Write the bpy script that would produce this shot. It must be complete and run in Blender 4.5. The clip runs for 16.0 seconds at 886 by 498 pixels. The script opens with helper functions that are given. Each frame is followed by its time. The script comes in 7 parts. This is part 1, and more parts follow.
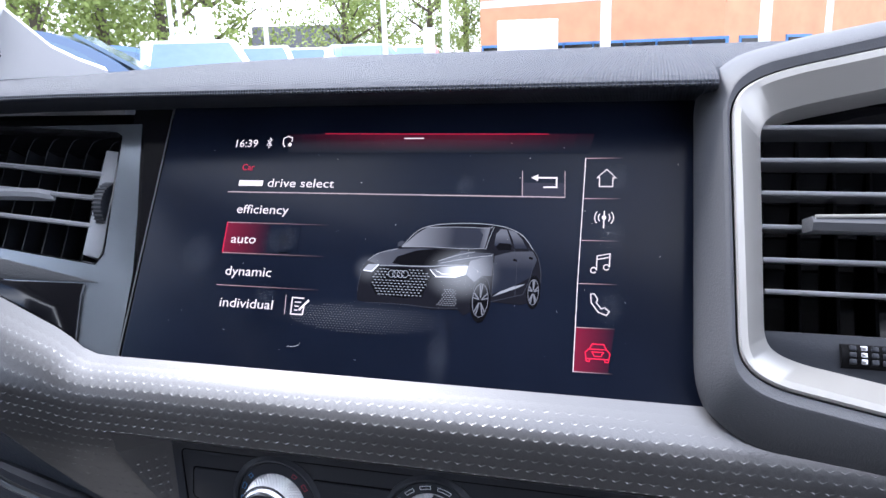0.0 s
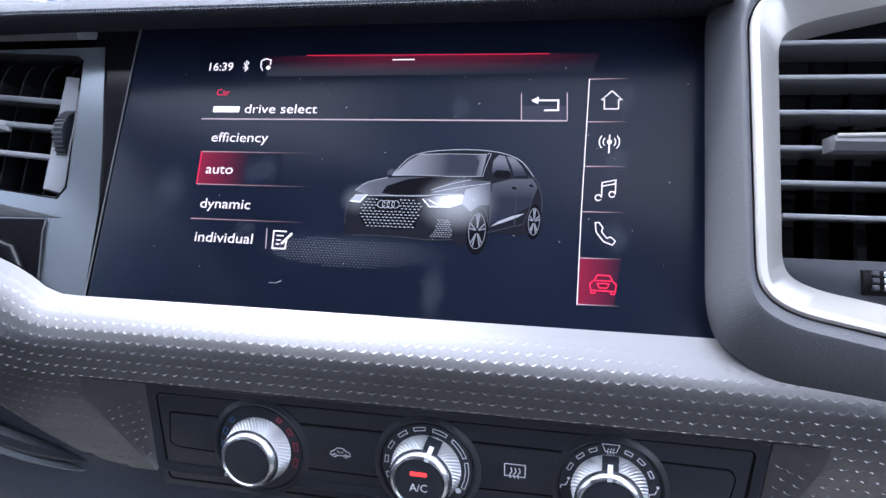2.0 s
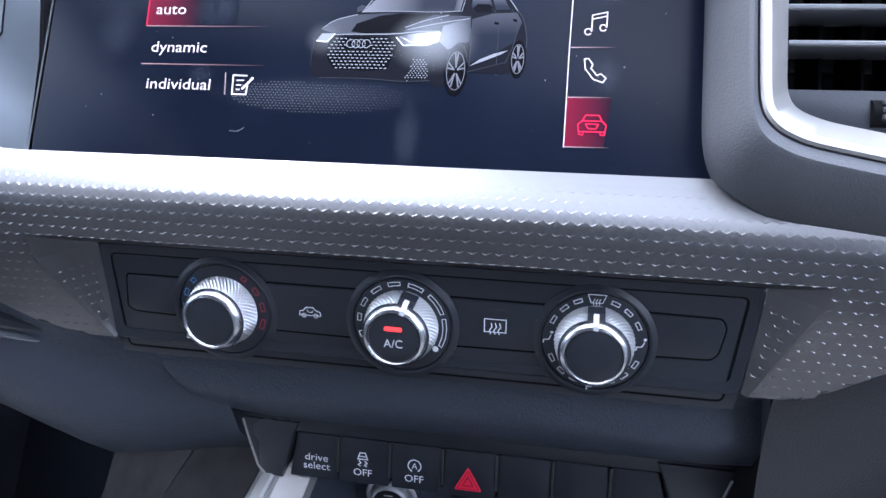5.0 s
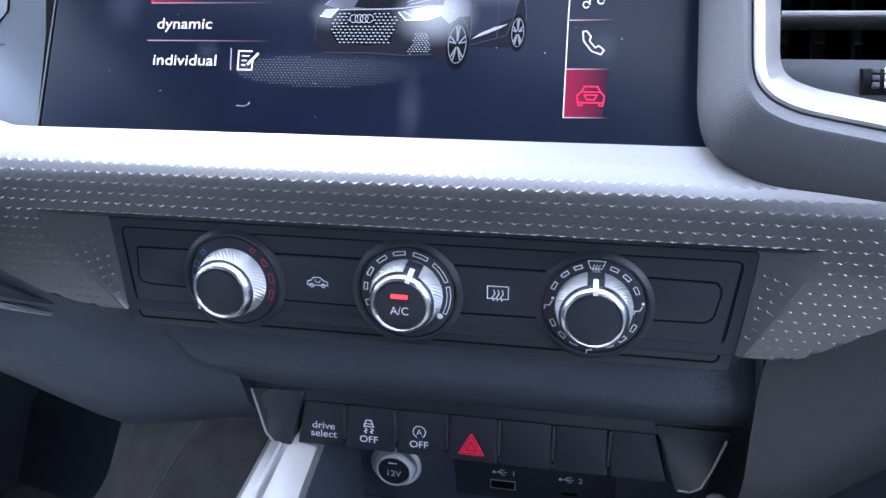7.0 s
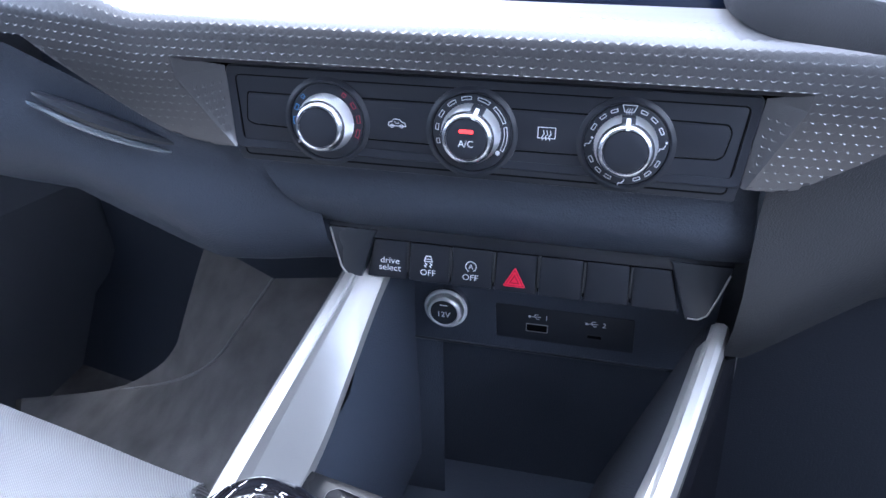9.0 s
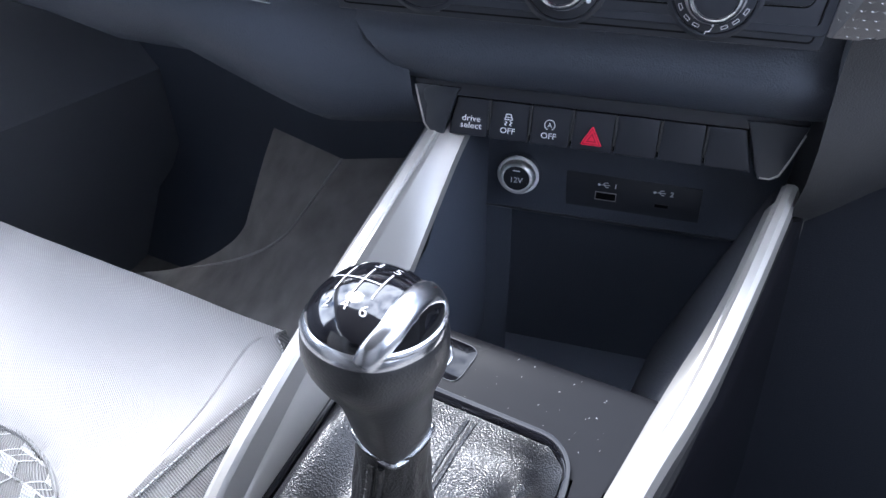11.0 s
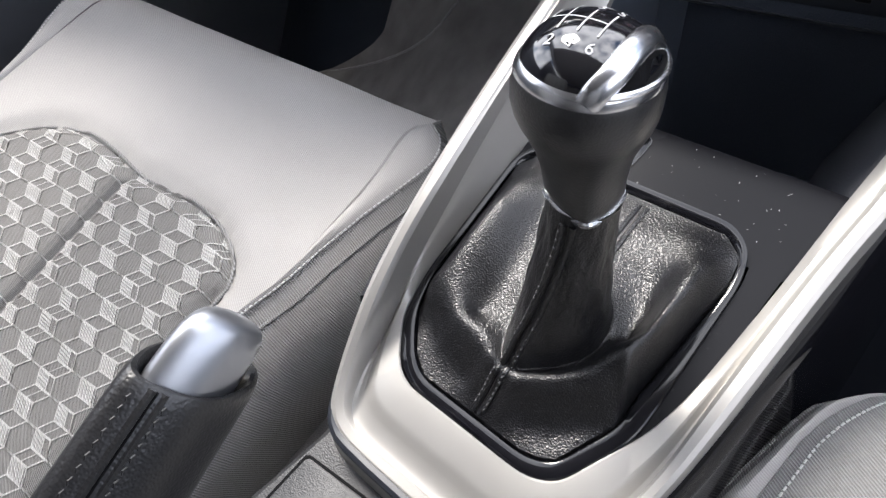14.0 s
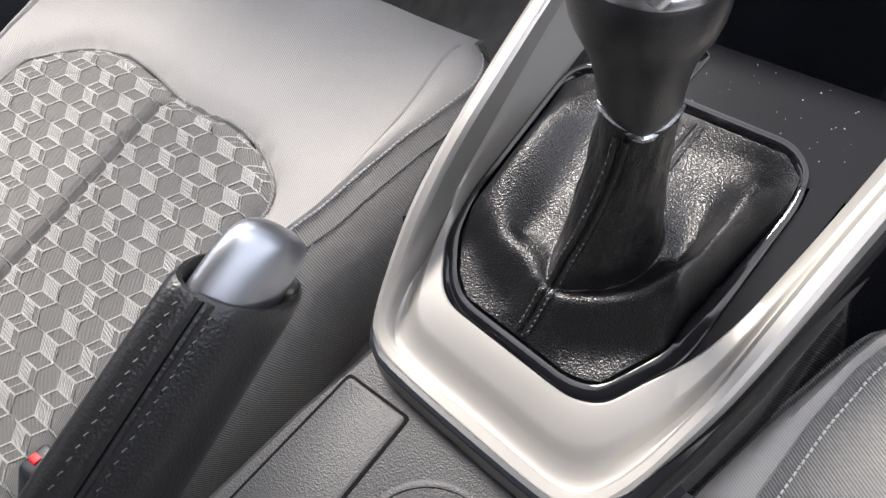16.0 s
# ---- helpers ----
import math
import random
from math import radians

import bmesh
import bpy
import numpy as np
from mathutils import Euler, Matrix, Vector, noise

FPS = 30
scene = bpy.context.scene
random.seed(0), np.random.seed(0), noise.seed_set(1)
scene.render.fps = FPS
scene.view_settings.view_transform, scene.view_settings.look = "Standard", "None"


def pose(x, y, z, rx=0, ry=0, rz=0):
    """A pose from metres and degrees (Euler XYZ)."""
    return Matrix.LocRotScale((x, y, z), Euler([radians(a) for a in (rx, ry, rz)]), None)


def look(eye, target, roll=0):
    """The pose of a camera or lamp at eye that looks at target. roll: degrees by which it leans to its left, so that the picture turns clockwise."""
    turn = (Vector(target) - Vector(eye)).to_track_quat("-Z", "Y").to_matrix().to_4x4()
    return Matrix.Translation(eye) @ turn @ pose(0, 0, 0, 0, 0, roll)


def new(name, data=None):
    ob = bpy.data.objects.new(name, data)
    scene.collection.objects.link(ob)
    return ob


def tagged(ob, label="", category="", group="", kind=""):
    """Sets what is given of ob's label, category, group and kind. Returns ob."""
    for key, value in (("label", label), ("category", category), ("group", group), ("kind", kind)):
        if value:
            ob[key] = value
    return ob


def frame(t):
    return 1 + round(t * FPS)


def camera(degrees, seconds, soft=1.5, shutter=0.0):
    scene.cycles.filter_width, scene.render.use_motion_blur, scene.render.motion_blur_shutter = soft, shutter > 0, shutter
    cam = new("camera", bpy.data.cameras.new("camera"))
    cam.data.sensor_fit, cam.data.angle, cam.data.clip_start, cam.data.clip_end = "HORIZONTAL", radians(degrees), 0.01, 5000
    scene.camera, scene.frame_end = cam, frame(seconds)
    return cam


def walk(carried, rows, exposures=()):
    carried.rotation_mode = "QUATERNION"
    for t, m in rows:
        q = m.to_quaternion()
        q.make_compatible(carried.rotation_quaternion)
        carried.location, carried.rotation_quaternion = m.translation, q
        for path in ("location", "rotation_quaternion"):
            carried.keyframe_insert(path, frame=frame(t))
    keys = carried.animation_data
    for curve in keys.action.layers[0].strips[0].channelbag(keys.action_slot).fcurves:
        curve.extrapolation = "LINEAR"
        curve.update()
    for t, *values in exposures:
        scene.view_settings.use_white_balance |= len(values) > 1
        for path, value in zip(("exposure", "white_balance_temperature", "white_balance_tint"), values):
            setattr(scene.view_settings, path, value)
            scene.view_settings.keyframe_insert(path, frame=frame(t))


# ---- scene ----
cam = camera(61.5, 16.0)
PATH = [
    (0, (0.03109, 0.01706, 1.08209), (-0.49167, 1.88189, 0.58296), -1.891),
    (0.5, (0.03052, 0.01722, 1.08438), (-0.47557, 1.88464, 0.57781), -1.802),
    (1, (0.02617, 0.01836, 1.08407), (-0.45797, 1.88706, 0.56105), -1.766),
    (1.5, (0.02109, 0.02361, 1.07551), (-0.45080, 1.88826, 0.52743), -1.655),
    (2, (0.01734, 0.03084, 1.06281), (-0.42773, 1.88801, 0.46880), -1.452),
    (2.5, (0.01552, 0.03572, 1.04898), (-0.41031, 1.87984, 0.40252), -1.276),
    (3, (0.01461, 0.03856, 1.03745), (-0.39507, 1.87225, 0.35207), -1.041),
    (3.5, (0.01466, 0.04029, 1.03122), (-0.38019, 1.86380, 0.31087), -0.853),
    (4, (0.01515, 0.04054, 1.02778), (-0.37141, 1.85509, 0.28081), -0.806),
    (6.5, (0.01464, 0.04027, 1.02616), (-0.35009, 1.83548, 0.22354), -1.317),
    (7, (0.01344, 0.03067, 1.02550), (-0.34662, 1.81897, 0.20553), -1.384),
    (7.5, (0.01300, 0.01670, 1.02294), (-0.35072, 1.79262, 0.17805), -1.390),
    (8, (0.01282, -0.00636, 1.02173), (-0.36100, 1.75087, 0.14287), -1.221),
    (8.5, (0.01333, -0.02699, 1.01724), (-0.37568, 1.70784, 0.10125), -0.788),
    (9, (0.01405, -0.04922, 1.00982), (-0.39860, 1.66303, 0.06223), -0.232),
    (9.5, (0.01420, -0.07150, 1.00143), (-0.41984, 1.61522, 0.01828), 0.416),
    (9.7, (0.01540, -0.07765, 0.99547), (-0.43221, 1.60017, 0.00321), 0.622),
    (11.8, (-0.00778, -0.10316, 0.97758), (-0.51024, 1.44595, -0.18337), -0.194),
    (12, (-0.00834, -0.10513, 0.97587), (-0.52340, 1.43048, -0.19741), -0.289),
    (12.5, (-0.01308, -0.11254, 0.97096), (-0.55880, 1.37682, -0.24723), -0.691),
    (13, (-0.01790, -0.11926, 0.96731), (-0.59333, 1.30610, -0.31224), -1.134),
    (13.5, (-0.02532, -0.12568, 0.95765), (-0.63663, 1.21795, -0.39178), -1.719),
    (14, (-0.03043, -0.12952, 0.95200), (-0.66023, 1.13772, -0.46131), -2.345),
    (14.5, (-0.03513, -0.13343, 0.94419), (-0.67851, 1.07272, -0.51570), -3.174),
    (15, (-0.03471, -0.13299, 0.94137), (-0.68947, 1.03086, -0.54751), -4.083),
    (15.5, (-0.03609, -0.13153, 0.93906), (-0.69384, 1.00260, -0.57127), -4.534),
    (16, (-0.03520, -0.13250, 0.93957), (-0.69722, 0.98465, -0.58152), -4.949),
]
walk(cam, [(t, look(eye, target, roll)) for t, eye, target, roll in PATH],
     [(0.0, 1.5, 5850, 13), (2.0, 1.75, 5650, 13), (4.0, 1.85, 5500, 13), (7.0, 2.15, 5300, 13), (9.7, 2.55, 5250, 13), (11.8, 1.95, 6050, 11), (13.0, 1.71, 6300, 11), (16.0, 1.5, 6600, 12)])

# ---- light ----
SKY_TURN = 2.5
world = bpy.data.worlds.new("sky")
scene.world = world
world.use_nodes = True
wn, wl = world.node_tree.nodes, world.node_tree.links
wn.clear()
w_out, w_bg = wn.new("ShaderNodeOutputWorld"), wn.new("ShaderNodeBackground")
w_sky, w_mix, w_noise, w_ramp = wn.new("ShaderNodeTexSky"), wn.new("ShaderNodeMixRGB"), wn.new("ShaderNodeTexNoise"), wn.new("ShaderNodeValToRGB")
w_sky.sky_type, w_sky.sun_disc, w_sky.sun_elevation, w_sky.sun_rotation = "NISHITA", False, radians(48), SKY_TURN
w_noise.inputs["Scale"].default_value, w_noise.inputs["Detail"].default_value = 3.2, 6
w_ramp.color_ramp.elements[0].position, w_ramp.color_ramp.elements[1].position = 0.36, 0.56
w_mix.inputs[2].default_value = (13.0, 13.2, 13.8, 1)
w_bg.inputs["Strength"].default_value = 0.12
w_geo = wn.new("ShaderNodeTexCoord")
wl.new(w_geo.outputs["Generated"], w_noise.inputs["Vector"])
wl.new(w_noise.outputs["Fac"], w_ramp.inputs["Fac"])
wl.new(w_ramp.outputs["Color"], w_mix.inputs["Fac"])
wl.new(w_sky.outputs["Color"], w_mix.inputs[1])
wl.new(w_mix.outputs["Color"], w_bg.inputs["Color"])
wl.new(w_bg.outputs["Background"], w_out.inputs["Surface"])

sun_data = bpy.data.lights.new("sun", "SUN")
sun_data.energy, sun_data.angle, sun_data.color = 2.2, radians(16), (1.0, 0.95, 0.88)
sun = new("sun", sun_data)
sun.matrix_world = look((-4, 2.5, 8), (0, 0.1, 0.7))


# ---- materials ----
def mat(name, color, rough=0.5, metal=0.0, bump=0.0, scale=400.0, kind="noise", vary=0.12, spec=0.5, coat=0.0, big=9.0, stripe_range=(0.72, 1.18)):
    """A surface with colour variation at two scales and fine relief; scale is features per metre."""
    m = bpy.data.materials.new(name)
    m.use_nodes = True
    n, l = m.node_tree.nodes, m.node_tree.links
    b = n["Principled BSDF"]
    b.inputs["Roughness"].default_value, b.inputs["Metallic"].default_value = rough, metal
    b.inputs["Specular IOR Level"].default_value, b.inputs["Coat Weight"].default_value = spec, coat
    tc = n.new("ShaderNodeTexCoord")
    big_n, ramp = n.new("ShaderNodeTexNoise"), n.new("ShaderNodeMapRange")
    big_n.inputs["Scale"].default_value, big_n.inputs["Detail"].default_value = big, 5
    l.new(tc.outputs["Object"], big_n.inputs["Vector"])
    ramp.inputs["To Min"].default_value, ramp.inputs["To Max"].default_value = 1 - vary, 1 + vary
    l.new(big_n.outputs["Fac"], ramp.inputs["Value"])
    mul = n.new("ShaderNodeVectorMath")
    mul.operation = "SCALE"
    mul.inputs[0].default_value = color[:3]
    l.new(ramp.outputs["Result"], mul.inputs["Scale"])
    l.new(mul.outputs["Vector"], b.inputs["Base Color"])
    rr = n.new("ShaderNodeMapRange")
    rr.inputs["To Min"].default_value, rr.inputs["To Max"].default_value = max(rough - 0.06, 0.02), min(rough + 0.08, 1)
    l.new(big_n.outputs["Fac"], rr.inputs["Value"])
    l.new(rr.outputs["Result"], b.inputs["Roughness"])
    if bump:
        if kind == "noise":
            tex = n.new("ShaderNodeTexNoise")
            tex.inputs["Scale"].default_value, tex.inputs["Detail"].default_value = scale, 3
            out = tex.outputs["Fac"]
        elif kind == "cells":
            tex = n.new("ShaderNodeTexVoronoi")
            tex.feature = "SMOOTH_F1"
            tex.inputs["Scale"].default_value = scale
            out = tex.outputs["Distance"]
        elif kind == "dots":
            sep, out = n.new("ShaderNodeSeparateXYZ"), None
            l.new(tc.outputs["Object"], sep.inputs[0])
            for sign in ("ADD", "SUBTRACT"):
                mix, mul_s, sine = n.new("ShaderNodeMath"), n.new("ShaderNodeMath"), n.new("ShaderNodeMath")
                mix.operation, mul_s.operation, sine.operation = sign, "MULTIPLY", "SINE"
                l.new(sep.outputs["X"], mix.inputs[0])
                l.new(sep.outputs["Y"], mix.inputs[1])
                l.new(mix.outputs[0], mul_s.inputs[0])
                mul_s.inputs[1].default_value = scale
                l.new(mul_s.outputs[0], sine.inputs[0])
                if out is None:
                    out = sine.outputs[0]
                else:
                    both_s = n.new("ShaderNodeMath")
                    both_s.operation = "MULTIPLY"
                    l.new(out, both_s.inputs[0])
                    l.new(sine.outputs[0], both_s.inputs[1])
                    out = both_s.outputs[0]
        else:
            tex = n.new("ShaderNodeTexWave")
            tex.bands_direction = "DIAGONAL"
            tex.inputs["Scale"].default_value, tex.inputs["Distortion"].default_value = scale, 0.3
            out = tex.outputs["Fac"]
        if kind != "dots":
            l.new(tc.outputs["Object"], tex.inputs["Vector"])
        if kind == "wave":
            stripe, both = n.new("ShaderNodeMapRange"), n.new("ShaderNodeMath")
            stripe.inputs["To Min"].default_value, stripe.inputs["To Max"].default_value = stripe_range
            both.operation = "MULTIPLY"
            l.new(out, stripe.inputs["Value"])
            l.new(stripe.outputs["Result"], both.inputs[0])
            l.new(ramp.outputs["Result"], both.inputs[1])
            l.new(both.outputs["Value"], mul.inputs["Scale"])
        bn = n.new("ShaderNodeBump")
        bn.inputs["Strength"].default_value, bn.inputs["Distance"].default_value = bump, 0.0006
        l.new(out, bn.inputs["Height"])
        l.new(bn.outputs["Normal"], b.inputs["Normal"])
    return m


def glow(name, color, strength, base=(0.009, 0.0125, 0.025), spec=0.12):
    m = bpy.data.materials.new(name)
    m.use_nodes = True
    b = m.node_tree.nodes["Principled BSDF"]
    b.inputs["Base Color"].default_value = (*base, 1)
    b.inputs["Roughness"].default_value, b.inputs["Specular IOR Level"].default_value = 0.22, spec
    b.inputs["Emission Color"].default_value = (*color, 1)
    b.inputs["Emission Strength"].default_value = strength
    return m


def fade_glow(name, c0, c1, axis, lo, hi, strength=1.0):
    """A lit display area whose colour runs from c0 at lo to c1 at hi along one object axis."""
    m = glow(name, c0, strength)
    n, l = m.node_tree.nodes, m.node_tree.links
    tc, sep, mr, mix = n.new("ShaderNodeTexCoord"), n.new("ShaderNodeSeparateXYZ"), n.new("ShaderNodeMapRange"), n.new("ShaderNodeMixRGB")
    l.new(tc.outputs["Object"], sep.inputs[0])
    l.new(sep.outputs[axis], mr.inputs["Value"])
    mr.inputs["From Min"].default_value, mr.inputs["From Max"].default_value = lo, hi
    mix.inputs[1].default_value, mix.inputs[2].default_value = (*c0, 1), (*c1, 1)
    l.new(mr.outputs["Result"], mix.inputs["Fac"])
    l.new(mix.outputs["Color"], n["Principled BSDF"].inputs["Emission Color"])
    return m


PAD = mat("dash_pad", (0.036, 0.041, 0.058), 0.5, bump=1.0, scale=2300, kind="dots", spec=0.4)
GRAIN = mat("grained_plastic", (0.034, 0.035, 0.038), 0.45, bump=0.4, scale=1300, kind="cells", spec=0.5)
SOFT = mat("soft_plastic", (0.062, 0.072, 0.094), 0.48, bump=0.5, scale=1100, kind="cells", spec=0.4)
POCKET = mat("pocket_plastic", (0.045, 0.048, 0.056), 0.55, bump=0.8, scale=900, kind="cells", spec=0.4)
SATIN = mat("satin_black", (0.022, 0.025, 0.033), 0.38, bump=0.12, scale=1500)
KNOB_CAP = mat("knob_gloss", (0.006, 0.006, 0.008), 0.11, vary=0.05, spec=0.9, coat=0.8)
PIANO = mat("piano_black", (0.006, 0.006, 0.008), 0.07, vary=0.05)
GLASS = mat("display_glass", (0.009, 0.0125, 0.025), 0.20, vary=0.3, big=22, spec=0.12)
DECOR = mat("decor_paint", (0.185, 0.183, 0.186), 0.34, metal=0.88, bump=0.08, scale=1500, spec=0.6)
HOODM = mat("hood_grey", (0.10, 0.102, 0.112), 0.5, bump=0.35, scale=1300, spec=0.28)
RING = mat("polished_ring", (0.86, 0.86, 0.87), 0.2, metal=0.25, vary=0.04)
CHEEK = mat("cheek_grey", (0.30, 0.31, 0.33), 0.4, vary=0.06)
SLAT = mat("slat_plastic", (0.17, 0.173, 0.185), 0.28, vary=0.1, spec=0.7)
# Sheen put in as a grey base: the bezel's sky reflection, the slot edge's glint.
SHEEN_GREY = mat("sheen_grey", (0.25, 0.28, 0.31), 0.16, metal=0.7, bump=0.06, scale=900, kind="wave", stripe_range=(0.9, 1.08))
SILVER = mat("satin_aluminium", (0.43, 0.417, 0.396), 0.36, metal=0.5, vary=0.05, bump=0.06, scale=2200)
CHROME = mat("satin_chrome", (0.74, 0.75, 0.78), 0.24, metal=1.0, vary=0.05)
KNURL = mat("knurled_chrome", (0.78, 0.78, 0.79), 0.32, metal=1.0, vary=0.08)
LEATHER = mat("black_leather", (0.007, 0.007, 0.0085), 0.29, bump=0.7, scale=1350, kind="cells", spec=0.7)
SMOOTH_LEATHER = mat("smooth_leather", (0.020, 0.020, 0.022), 0.38, bump=0.22, scale=1100, kind="cells", spec=0.7)
HB_LEATHER = mat("brake_leather", (0.013, 0.013, 0.0145), 0.36, bump=0.35, scale=900, kind="cells", spec=0.75)
BUTTON_METAL = mat("button_satin", (0.42, 0.435, 0.47), 0.34, metal=0.9, vary=0.04)
DECK = mat("deck_black", (0.008, 0.008, 0.010), 0.26, bump=0.05, scale=1500, spec=0.14)
TRIM = mat("trim_grey", (0.034, 0.038, 0.046), 0.27, bump=0.1, scale=1500, spec=0.6)
THREAD = mat("dark_thread", (0.085, 0.085, 0.09), 0.45)
BRAKE_THREAD = mat("black_thread", (0.03, 0.03, 0.032), 0.4)
GREY_THREAD = mat("grey_thread", (0.66, 0.66, 0.65), 0.75)
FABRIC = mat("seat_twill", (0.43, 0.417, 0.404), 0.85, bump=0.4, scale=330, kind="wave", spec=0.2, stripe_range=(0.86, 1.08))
# The same twill darkened, with the driver's side shade put into its colour.
DRIVER_SHADED = mat("driver_shaded", (0.25, 0.247, 0.246), 0.85, bump=1.0, scale=270, kind="wave", spec=0.2)
# Seat twill again, darker: the shade on the cushion's side is in its colour.
FABRIC_SHADED = mat("shaded_twill", (0.31, 0.305, 0.302), 0.85, bump=1.0, scale=270, kind="wave", spec=0.2)
INSERT = mat("insert_grey", (0.255, 0.249, 0.243), 0.9, bump=0.9, scale=420, kind="wave", spec=0.15)
INSERT_LIGHT = mat("insert_light", (0.64, 0.63, 0.62), 0.85, bump=0.9, scale=420, kind="wave", spec=0.15)
INSERT_PALE = mat("insert_pale", (0.52, 0.51, 0.50), 0.88, bump=0.9, scale=420, kind="wave", spec=0.15)
CARPET = mat("carpet", (0.17, 0.163, 0.158), 0.95, bump=1.0, scale=900, spec=0.1, vary=0.5, big=30)
# Near black: the shade of the unlit driver's footwell is in this colour.
FOOT_SHADE = mat("footwell_shade", (0.016, 0.019, 0.027), 0.6, bump=0.4, scale=900, spec=0.2)
DOOR = mat("door_trim", (0.12, 0.128, 0.145), 0.5, bump=0.4, scale=1100, kind="cells", spec=0.4)
LINER = mat("headliner", (0.45, 0.44, 0.43), 0.9, bump=0.4, scale=900)
PILLAR = mat("pillar_trim", (0.50, 0.50, 0.51), 0.75, bump=0.3, scale=800)
WHITE_PRINT = mat("white_print", (0.88, 0.89, 0.92), 0.5)
KNOB_PRINT = mat("knob_print", (0.5, 0.51, 0.54), 0.4)
BLUE_PRINT = mat("blue_print", (0.10, 0.30, 0.60), 0.5)
RED_PRINT = mat("red_print", (0.45, 0.04, 0.07), 0.5)
HAZARD = mat("hazard_red", (0.85, 0.02, 0.07), 0.35)
BLACK_VOID = mat("black_plastic", (0.006, 0.006, 0.007), 0.7, spec=0.08)
RED_BUTTON = mat("red_plastic", (0.7, 0.02, 0.03), 0.4)
LED = glow("indicator_red", (1.0, 0.035, 0.03), 0.8)
D_WHITE = glow("display_white", (0.95, 0.84, 0.87), 0.5)
D_LINE = glow("display_line", (0.62, 0.48, 0.52), 0.4)
D_RED = glow("display_red", (0.70, 0.02, 0.07), 0.45)
D_DIM = glow("display_dim", (0.022, 0.02, 0.026), 0.7)


# ---- mesh tools ----
AL = radians(11.5)
FWD, LAT, UP = Vector((math.sin(AL), math.cos(AL), 0)), Vector((math.cos(AL), -math.sin(AL), 0)), Vector((0, 0, 1))


def plane_frame(x, y, z, el):
    """A frame on a face that looks back at the cabin: u to the right, v up the face, w out of it; el tilts it up."""
    e = radians(el)
    m = Matrix(((1, 0, 0), (0, math.sin(e), -math.cos(e)), (0, math.cos(e), math.sin(e)))).to_4x4()
    m.translation = (x, y, z)
    return m


FS = plane_frame(0, 0.3213, 0.9954, 30.6)
FC = plane_frame(0, 0.2808, 0.8935, 4)
FB = plane_frame(0, 0.3075, 0.8000, 10)
FP = plane_frame(0, 0.352, 0.743, 0)


def on(F, u, v, w=0.0):
    """A point of a frame, given in millimetres."""
    return F @ Vector((u / 1000, v / 1000, w / 1000))


def con(l, s, h=0.0):
    """A point of the centre console: across, ahead and above its sloping plane, in metres."""
    return LAT * l + FWD * s + UP * (0.63 + 0.42 * s + h)


def cushion(l, s, h=0.0):
    """A point of a seat cushion."""
    return LAT * l + FWD * s + UP * (0.60 + 0.29 * s + h)


def thing(name, place, label, category, group="", kind=""):
    ob = new(name)
    ob.empty_display_size = 0.02
    ob.location = place
    ob.matrix_world = Matrix.Translation(place)
    return tagged(ob, label, category, group, kind)


def part(name, bm, material, parent=None, label="", smooth=True, kind="", sharp=38):
    """Links a bmesh, or vertices and faces, as one mesh object under a thing or a part."""
    me = bpy.data.meshes.new(name)
    if isinstance(bm, tuple):
        me.from_pydata([tuple(v) for v in bm[0]], [], bm[1])
    else:
        bm.to_mesh(me)
        bm.free()
    for m in material if isinstance(material, (list, tuple)) else [material]:
        me.materials.append(m)
    if isinstance(bm, tuple) and len(bm) > 2:
        me.polygons.foreach_set("material_index", bm[2])
    me.validate()
    bb = bmesh.new()
    bb.from_mesh(me)
    bmesh.ops.recalc_face_normals(bb, faces=bb.faces)
    if smooth:
        for f in bb.faces:
            f.smooth = True
        for e in bb.edges:
            if len(e.link_faces) == 2 and e.calc_face_angle(0) > radians(sharp):
                e.smooth = False
    bb.to_mesh(me)
    bb.free()
    ob = new(name, me)
    if parent is not None:
        ob.parent = parent
        if parent.data is None:
            ob.matrix_parent_inverse = Matrix.Translation(-parent.location)
    return tagged(ob, label, kind=kind)


def join(*meshes):
    vs, fs = [], []
    for m in meshes:
        k = len(vs)
        vs += list(m[0])
        fs += [tuple(i + k for i in f) for f in m[1]]
    return vs, fs


def grid(rows, closed=False):
    """Quads between rows of points."""
    n = len(rows[0])
    vs = [p for r in rows for p in r]
    fs = []
    for i in range(len(rows) - 1):
        for j in range(n if closed else n - 1):
            a, b = i * n + j, i * n + (j + 1) % n
            fs.append((a, b, b + n, a + n))
    return vs, fs


def loft(rings, cap0=True, cap1=True):
    vs, fs = grid(rings, True)
    n, k = len(rings[0]), len(rings)
    if cap0:
        fs.append(tuple(range(n)))
    if cap1:
        fs.append(tuple(range((k - 1) * n, k * n)))
    return vs, fs


def area(poly):
    return sum(a[0] * b[1] - b[0] * a[1] for a, b in zip(poly, poly[1:] + poly[:1])) / 2


def inset(poly, d):
    """Moves a polygon's sides inwards by d."""
    if area(poly) < 0:
        poly = poly[::-1]
    out, n = [], len(poly)
    for i in range(n):
        p, q, r = Vector(poly[i - 1]), Vector(poly[i]), Vector(poly[(i + 1) % n])
        e1, e2 = (q - p).normalized(), (r - q).normalized()
        n1, n2 = Vector((-e1.y, e1.x)), Vector((-e2.y, e2.x))
        m = n1 + n2
        m = m / max(m.length_squared / 2, 0.35)
        out.append(tuple(q + m * d))
    return out


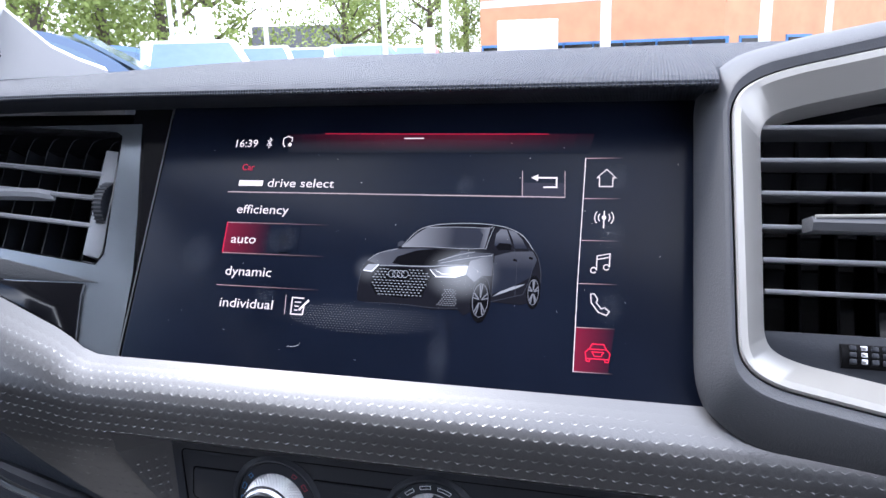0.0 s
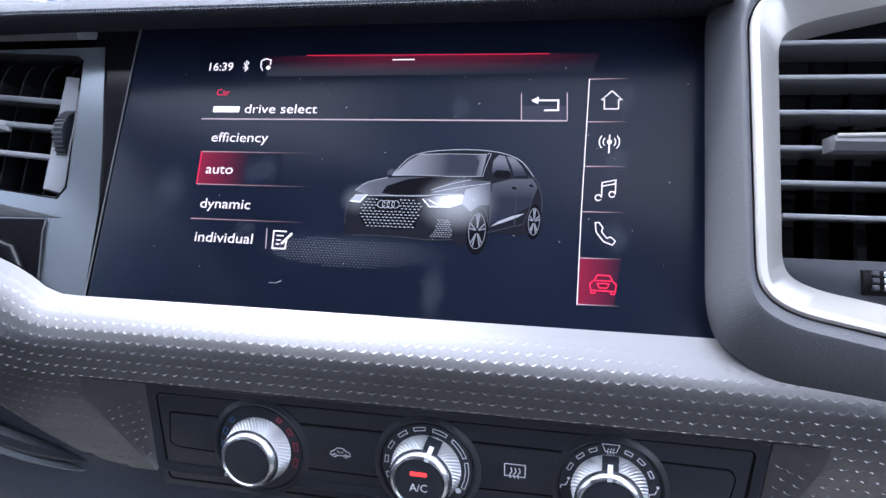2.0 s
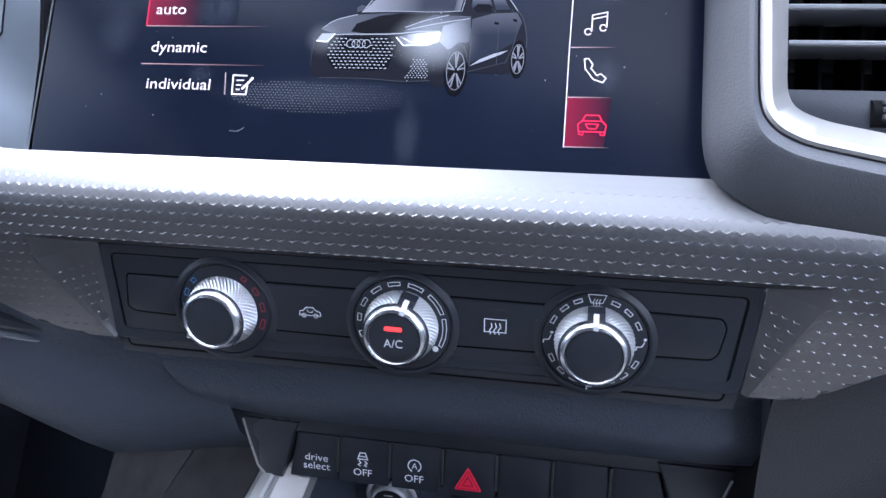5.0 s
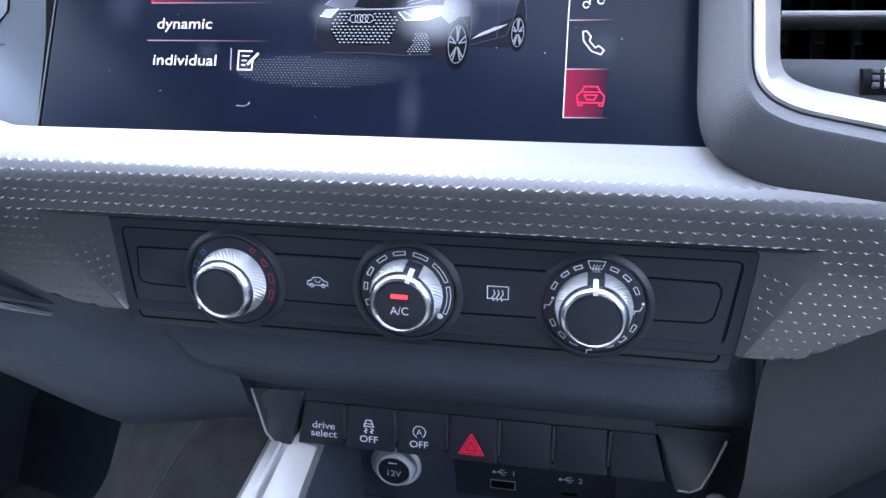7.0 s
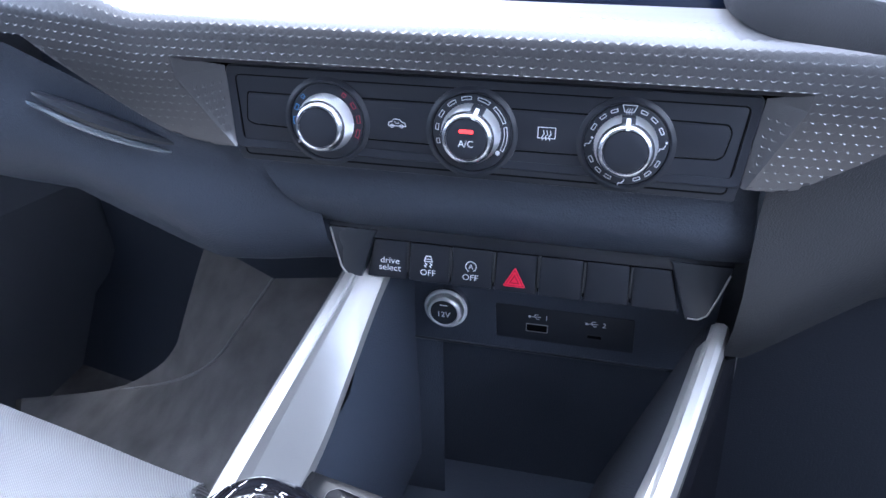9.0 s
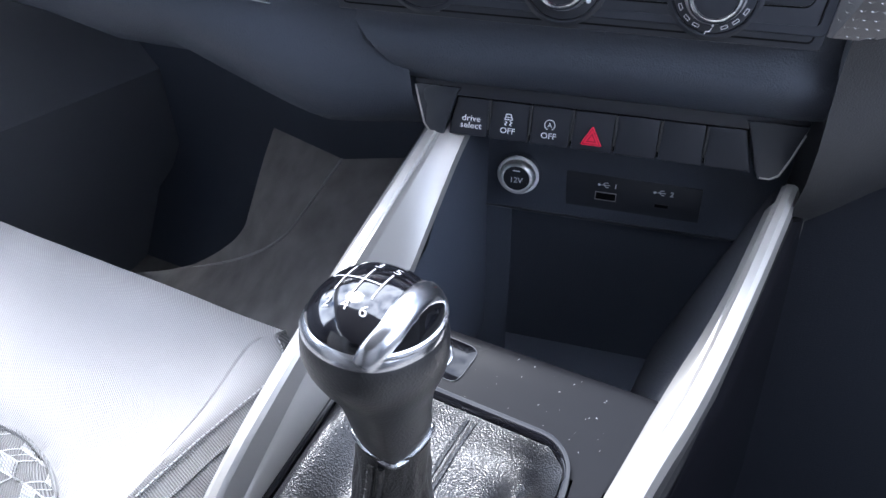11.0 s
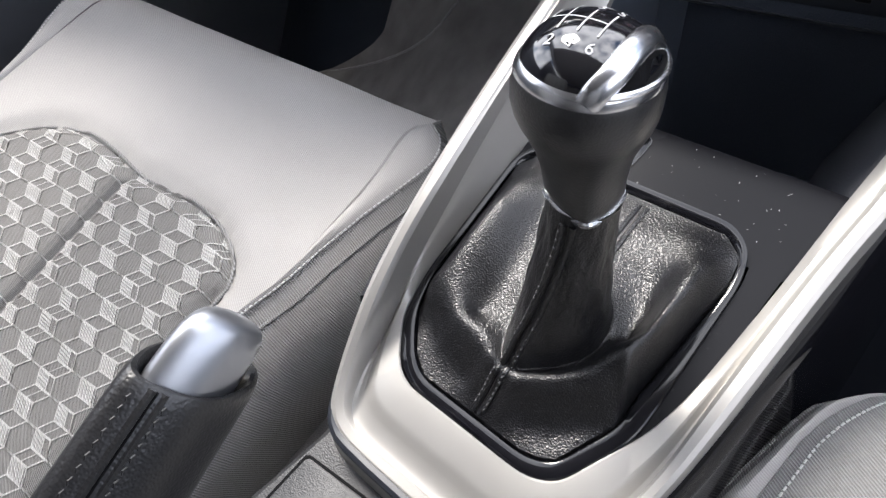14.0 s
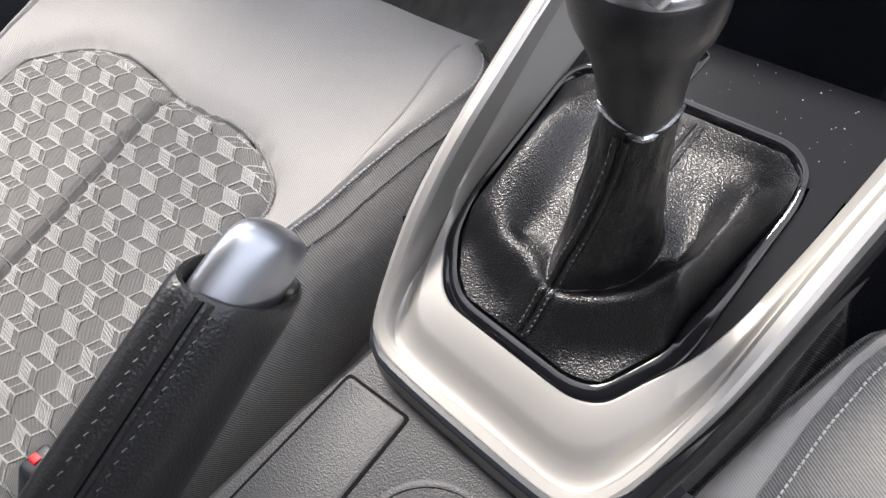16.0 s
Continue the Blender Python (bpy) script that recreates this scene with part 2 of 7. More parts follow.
def rounded(poly, r, n=5):
    """Rounds the corners of a polygon."""
    if area(poly) < 0:
        poly = poly[::-1]
    out = []
    for i in range(len(poly)):
        p, q, s = Vector(poly[i - 1]), Vector(poly[i]), Vector(poly[(i + 1) % len(poly)])
        a, b = min(r, (p - q).length * 0.45), min(r, (s - q).length * 0.45)
        p1, p2 = q + (p - q).normalized() * a, q + (s - q).normalized() * b
        out += [tuple((1 - t) ** 2 * p1 + 2 * t * (1 - t) * q + t * t * p2) for t in (k / (n - 1) for k in range(n))]
    return out


def smooth_line(pts, n=3, closed=False):
    """Chaikin's corner cutting."""
    pts = [Vector(p) for p in pts]
    for _ in range(n):
        out = [] if closed else [pts[0]]
        for a, b in zip(pts, pts[1:] + (pts[:1] if closed else [])):
            out += [a * 0.75 + b * 0.25, a * 0.25 + b * 0.75]
        pts = out if closed else out + [pts[-1]]
    return pts


def slab(F, poly, w0, w1, b=0.5, back=True):
    """A plate on a frame with a bevelled front edge; millimetres."""
    if area(poly) < 0:
        poly = poly[::-1]
    inner, mid = inset(poly, b), inset(poly, b * 0.3)
    rings = [[on(F, u, v, w) for u, v in p] for p, w in ((poly, w0), (poly, w1 - b), (mid, w1 - 0.3 * b), (inner, w1))]
    return loft(rings, back, True)


def rim(F, levels):
    """A ring through polygons of equal length, each at its own depth."""
    return grid([[on(F, u, v, w) for u, v in p] for p, w in levels], True)


def lathe(F, cu, cv, profile, n=48, cap=True, wob=None):
    rings = [[on(F, cu + r * math.cos(a), cv + r * math.sin(a), w) for a in (2 * math.pi * k / n for k in range(n))] for r, w in profile]
    return loft(rings, False, cap)


def ribbon(F, pts, width, w, closed=False):
    """A flat stroke along points of a frame; millimetres."""
    ps = [Vector((p[0], p[1])) for p in pts]
    n = len(ps)
    left, right = [], []
    for i, p in enumerate(ps):
        a = ps[i - 1] if (i or closed) else p
        c = ps[(i + 1) % n] if (i < n - 1 or closed) else p
        e1, e2 = (p - a), (c - p)
        e1 = e1.normalized() if e1.length > 1e-6 else e2.normalized()
        e2 = e2.normalized() if e2.length > 1e-6 else e1
        m = Vector((-e1.y, e1.x)) + Vector((-e2.y, e2.x))
        m = m / max(m.length_squared / 2, 0.4) * width / 2
        left.append(on(F, p.x + m.x, p.y + m.y, w))
        right.append(on(F, p.x - m.x, p.y - m.y, w))
    return grid([left, right], closed)


def tube(pts, r, n=8, closed=False):
    """A round bar along points; r may be a list."""
    pts = [Vector(p) for p in pts]
    rings, side = [], None
    for i, p in enumerate(pts):
        a = pts[i - 1] if (i or closed) else p
        c = pts[(i + 1) % len(pts)] if (i < len(pts) - 1 or closed) else p
        t = (c - a).normalized()
        if side is None:
            side = t.orthogonal().normalized()
        side = (side - t * side.dot(t)).normalized()
        other = t.cross(side)
        rad = r[i] if isinstance(r, (list, tuple)) else r
        rings.append([p + (side * math.cos(q) + other * math.sin(q)) * rad for q in (2 * math.pi * k / n for k in range(n))])
    if closed:
        return grid(rings + rings[:1], True)
    return loft(rings)


def box(lo, hi, place=None):
    """A box between two corners, through an optional placing function."""
    place = place or (lambda x, y, z: Vector((x, y, z)))
    (a, b, c), (d, e, f) = lo, hi
    vs = [place(x, y, z) for z in (c, f) for x, y in ((a, b), (d, b), (d, e), (a, e))]
    return vs, [(0, 1, 2, 3), (4, 5, 6, 7), (0, 1, 5, 4), (1, 2, 6, 5), (2, 3, 7, 6), (3, 0, 4, 7)]


def soft_box(lo, hi, b, place=None):
    """A box with bevelled edges, through an optional placing function."""
    bm = bmesh.new()
    vs, fs = box(lo, hi)
    bv = [bm.verts.new(v) for v in vs]
    for f in fs:
        bm.faces.new([bv[i] for i in f])
    bmesh.ops.bevel(bm, geom=bm.edges[:], offset=b, segments=3, profile=0.5, affect="EDGES")
    if place:
        for v in bm.verts:
            v.co = place(*v.co)
    return bm


def lettering(text, size, place, align="LEFT", bold=0.0):
    """Built-in letters as a flat mesh; place maps its x and y, in the units of size, to the world."""
    cu = bpy.data.curves.new("letters", "FONT")
    cu.body, cu.size, cu.align_x, cu.resolution_u, cu.offset = text, size, align, 3, bold
    ob = bpy.data.objects.new("letters", cu)
    scene.collection.objects.link(ob)
    me = bpy.data.meshes.new_from_object(ob.evaluated_get(bpy.context.evaluated_depsgraph_get()))
    bpy.data.objects.remove(ob)
    bpy.data.curves.remove(cu)
    out = [place(v.co.x, v.co.y) for v in me.vertices], [tuple(p.vertices) for p in me.polygons]
    bpy.data.meshes.remove(me)
    return out


def inside(poly, x, y):
    c = False
    for (a, b), (d, e) in zip(poly, poly[1:] + poly[:1]):
        if (b > y) != (e > y) and x < (d - a) * (y - b) / (e - b) + a:
            c = not c
    return c


def lerp_table(table, x):
    if x <= table[0][0]:
        return table[0][1]
    for (a, p), (b, q) in zip(table, table[1:]):
        if x <= b:
            return p + (q - p) * (x - a) / (b - a)
    return table[-1][1]


def smoothstep(x):
    x = min(max(x, 0.0), 1.0)
    return x * x * (3 - 2 * x)


# ---- the car's shell ----
shell = thing("car_interior", (0, 0, 0.28), "grey car interior shell with dark carpet and pale headliner", "car interior", kind="structure")


def car(l, s, z):
    return LAT * l + FWD * s + UP * z


FLOOR_T = [(-1.6, 0.30), (0.35, 0.28), (0.55, 0.32), (0.80, 0.55), (0.92, 0.72)]
part("floor", grid([[car(l, s, lerp_table(FLOOR_T, s)) for s in (-1.6, -0.8, -0.2, 0.2, 0.35, 0.45, 0.55, 0.65, 0.75, 0.8, 0.92)] for l in (-0.88, -0.6, -0.3, -0.1, 0.1, 0.4, 0.66)]), CARPET, shell, "dark grey carpet on the car floor")
for name, l, lo in (("door_left", -0.86, -1), ("door_right", 0.64, 1)):
    prof = [(0.0, 0.30), (0.0, 0.42), (-0.05, 0.5), (-0.055, 0.62), (-0.01, 0.68), (0.0, 0.82), (0.015, 1.00), (0.03, 1.02), (0.06, 1.02), (0.06, 0.30)]
    part(name, loft([[car(l + lo * a, s, z) for a, z in prof] for s in (-1.6, -0.8, 0.0, 0.5, 0.78)]), DOOR, shell, "dark grey door trim panel")
# Unseen panels: the windowless rear cuts light from behind, the short ceiling admits sky.
for name, s0, s1, l0, l1, z0, z1, m in (("ceiling", -1.7, -0.03, -0.78, 0.56, 1.44, 1.48, LINER), ("rear_block", -1.75, -1.68, -0.9, 0.68, 0.25, 1.5, SOFT), ("rear_side_block", -1.7, -0.42, -0.92, -0.86, 0.25, 1.46, SOFT), ("rear_side_block", -1.7, -0.42, 0.64, 0.70, 0.25, 1.46, SOFT), ("rear_bench", -1.5, -0.95, -0.8, 0.58, 0.3, 0.62, FABRIC_SHADED), ("rear_backrest", -1.62, -1.45, -0.8, 0.58, 0.55, 1.1, FABRIC_SHADED), ("wall_front", 0.95, 1.0, -0.9, 0.68, 0.25, 1.02, SOFT)):
    part(name, soft_box((l0, s0, z0), (l1, s1, z1), 0.01, car), m, shell, "plain unseen panel closing the cabin")
part("pillar_trim", tube(smooth_line([(-0.660, 0.675, 1.13), (-0.675, 0.62, 1.19), (-0.74, 0.36, 1.34), (-0.76, 0.02, 1.45), (-1.0, -1.3, 1.43)], 2), 0.045, 12), PILLAR, shell, "pale grey pillar trim")
part("pillar_trim", tube(smooth_line([car(0.64, 0.86, 1.0), car(0.59, 0.46, 1.28), car(0.56, 0.16, 1.41), car(0.55, -0.05, 1.46), car(0.5, -1.4, 1.42)], 2), 0.045, 12), PILLAR, shell, "pale grey pillar trim")
foot = [(-0.700, 0.64, 1.21), (-0.649, 0.68, 1.161), (-0.636, 0.693, 1.149), (-0.623, 0.706, 1.130), (-0.606, 0.722, 1.106), (-0.586, 0.739, 1.091), (-0.565, 0.757, 1.079), (-0.55, 0.77, 1.0), (-0.80, 0.55, 0.98), (-0.80, 0.55, 1.21)]
deep = Vector((-0.66, 0.74, 0.10)).normalized()
corner = part("pillar_foot", loft([[Vector(p) + deep * k for p in foot] for k in (0.0, 0.006, 0.045)]), PILLAR, shell, "pale grey trim at the pillar's foot")
for i in range(7):
    for j in range(5):
        c = Vector((-0.6415 - 0.0035 * i, 0.687 - 0.0035 * i, 1.0985 + 0.0042 * j + 0.002 * (i % 2))) - deep * 0.004
        part("speaker_hole", tube([c, c + deep * 0.005], 0.0012, 6), BLACK_VOID, corner)


# ---- dashboard ----
dash = thing("dashboard", (-0.08, 0.35, 0.9), "dark blue-grey soft dashboard with a silver hexagon band", "dashboard")

PADX = [-0.75, -0.62, -0.5, -0.42, -0.35, -0.3, -0.25, -0.2, -0.15, -0.1, -0.05, 0.0, 0.057, 0.062, 0.1, 0.2, 0.35, 0.6]
pad_prof = [(0.362, 1.0600), (0.350, 1.0640), (0.340, 1.0660), (0.3352, 1.0672), (0.3338, 1.0688), (0.3348, 1.0704), (0.340, 1.0720), (0.36, 1.0742), (0.42, 1.0778), (0.5, 1.0815), (0.6, 1.0845), (0.7, 1.0860), (0.8, 1.085), (0.95, 1.075), (0.95, 0.98)]


def pad_point(x, y, z):
    back = 0.10 * smoothstep((-0.32 - x) / 0.4)
    drop = 0.012 * smoothstep((-0.25 - x) / 0.35)
    if x > 0.059:
        y = max(y, 0.39)
    return Vector((x, y + back * (0.3 if y < 0.37 else 0.1), z - drop))


part("pad", grid([[pad_point(x, y, z) for y, z in pad_prof] for x in PADX]), PAD, dash, "dark soft pad with a fine dotted grain")
# dark shelf between pad and display, and the body behind everything
part("recess_panel", grid([[Vector((x, y, z)) for y, z in ((0.366, 1.0640), (0.372, 1.056), (0.352, 0.985), (0.325, 0.940), (0.32, 0.90))] for x in (-0.212, -0.1, 0.0, 0.3)]), PIANO, dash)
# part of the bezel's gloss black panel that is left without the grey reflection
part("vent_surround", grid([[on(FS, u, v, -1.6) for u in (-232, -224, -208.9)] for v in (-58, 0, 76)]), PIANO, dash, "gloss black panel beside the display")
part("vent_backing", grid([[Vector((x, y, z)) for y, z in ((0.385, 1.056), (0.43, 1.050), (0.44, 0.95))] for x in (-0.75, -0.5, -0.3, -0.209)]), BLACK_VOID, dash)

# silver hexagon band: profile from the display's foot over the crest and down
BAND = [(0.2925, 0.9500), (0.2880, 0.9476), (0.2832, 0.9445), (0.2786, 0.9408), (0.2756, 0.9372), (0.2741, 0.9330), (0.2736, 0.9285), (0.2730, 0.9215), (0.2732, 0.912), (0.2745, 0.900), (0.2762, 0.886), (0.2780, 0.8755), (0.279, 0.868)]
BAND_Y = sorted((z, y) for y, z in BAND)


def band(x, z):
    """The band's surface over x and its own height z."""
    y = lerp_table(BAND_Y, z)
    f = max(0.0, (z - 0.8755) / 0.072)
    q = max(0.0, -0.212 - x)
    slope = q * smoothstep(q / 0.03)
    low, top = 0.10 * min(f, 0.8) / 0.8, max(0.0, f - 0.8) * 0.85
    return Vector((x, y + (0.3 * low + 0.7 * top) * slope, z + (low + top) * slope))


def band_normal(x, z):
    a, b = band(x + 0.001, z) - band(x - 0.001, z), band(x, z + 0.001) - band(x, z - 0.001)
    return a.cross(b).normalized()


ZT = [0.9500, 0.9470, 0.9447, 0.9425, 0.9398, 0.9370, 0.9350, 0.9330, 0.930, 0.9275, 0.9245, 0.9215]
ZL = [0.9215, 0.917, 0.912, 0.906, 0.900, 0.893, 0.886, 0.881, 0.8755]


def left_end(z):
    return lerp_table([(0.8755, -0.185), (0.8795, -0.2067), (0.909, -0.2617), (0.9215, -0.285), (0.925, -0.36)], z)


def left_facet(z):
    return lerp_table([(0.8755, -0.174), (0.911, -0.199), (0.9215, -0.2005)], z)


def right_facet(z):
    return lerp_table([(0.8755, 0.0734), (0.914, 0.091), (0.9215, 0.092)], z)


def right_end(z):
    return lerp_table([(0.8755, 0.085), (0.877, 0.0943), (0.898, 0.1247), (0.9215, 0.16)], z)


NX = 60


def under(x, z, edge):
    """The sheet under the hexagons: level with them at its edges, a little behind them elsewhere."""
    return band(x, z) + (Vector((0, 0, 0)) if edge else Vector((0, 0.0005, -0.0002)))


sheet = join(grid([[under(-0.36 + 0.53 * i / NX, z, z > 0.948) for i in range(NX + 1)] for z in ZT]),
             grid([[under(left_end(z) + (left_facet(z) - left_end(z)) * i / 16, z, i in (0, 16)) for i in range(17)] for z in ZL]),
             grid([[under(right_facet(z) + (right_end(z) - right_facet(z)) * i / 12, z, i in (0, 12)) for i in range(13)] for z in ZL]))
part("decor_band", sheet, DECOR, dash, "silver-grey decor band stamped with small hexagons")
# roof of the recess over the climate controls, and its two flanks
roof = grid([[Vector((-0.2005 + 0.2925 * i / 30, 0.2730, 0.9215)) for i in range(31)], [Vector((-0.199 + 0.290 * i / 30, 0.2760, 0.9190)) for i in range(31)], [Vector((-0.178 + 0.254 * i / 30, 0.2835, 0.9172)) for i in range(31)]])
part("recess_roof", roof, DECOR, dash)


FL = (band(-0.199, 0.911), band(-0.174, 0.8755), on(FC, -176.2, 22.6, 0.2), on(FC, -173.6, -18, 0.2))
FR = (band(0.091, 0.914), band(0.0734, 0.8755), on(FC, 75.8, 22.6, 0.2), on(FC, 71.6, -18, 0.2))
for q, edge in ((FL, left_facet), (FR, right_facet)):
    z0, z1 = (0.911, 0.8755) if q is FL else (0.914, 0.8755)
    part("recess_flank", grid([[band(edge(z0 + (z1 - z0) * i / 8), z0 + (z1 - z0) * i / 8).lerp(q[2].lerp(q[3], i / 8), j / 4) for j in range(5)] for i in range(9)]), DECOR, dash)

for q, e in ((FL, -0.2005), (FR, 0.092)):
    part("recess_corner", ([Vector((e, 0.2730, 0.9215)), q[0], q[2]], [(0, 1, 2)]), DECOR, dash)

# the stamped hexagons, each a small wedge that stands proud at its lower side
hv, hf, hn = [], [], []


def scale_tile(centre, c, nrm, deep=1.0, normals=None):
    """A hexagonal scale with six flush corners and a small v-shaped step at the lower one."""
    k = len(hv)
    low = c[4].lerp(centre, 0.17) - nrm * 0.00042 * deep
    hv.extend(c + [low, c[4].lerp(c[3], 0.62), c[4].lerp(c[5], 0.92)])
    hv.append(centre)
    hn.append((nrm, normals or [nrm] * 6))
    m = k + 9
    hf.extend([(m, k, k + 1), (m, k + 1, k + 2), (m, k + 2, k + 3), (m, k + 3, k + 7), (m, k + 7, k + 6), (m, k + 6, k + 8), (m, k + 8, k + 5), (m, k + 5, k), (k + 7, k + 4, k + 6), (k + 4, k + 8, k + 6)])


PITCH = 0.0047


def stamp_depth(x, z):
    """The steps are sharpest along the crest and fade over the top and down the front."""
    front = 0.62 * (0.25 + 0.75 * smoothstep((x + 0.30) / 0.14)) + 0.25 * smoothstep((x - 0.05) / 0.08)
    return lerp_table([(0.875, front * 0.8), (0.915, front), (0.926, 0.65), (0.931, 0.5), (0.935, 0.34), (0.941, 0.26), (0.95, 0.2)], z)


q_total, q_rows, last = 0.0, [], None
zz = 0.9478
arc = []
while zz > 0.868:
    p = band(0, zz)
    if last is not None:
        q_total += (p - last).length
    arc.append((q_total, zz))
    last, zz = p, zz - 0.0004
rows_n = int(q_total / (PITCH * 0.866))
for i in range(rows_n):
    z = lerp_table(arc, (i + 0.5) * PITCH * 0.866)
    for j in range(-78, 37):
        x = (j + 0.5 * (i % 2)) * PITCH
        low_row = z < 0.9215
        if low_row and not (left_end(z) - 0.001 < x < left_facet(z) + 0.001 or right_facet(z) - 0.001 < x < right_end(z) + 0.001) or x < -0.357 or x > 0.168:
            continue
        nrm = band_normal(x, z)
        if nrm.z < 0.8 * nrm.y:
            nrm = -nrm
        at = (i + 0.5) * PITCH * 0.866

        def held(px, pz):
            """Keeps a corner inside the stamped sheet."""
            pz = max(pz, 0.8757)
            if low_row:
                lo, hi = (left_end(pz), left_facet(pz)) if x < 0 else (right_facet(pz), right_end(pz))
                return band(min(max(px, lo + 0.0003), hi - 0.0003), pz) + nrm * 0.0001
            if left_facet(0.92) < px < right_facet(0.92):
                pz = max(pz, 0.9216)
            return band(px, pz) + nrm * 0.0001
        corner_pts = [held(x + PITCH * 0.577 * math.cos(g), lerp_table(arc, at - PITCH * 0.577 * math.sin(g))) for g in (radians(60 * n + 30) for n in range(6))]
        corner_nrm = []
        for g in (radians(60 * n + 30) for n in range(6)):
            b = band_normal(x + PITCH * 0.577 * math.cos(g), max(lerp_table(arc, at - PITCH * 0.577 * math.sin(g)), 0.8757))
            corner_nrm.append(b if b.dot(nrm) > 0 else -b)
        scale_tile(held(x, z), corner_pts, nrm, stamp_depth(x, z), corner_nrm)
for a, b, c, d in (FL, FR):
    nrm = (b - a).cross(c - a).normalized()
    if nrm.y > 0:
        nrm = -nrm
    ez = (a - b).normalized()
    ex = ez.cross(nrm).normalized()
    for i in range(1, 9):
        t = (i + 0.5) / 10
        p, q = a.lerp(b, t), c.lerp(d, t)
        n = int((q - p).length / PITCH)
        for j in range(n):
            m = p.lerp(q, (j + 0.7 + 0.3 * (i % 2)) / (n + 1.0)) + nrm * 0.0004
            scale_tile(m, [m + (ex * math.cos(g) + ez * math.sin(g)) * PITCH * 0.45 for g in (radians(60 * w + 30) for w in range(6))], nrm, 0.8)


def round_over(ob):
    """Gives the scales the band's own curvature, and leaves only their small steps faceted."""
    me = ob.data
    out = []
    for pol in me.polygons:
        flat = pol.normal.copy()
        for v in pol.vertices:
            tile, w = divmod(v, 10)
            nrm, six = hn[tile]
            soft = six[w] if w < 6 else nrm
            if flat.dot(nrm) < 0:
                soft = -soft
            step = all(q % 10 in (4, 6, 7, 8) for q in pol.vertices)
            out.append(tuple(flat if step else soft.lerp(flat, 0.65 if w == 6 else 0.15).normalized()))
    me.normals_split_custom_set(out)


relief = part("hexagon_relief", (hv, hf), DECOR, dash, "small silver hexagons stamped into the band", kind="stuff", sharp=9)
round_over(relief)

# lower dashboard round the switches, knee panel and glovebox
low_prof = [(0.2835, 0.877), (0.2885, 0.8745), (0.2935, 0.869), (0.2955, 0.862), (0.2945, 0.856), (0.2925, 0.8515), (0.2915, 0.8465), (0.2925, 0.841), (0.2965, 0.834), (0.3015, 0.8275), (0.306, 0.8232), (0.318, 0.8205), (0.36, 0.8205)]


def low_x(z, side):
    return lerp_table([(0.82, -0.137), (0.877, -0.186)], z) if side < 0 else lerp_table([(0.82, 0.086), (0.877, 0.082)], z)


rows = []
for y, z in low_prof:
    a, b = low_x(z, -1), low_x(z, 1)
    row = [Vector((a - 0.02, 0.45, z - 0.01)), Vector((a - 0.006, y + 0.012, z)), Vector((a - 0.001, y + 0.002, z))]
    row += [Vector((a + (b - a) * i / 12, y, z)) for i in range(1, 12)]
    row += [Vector((b + 0.001, y + 0.002, z)), Vector((b + 0.006, y + 0.012, z)), Vector((b + 0.02, 0.45, z - 0.01))]
    rows.append(row)
part("switch_surround", grid(rows), SOFT, dash, "dark grained plastic below the climate controls")

knee = [(0.2795, 0.0), (0.2815, -0.006), (0.2835, -0.014), (0.283, -0.03), (0.281, -0.045), (0.286, -0.062), (0.300, -0.082), (0.325, -0.096), (0.352, -0.1005), (0.38, -0.098), (0.46, -0.085)]


def knee_row(x):
    top = lerp_table([(-0.75, 0.945), (-0.45, 0.945), (-0.36, 0.925), (-0.30, 0.9215), (-0.2617, 0.905), (-0.2067, 0.880), (-0.18, 0.8765), (-0.14, 0.874)], x)
    k = lerp_table([(-0.75, 1.15), (-0.4, 1.1), (-0.25, 1.08), (-0.14, 1.0)], x)
    away = 0.05 * smoothstep((-0.34 - x) / 0.4) + 0.02 * smoothstep((x + 0.22) / 0.08)
    return [Vector((x, y + away, top + dz * k)) for y, dz in knee]


part("glovebox_panel", grid([knee_row(x) for x in (-0.78, -0.7, -0.6, -0.5, -0.42, -0.36, -0.33, -0.30, -0.28, -0.2617, -0.24, -0.22, -0.2067, -0.19, -0.175, -0.16, -0.14)]), SOFT, dash, "smooth dark panel over the glovebox")
# scooped slot of the glovebox catch: metal tube for glint, dark tube for shade
slot = smooth_line([(-0.297, 0.2800, 0.8900), (-0.272, 0.2790, 0.8815), (-0.244, 0.2795, 0.8735), (-0.216, 0.2840, 0.8662)], 2)
part("slot_edge", tube(slot, [0.0006 + 0.0022 * math.sin(math.pi * i / (len(slot) - 1)) for i in range(len(slot))], 8), SHEEN_GREY, dash, "narrow slot edge with its glint put in as grey metal")
part("slot_shade", tube([p + Vector((0.004, 0.001, 0.0052)) for p in slot], [0.0006 + 0.0042 * math.sin(math.pi * i / (len(slot) - 1)) for i in range(len(slot))], 8), SATIN, dash)
# right knee panel
part("knee_panel", grid([[Vector((x, y + 0.03 * smoothstep((x - 0.08) / 0.15), lerp_table([(0.07, 0.877), (0.0943, 0.877), (0.1247, 0.898), (0.17, 0.925), (0.5, 0.94)], x) + dz * 1.3)) for y, dz in knee] for x in (0.083, 0.0943, 0.11, 0.1247, 0.15, 0.2, 0.3, 0.5)]), GRAIN, dash, "dark knee panel on the driver's side")

# ---- touchscreen ----
screen = thing("touchscreen", on(FS, -77, -57), "large glossy black touchscreen showing a drive mode menu", "touchscreen")
part("glass", slab(FS, rounded([(-207.5, -58), (56, -58), (51, 73), (50, 76), (-207, 76), (-207, 64)], 1.0, 3), -4, 0, 0.6), GLASS, screen, "dark glossy glass with faint finger smears")
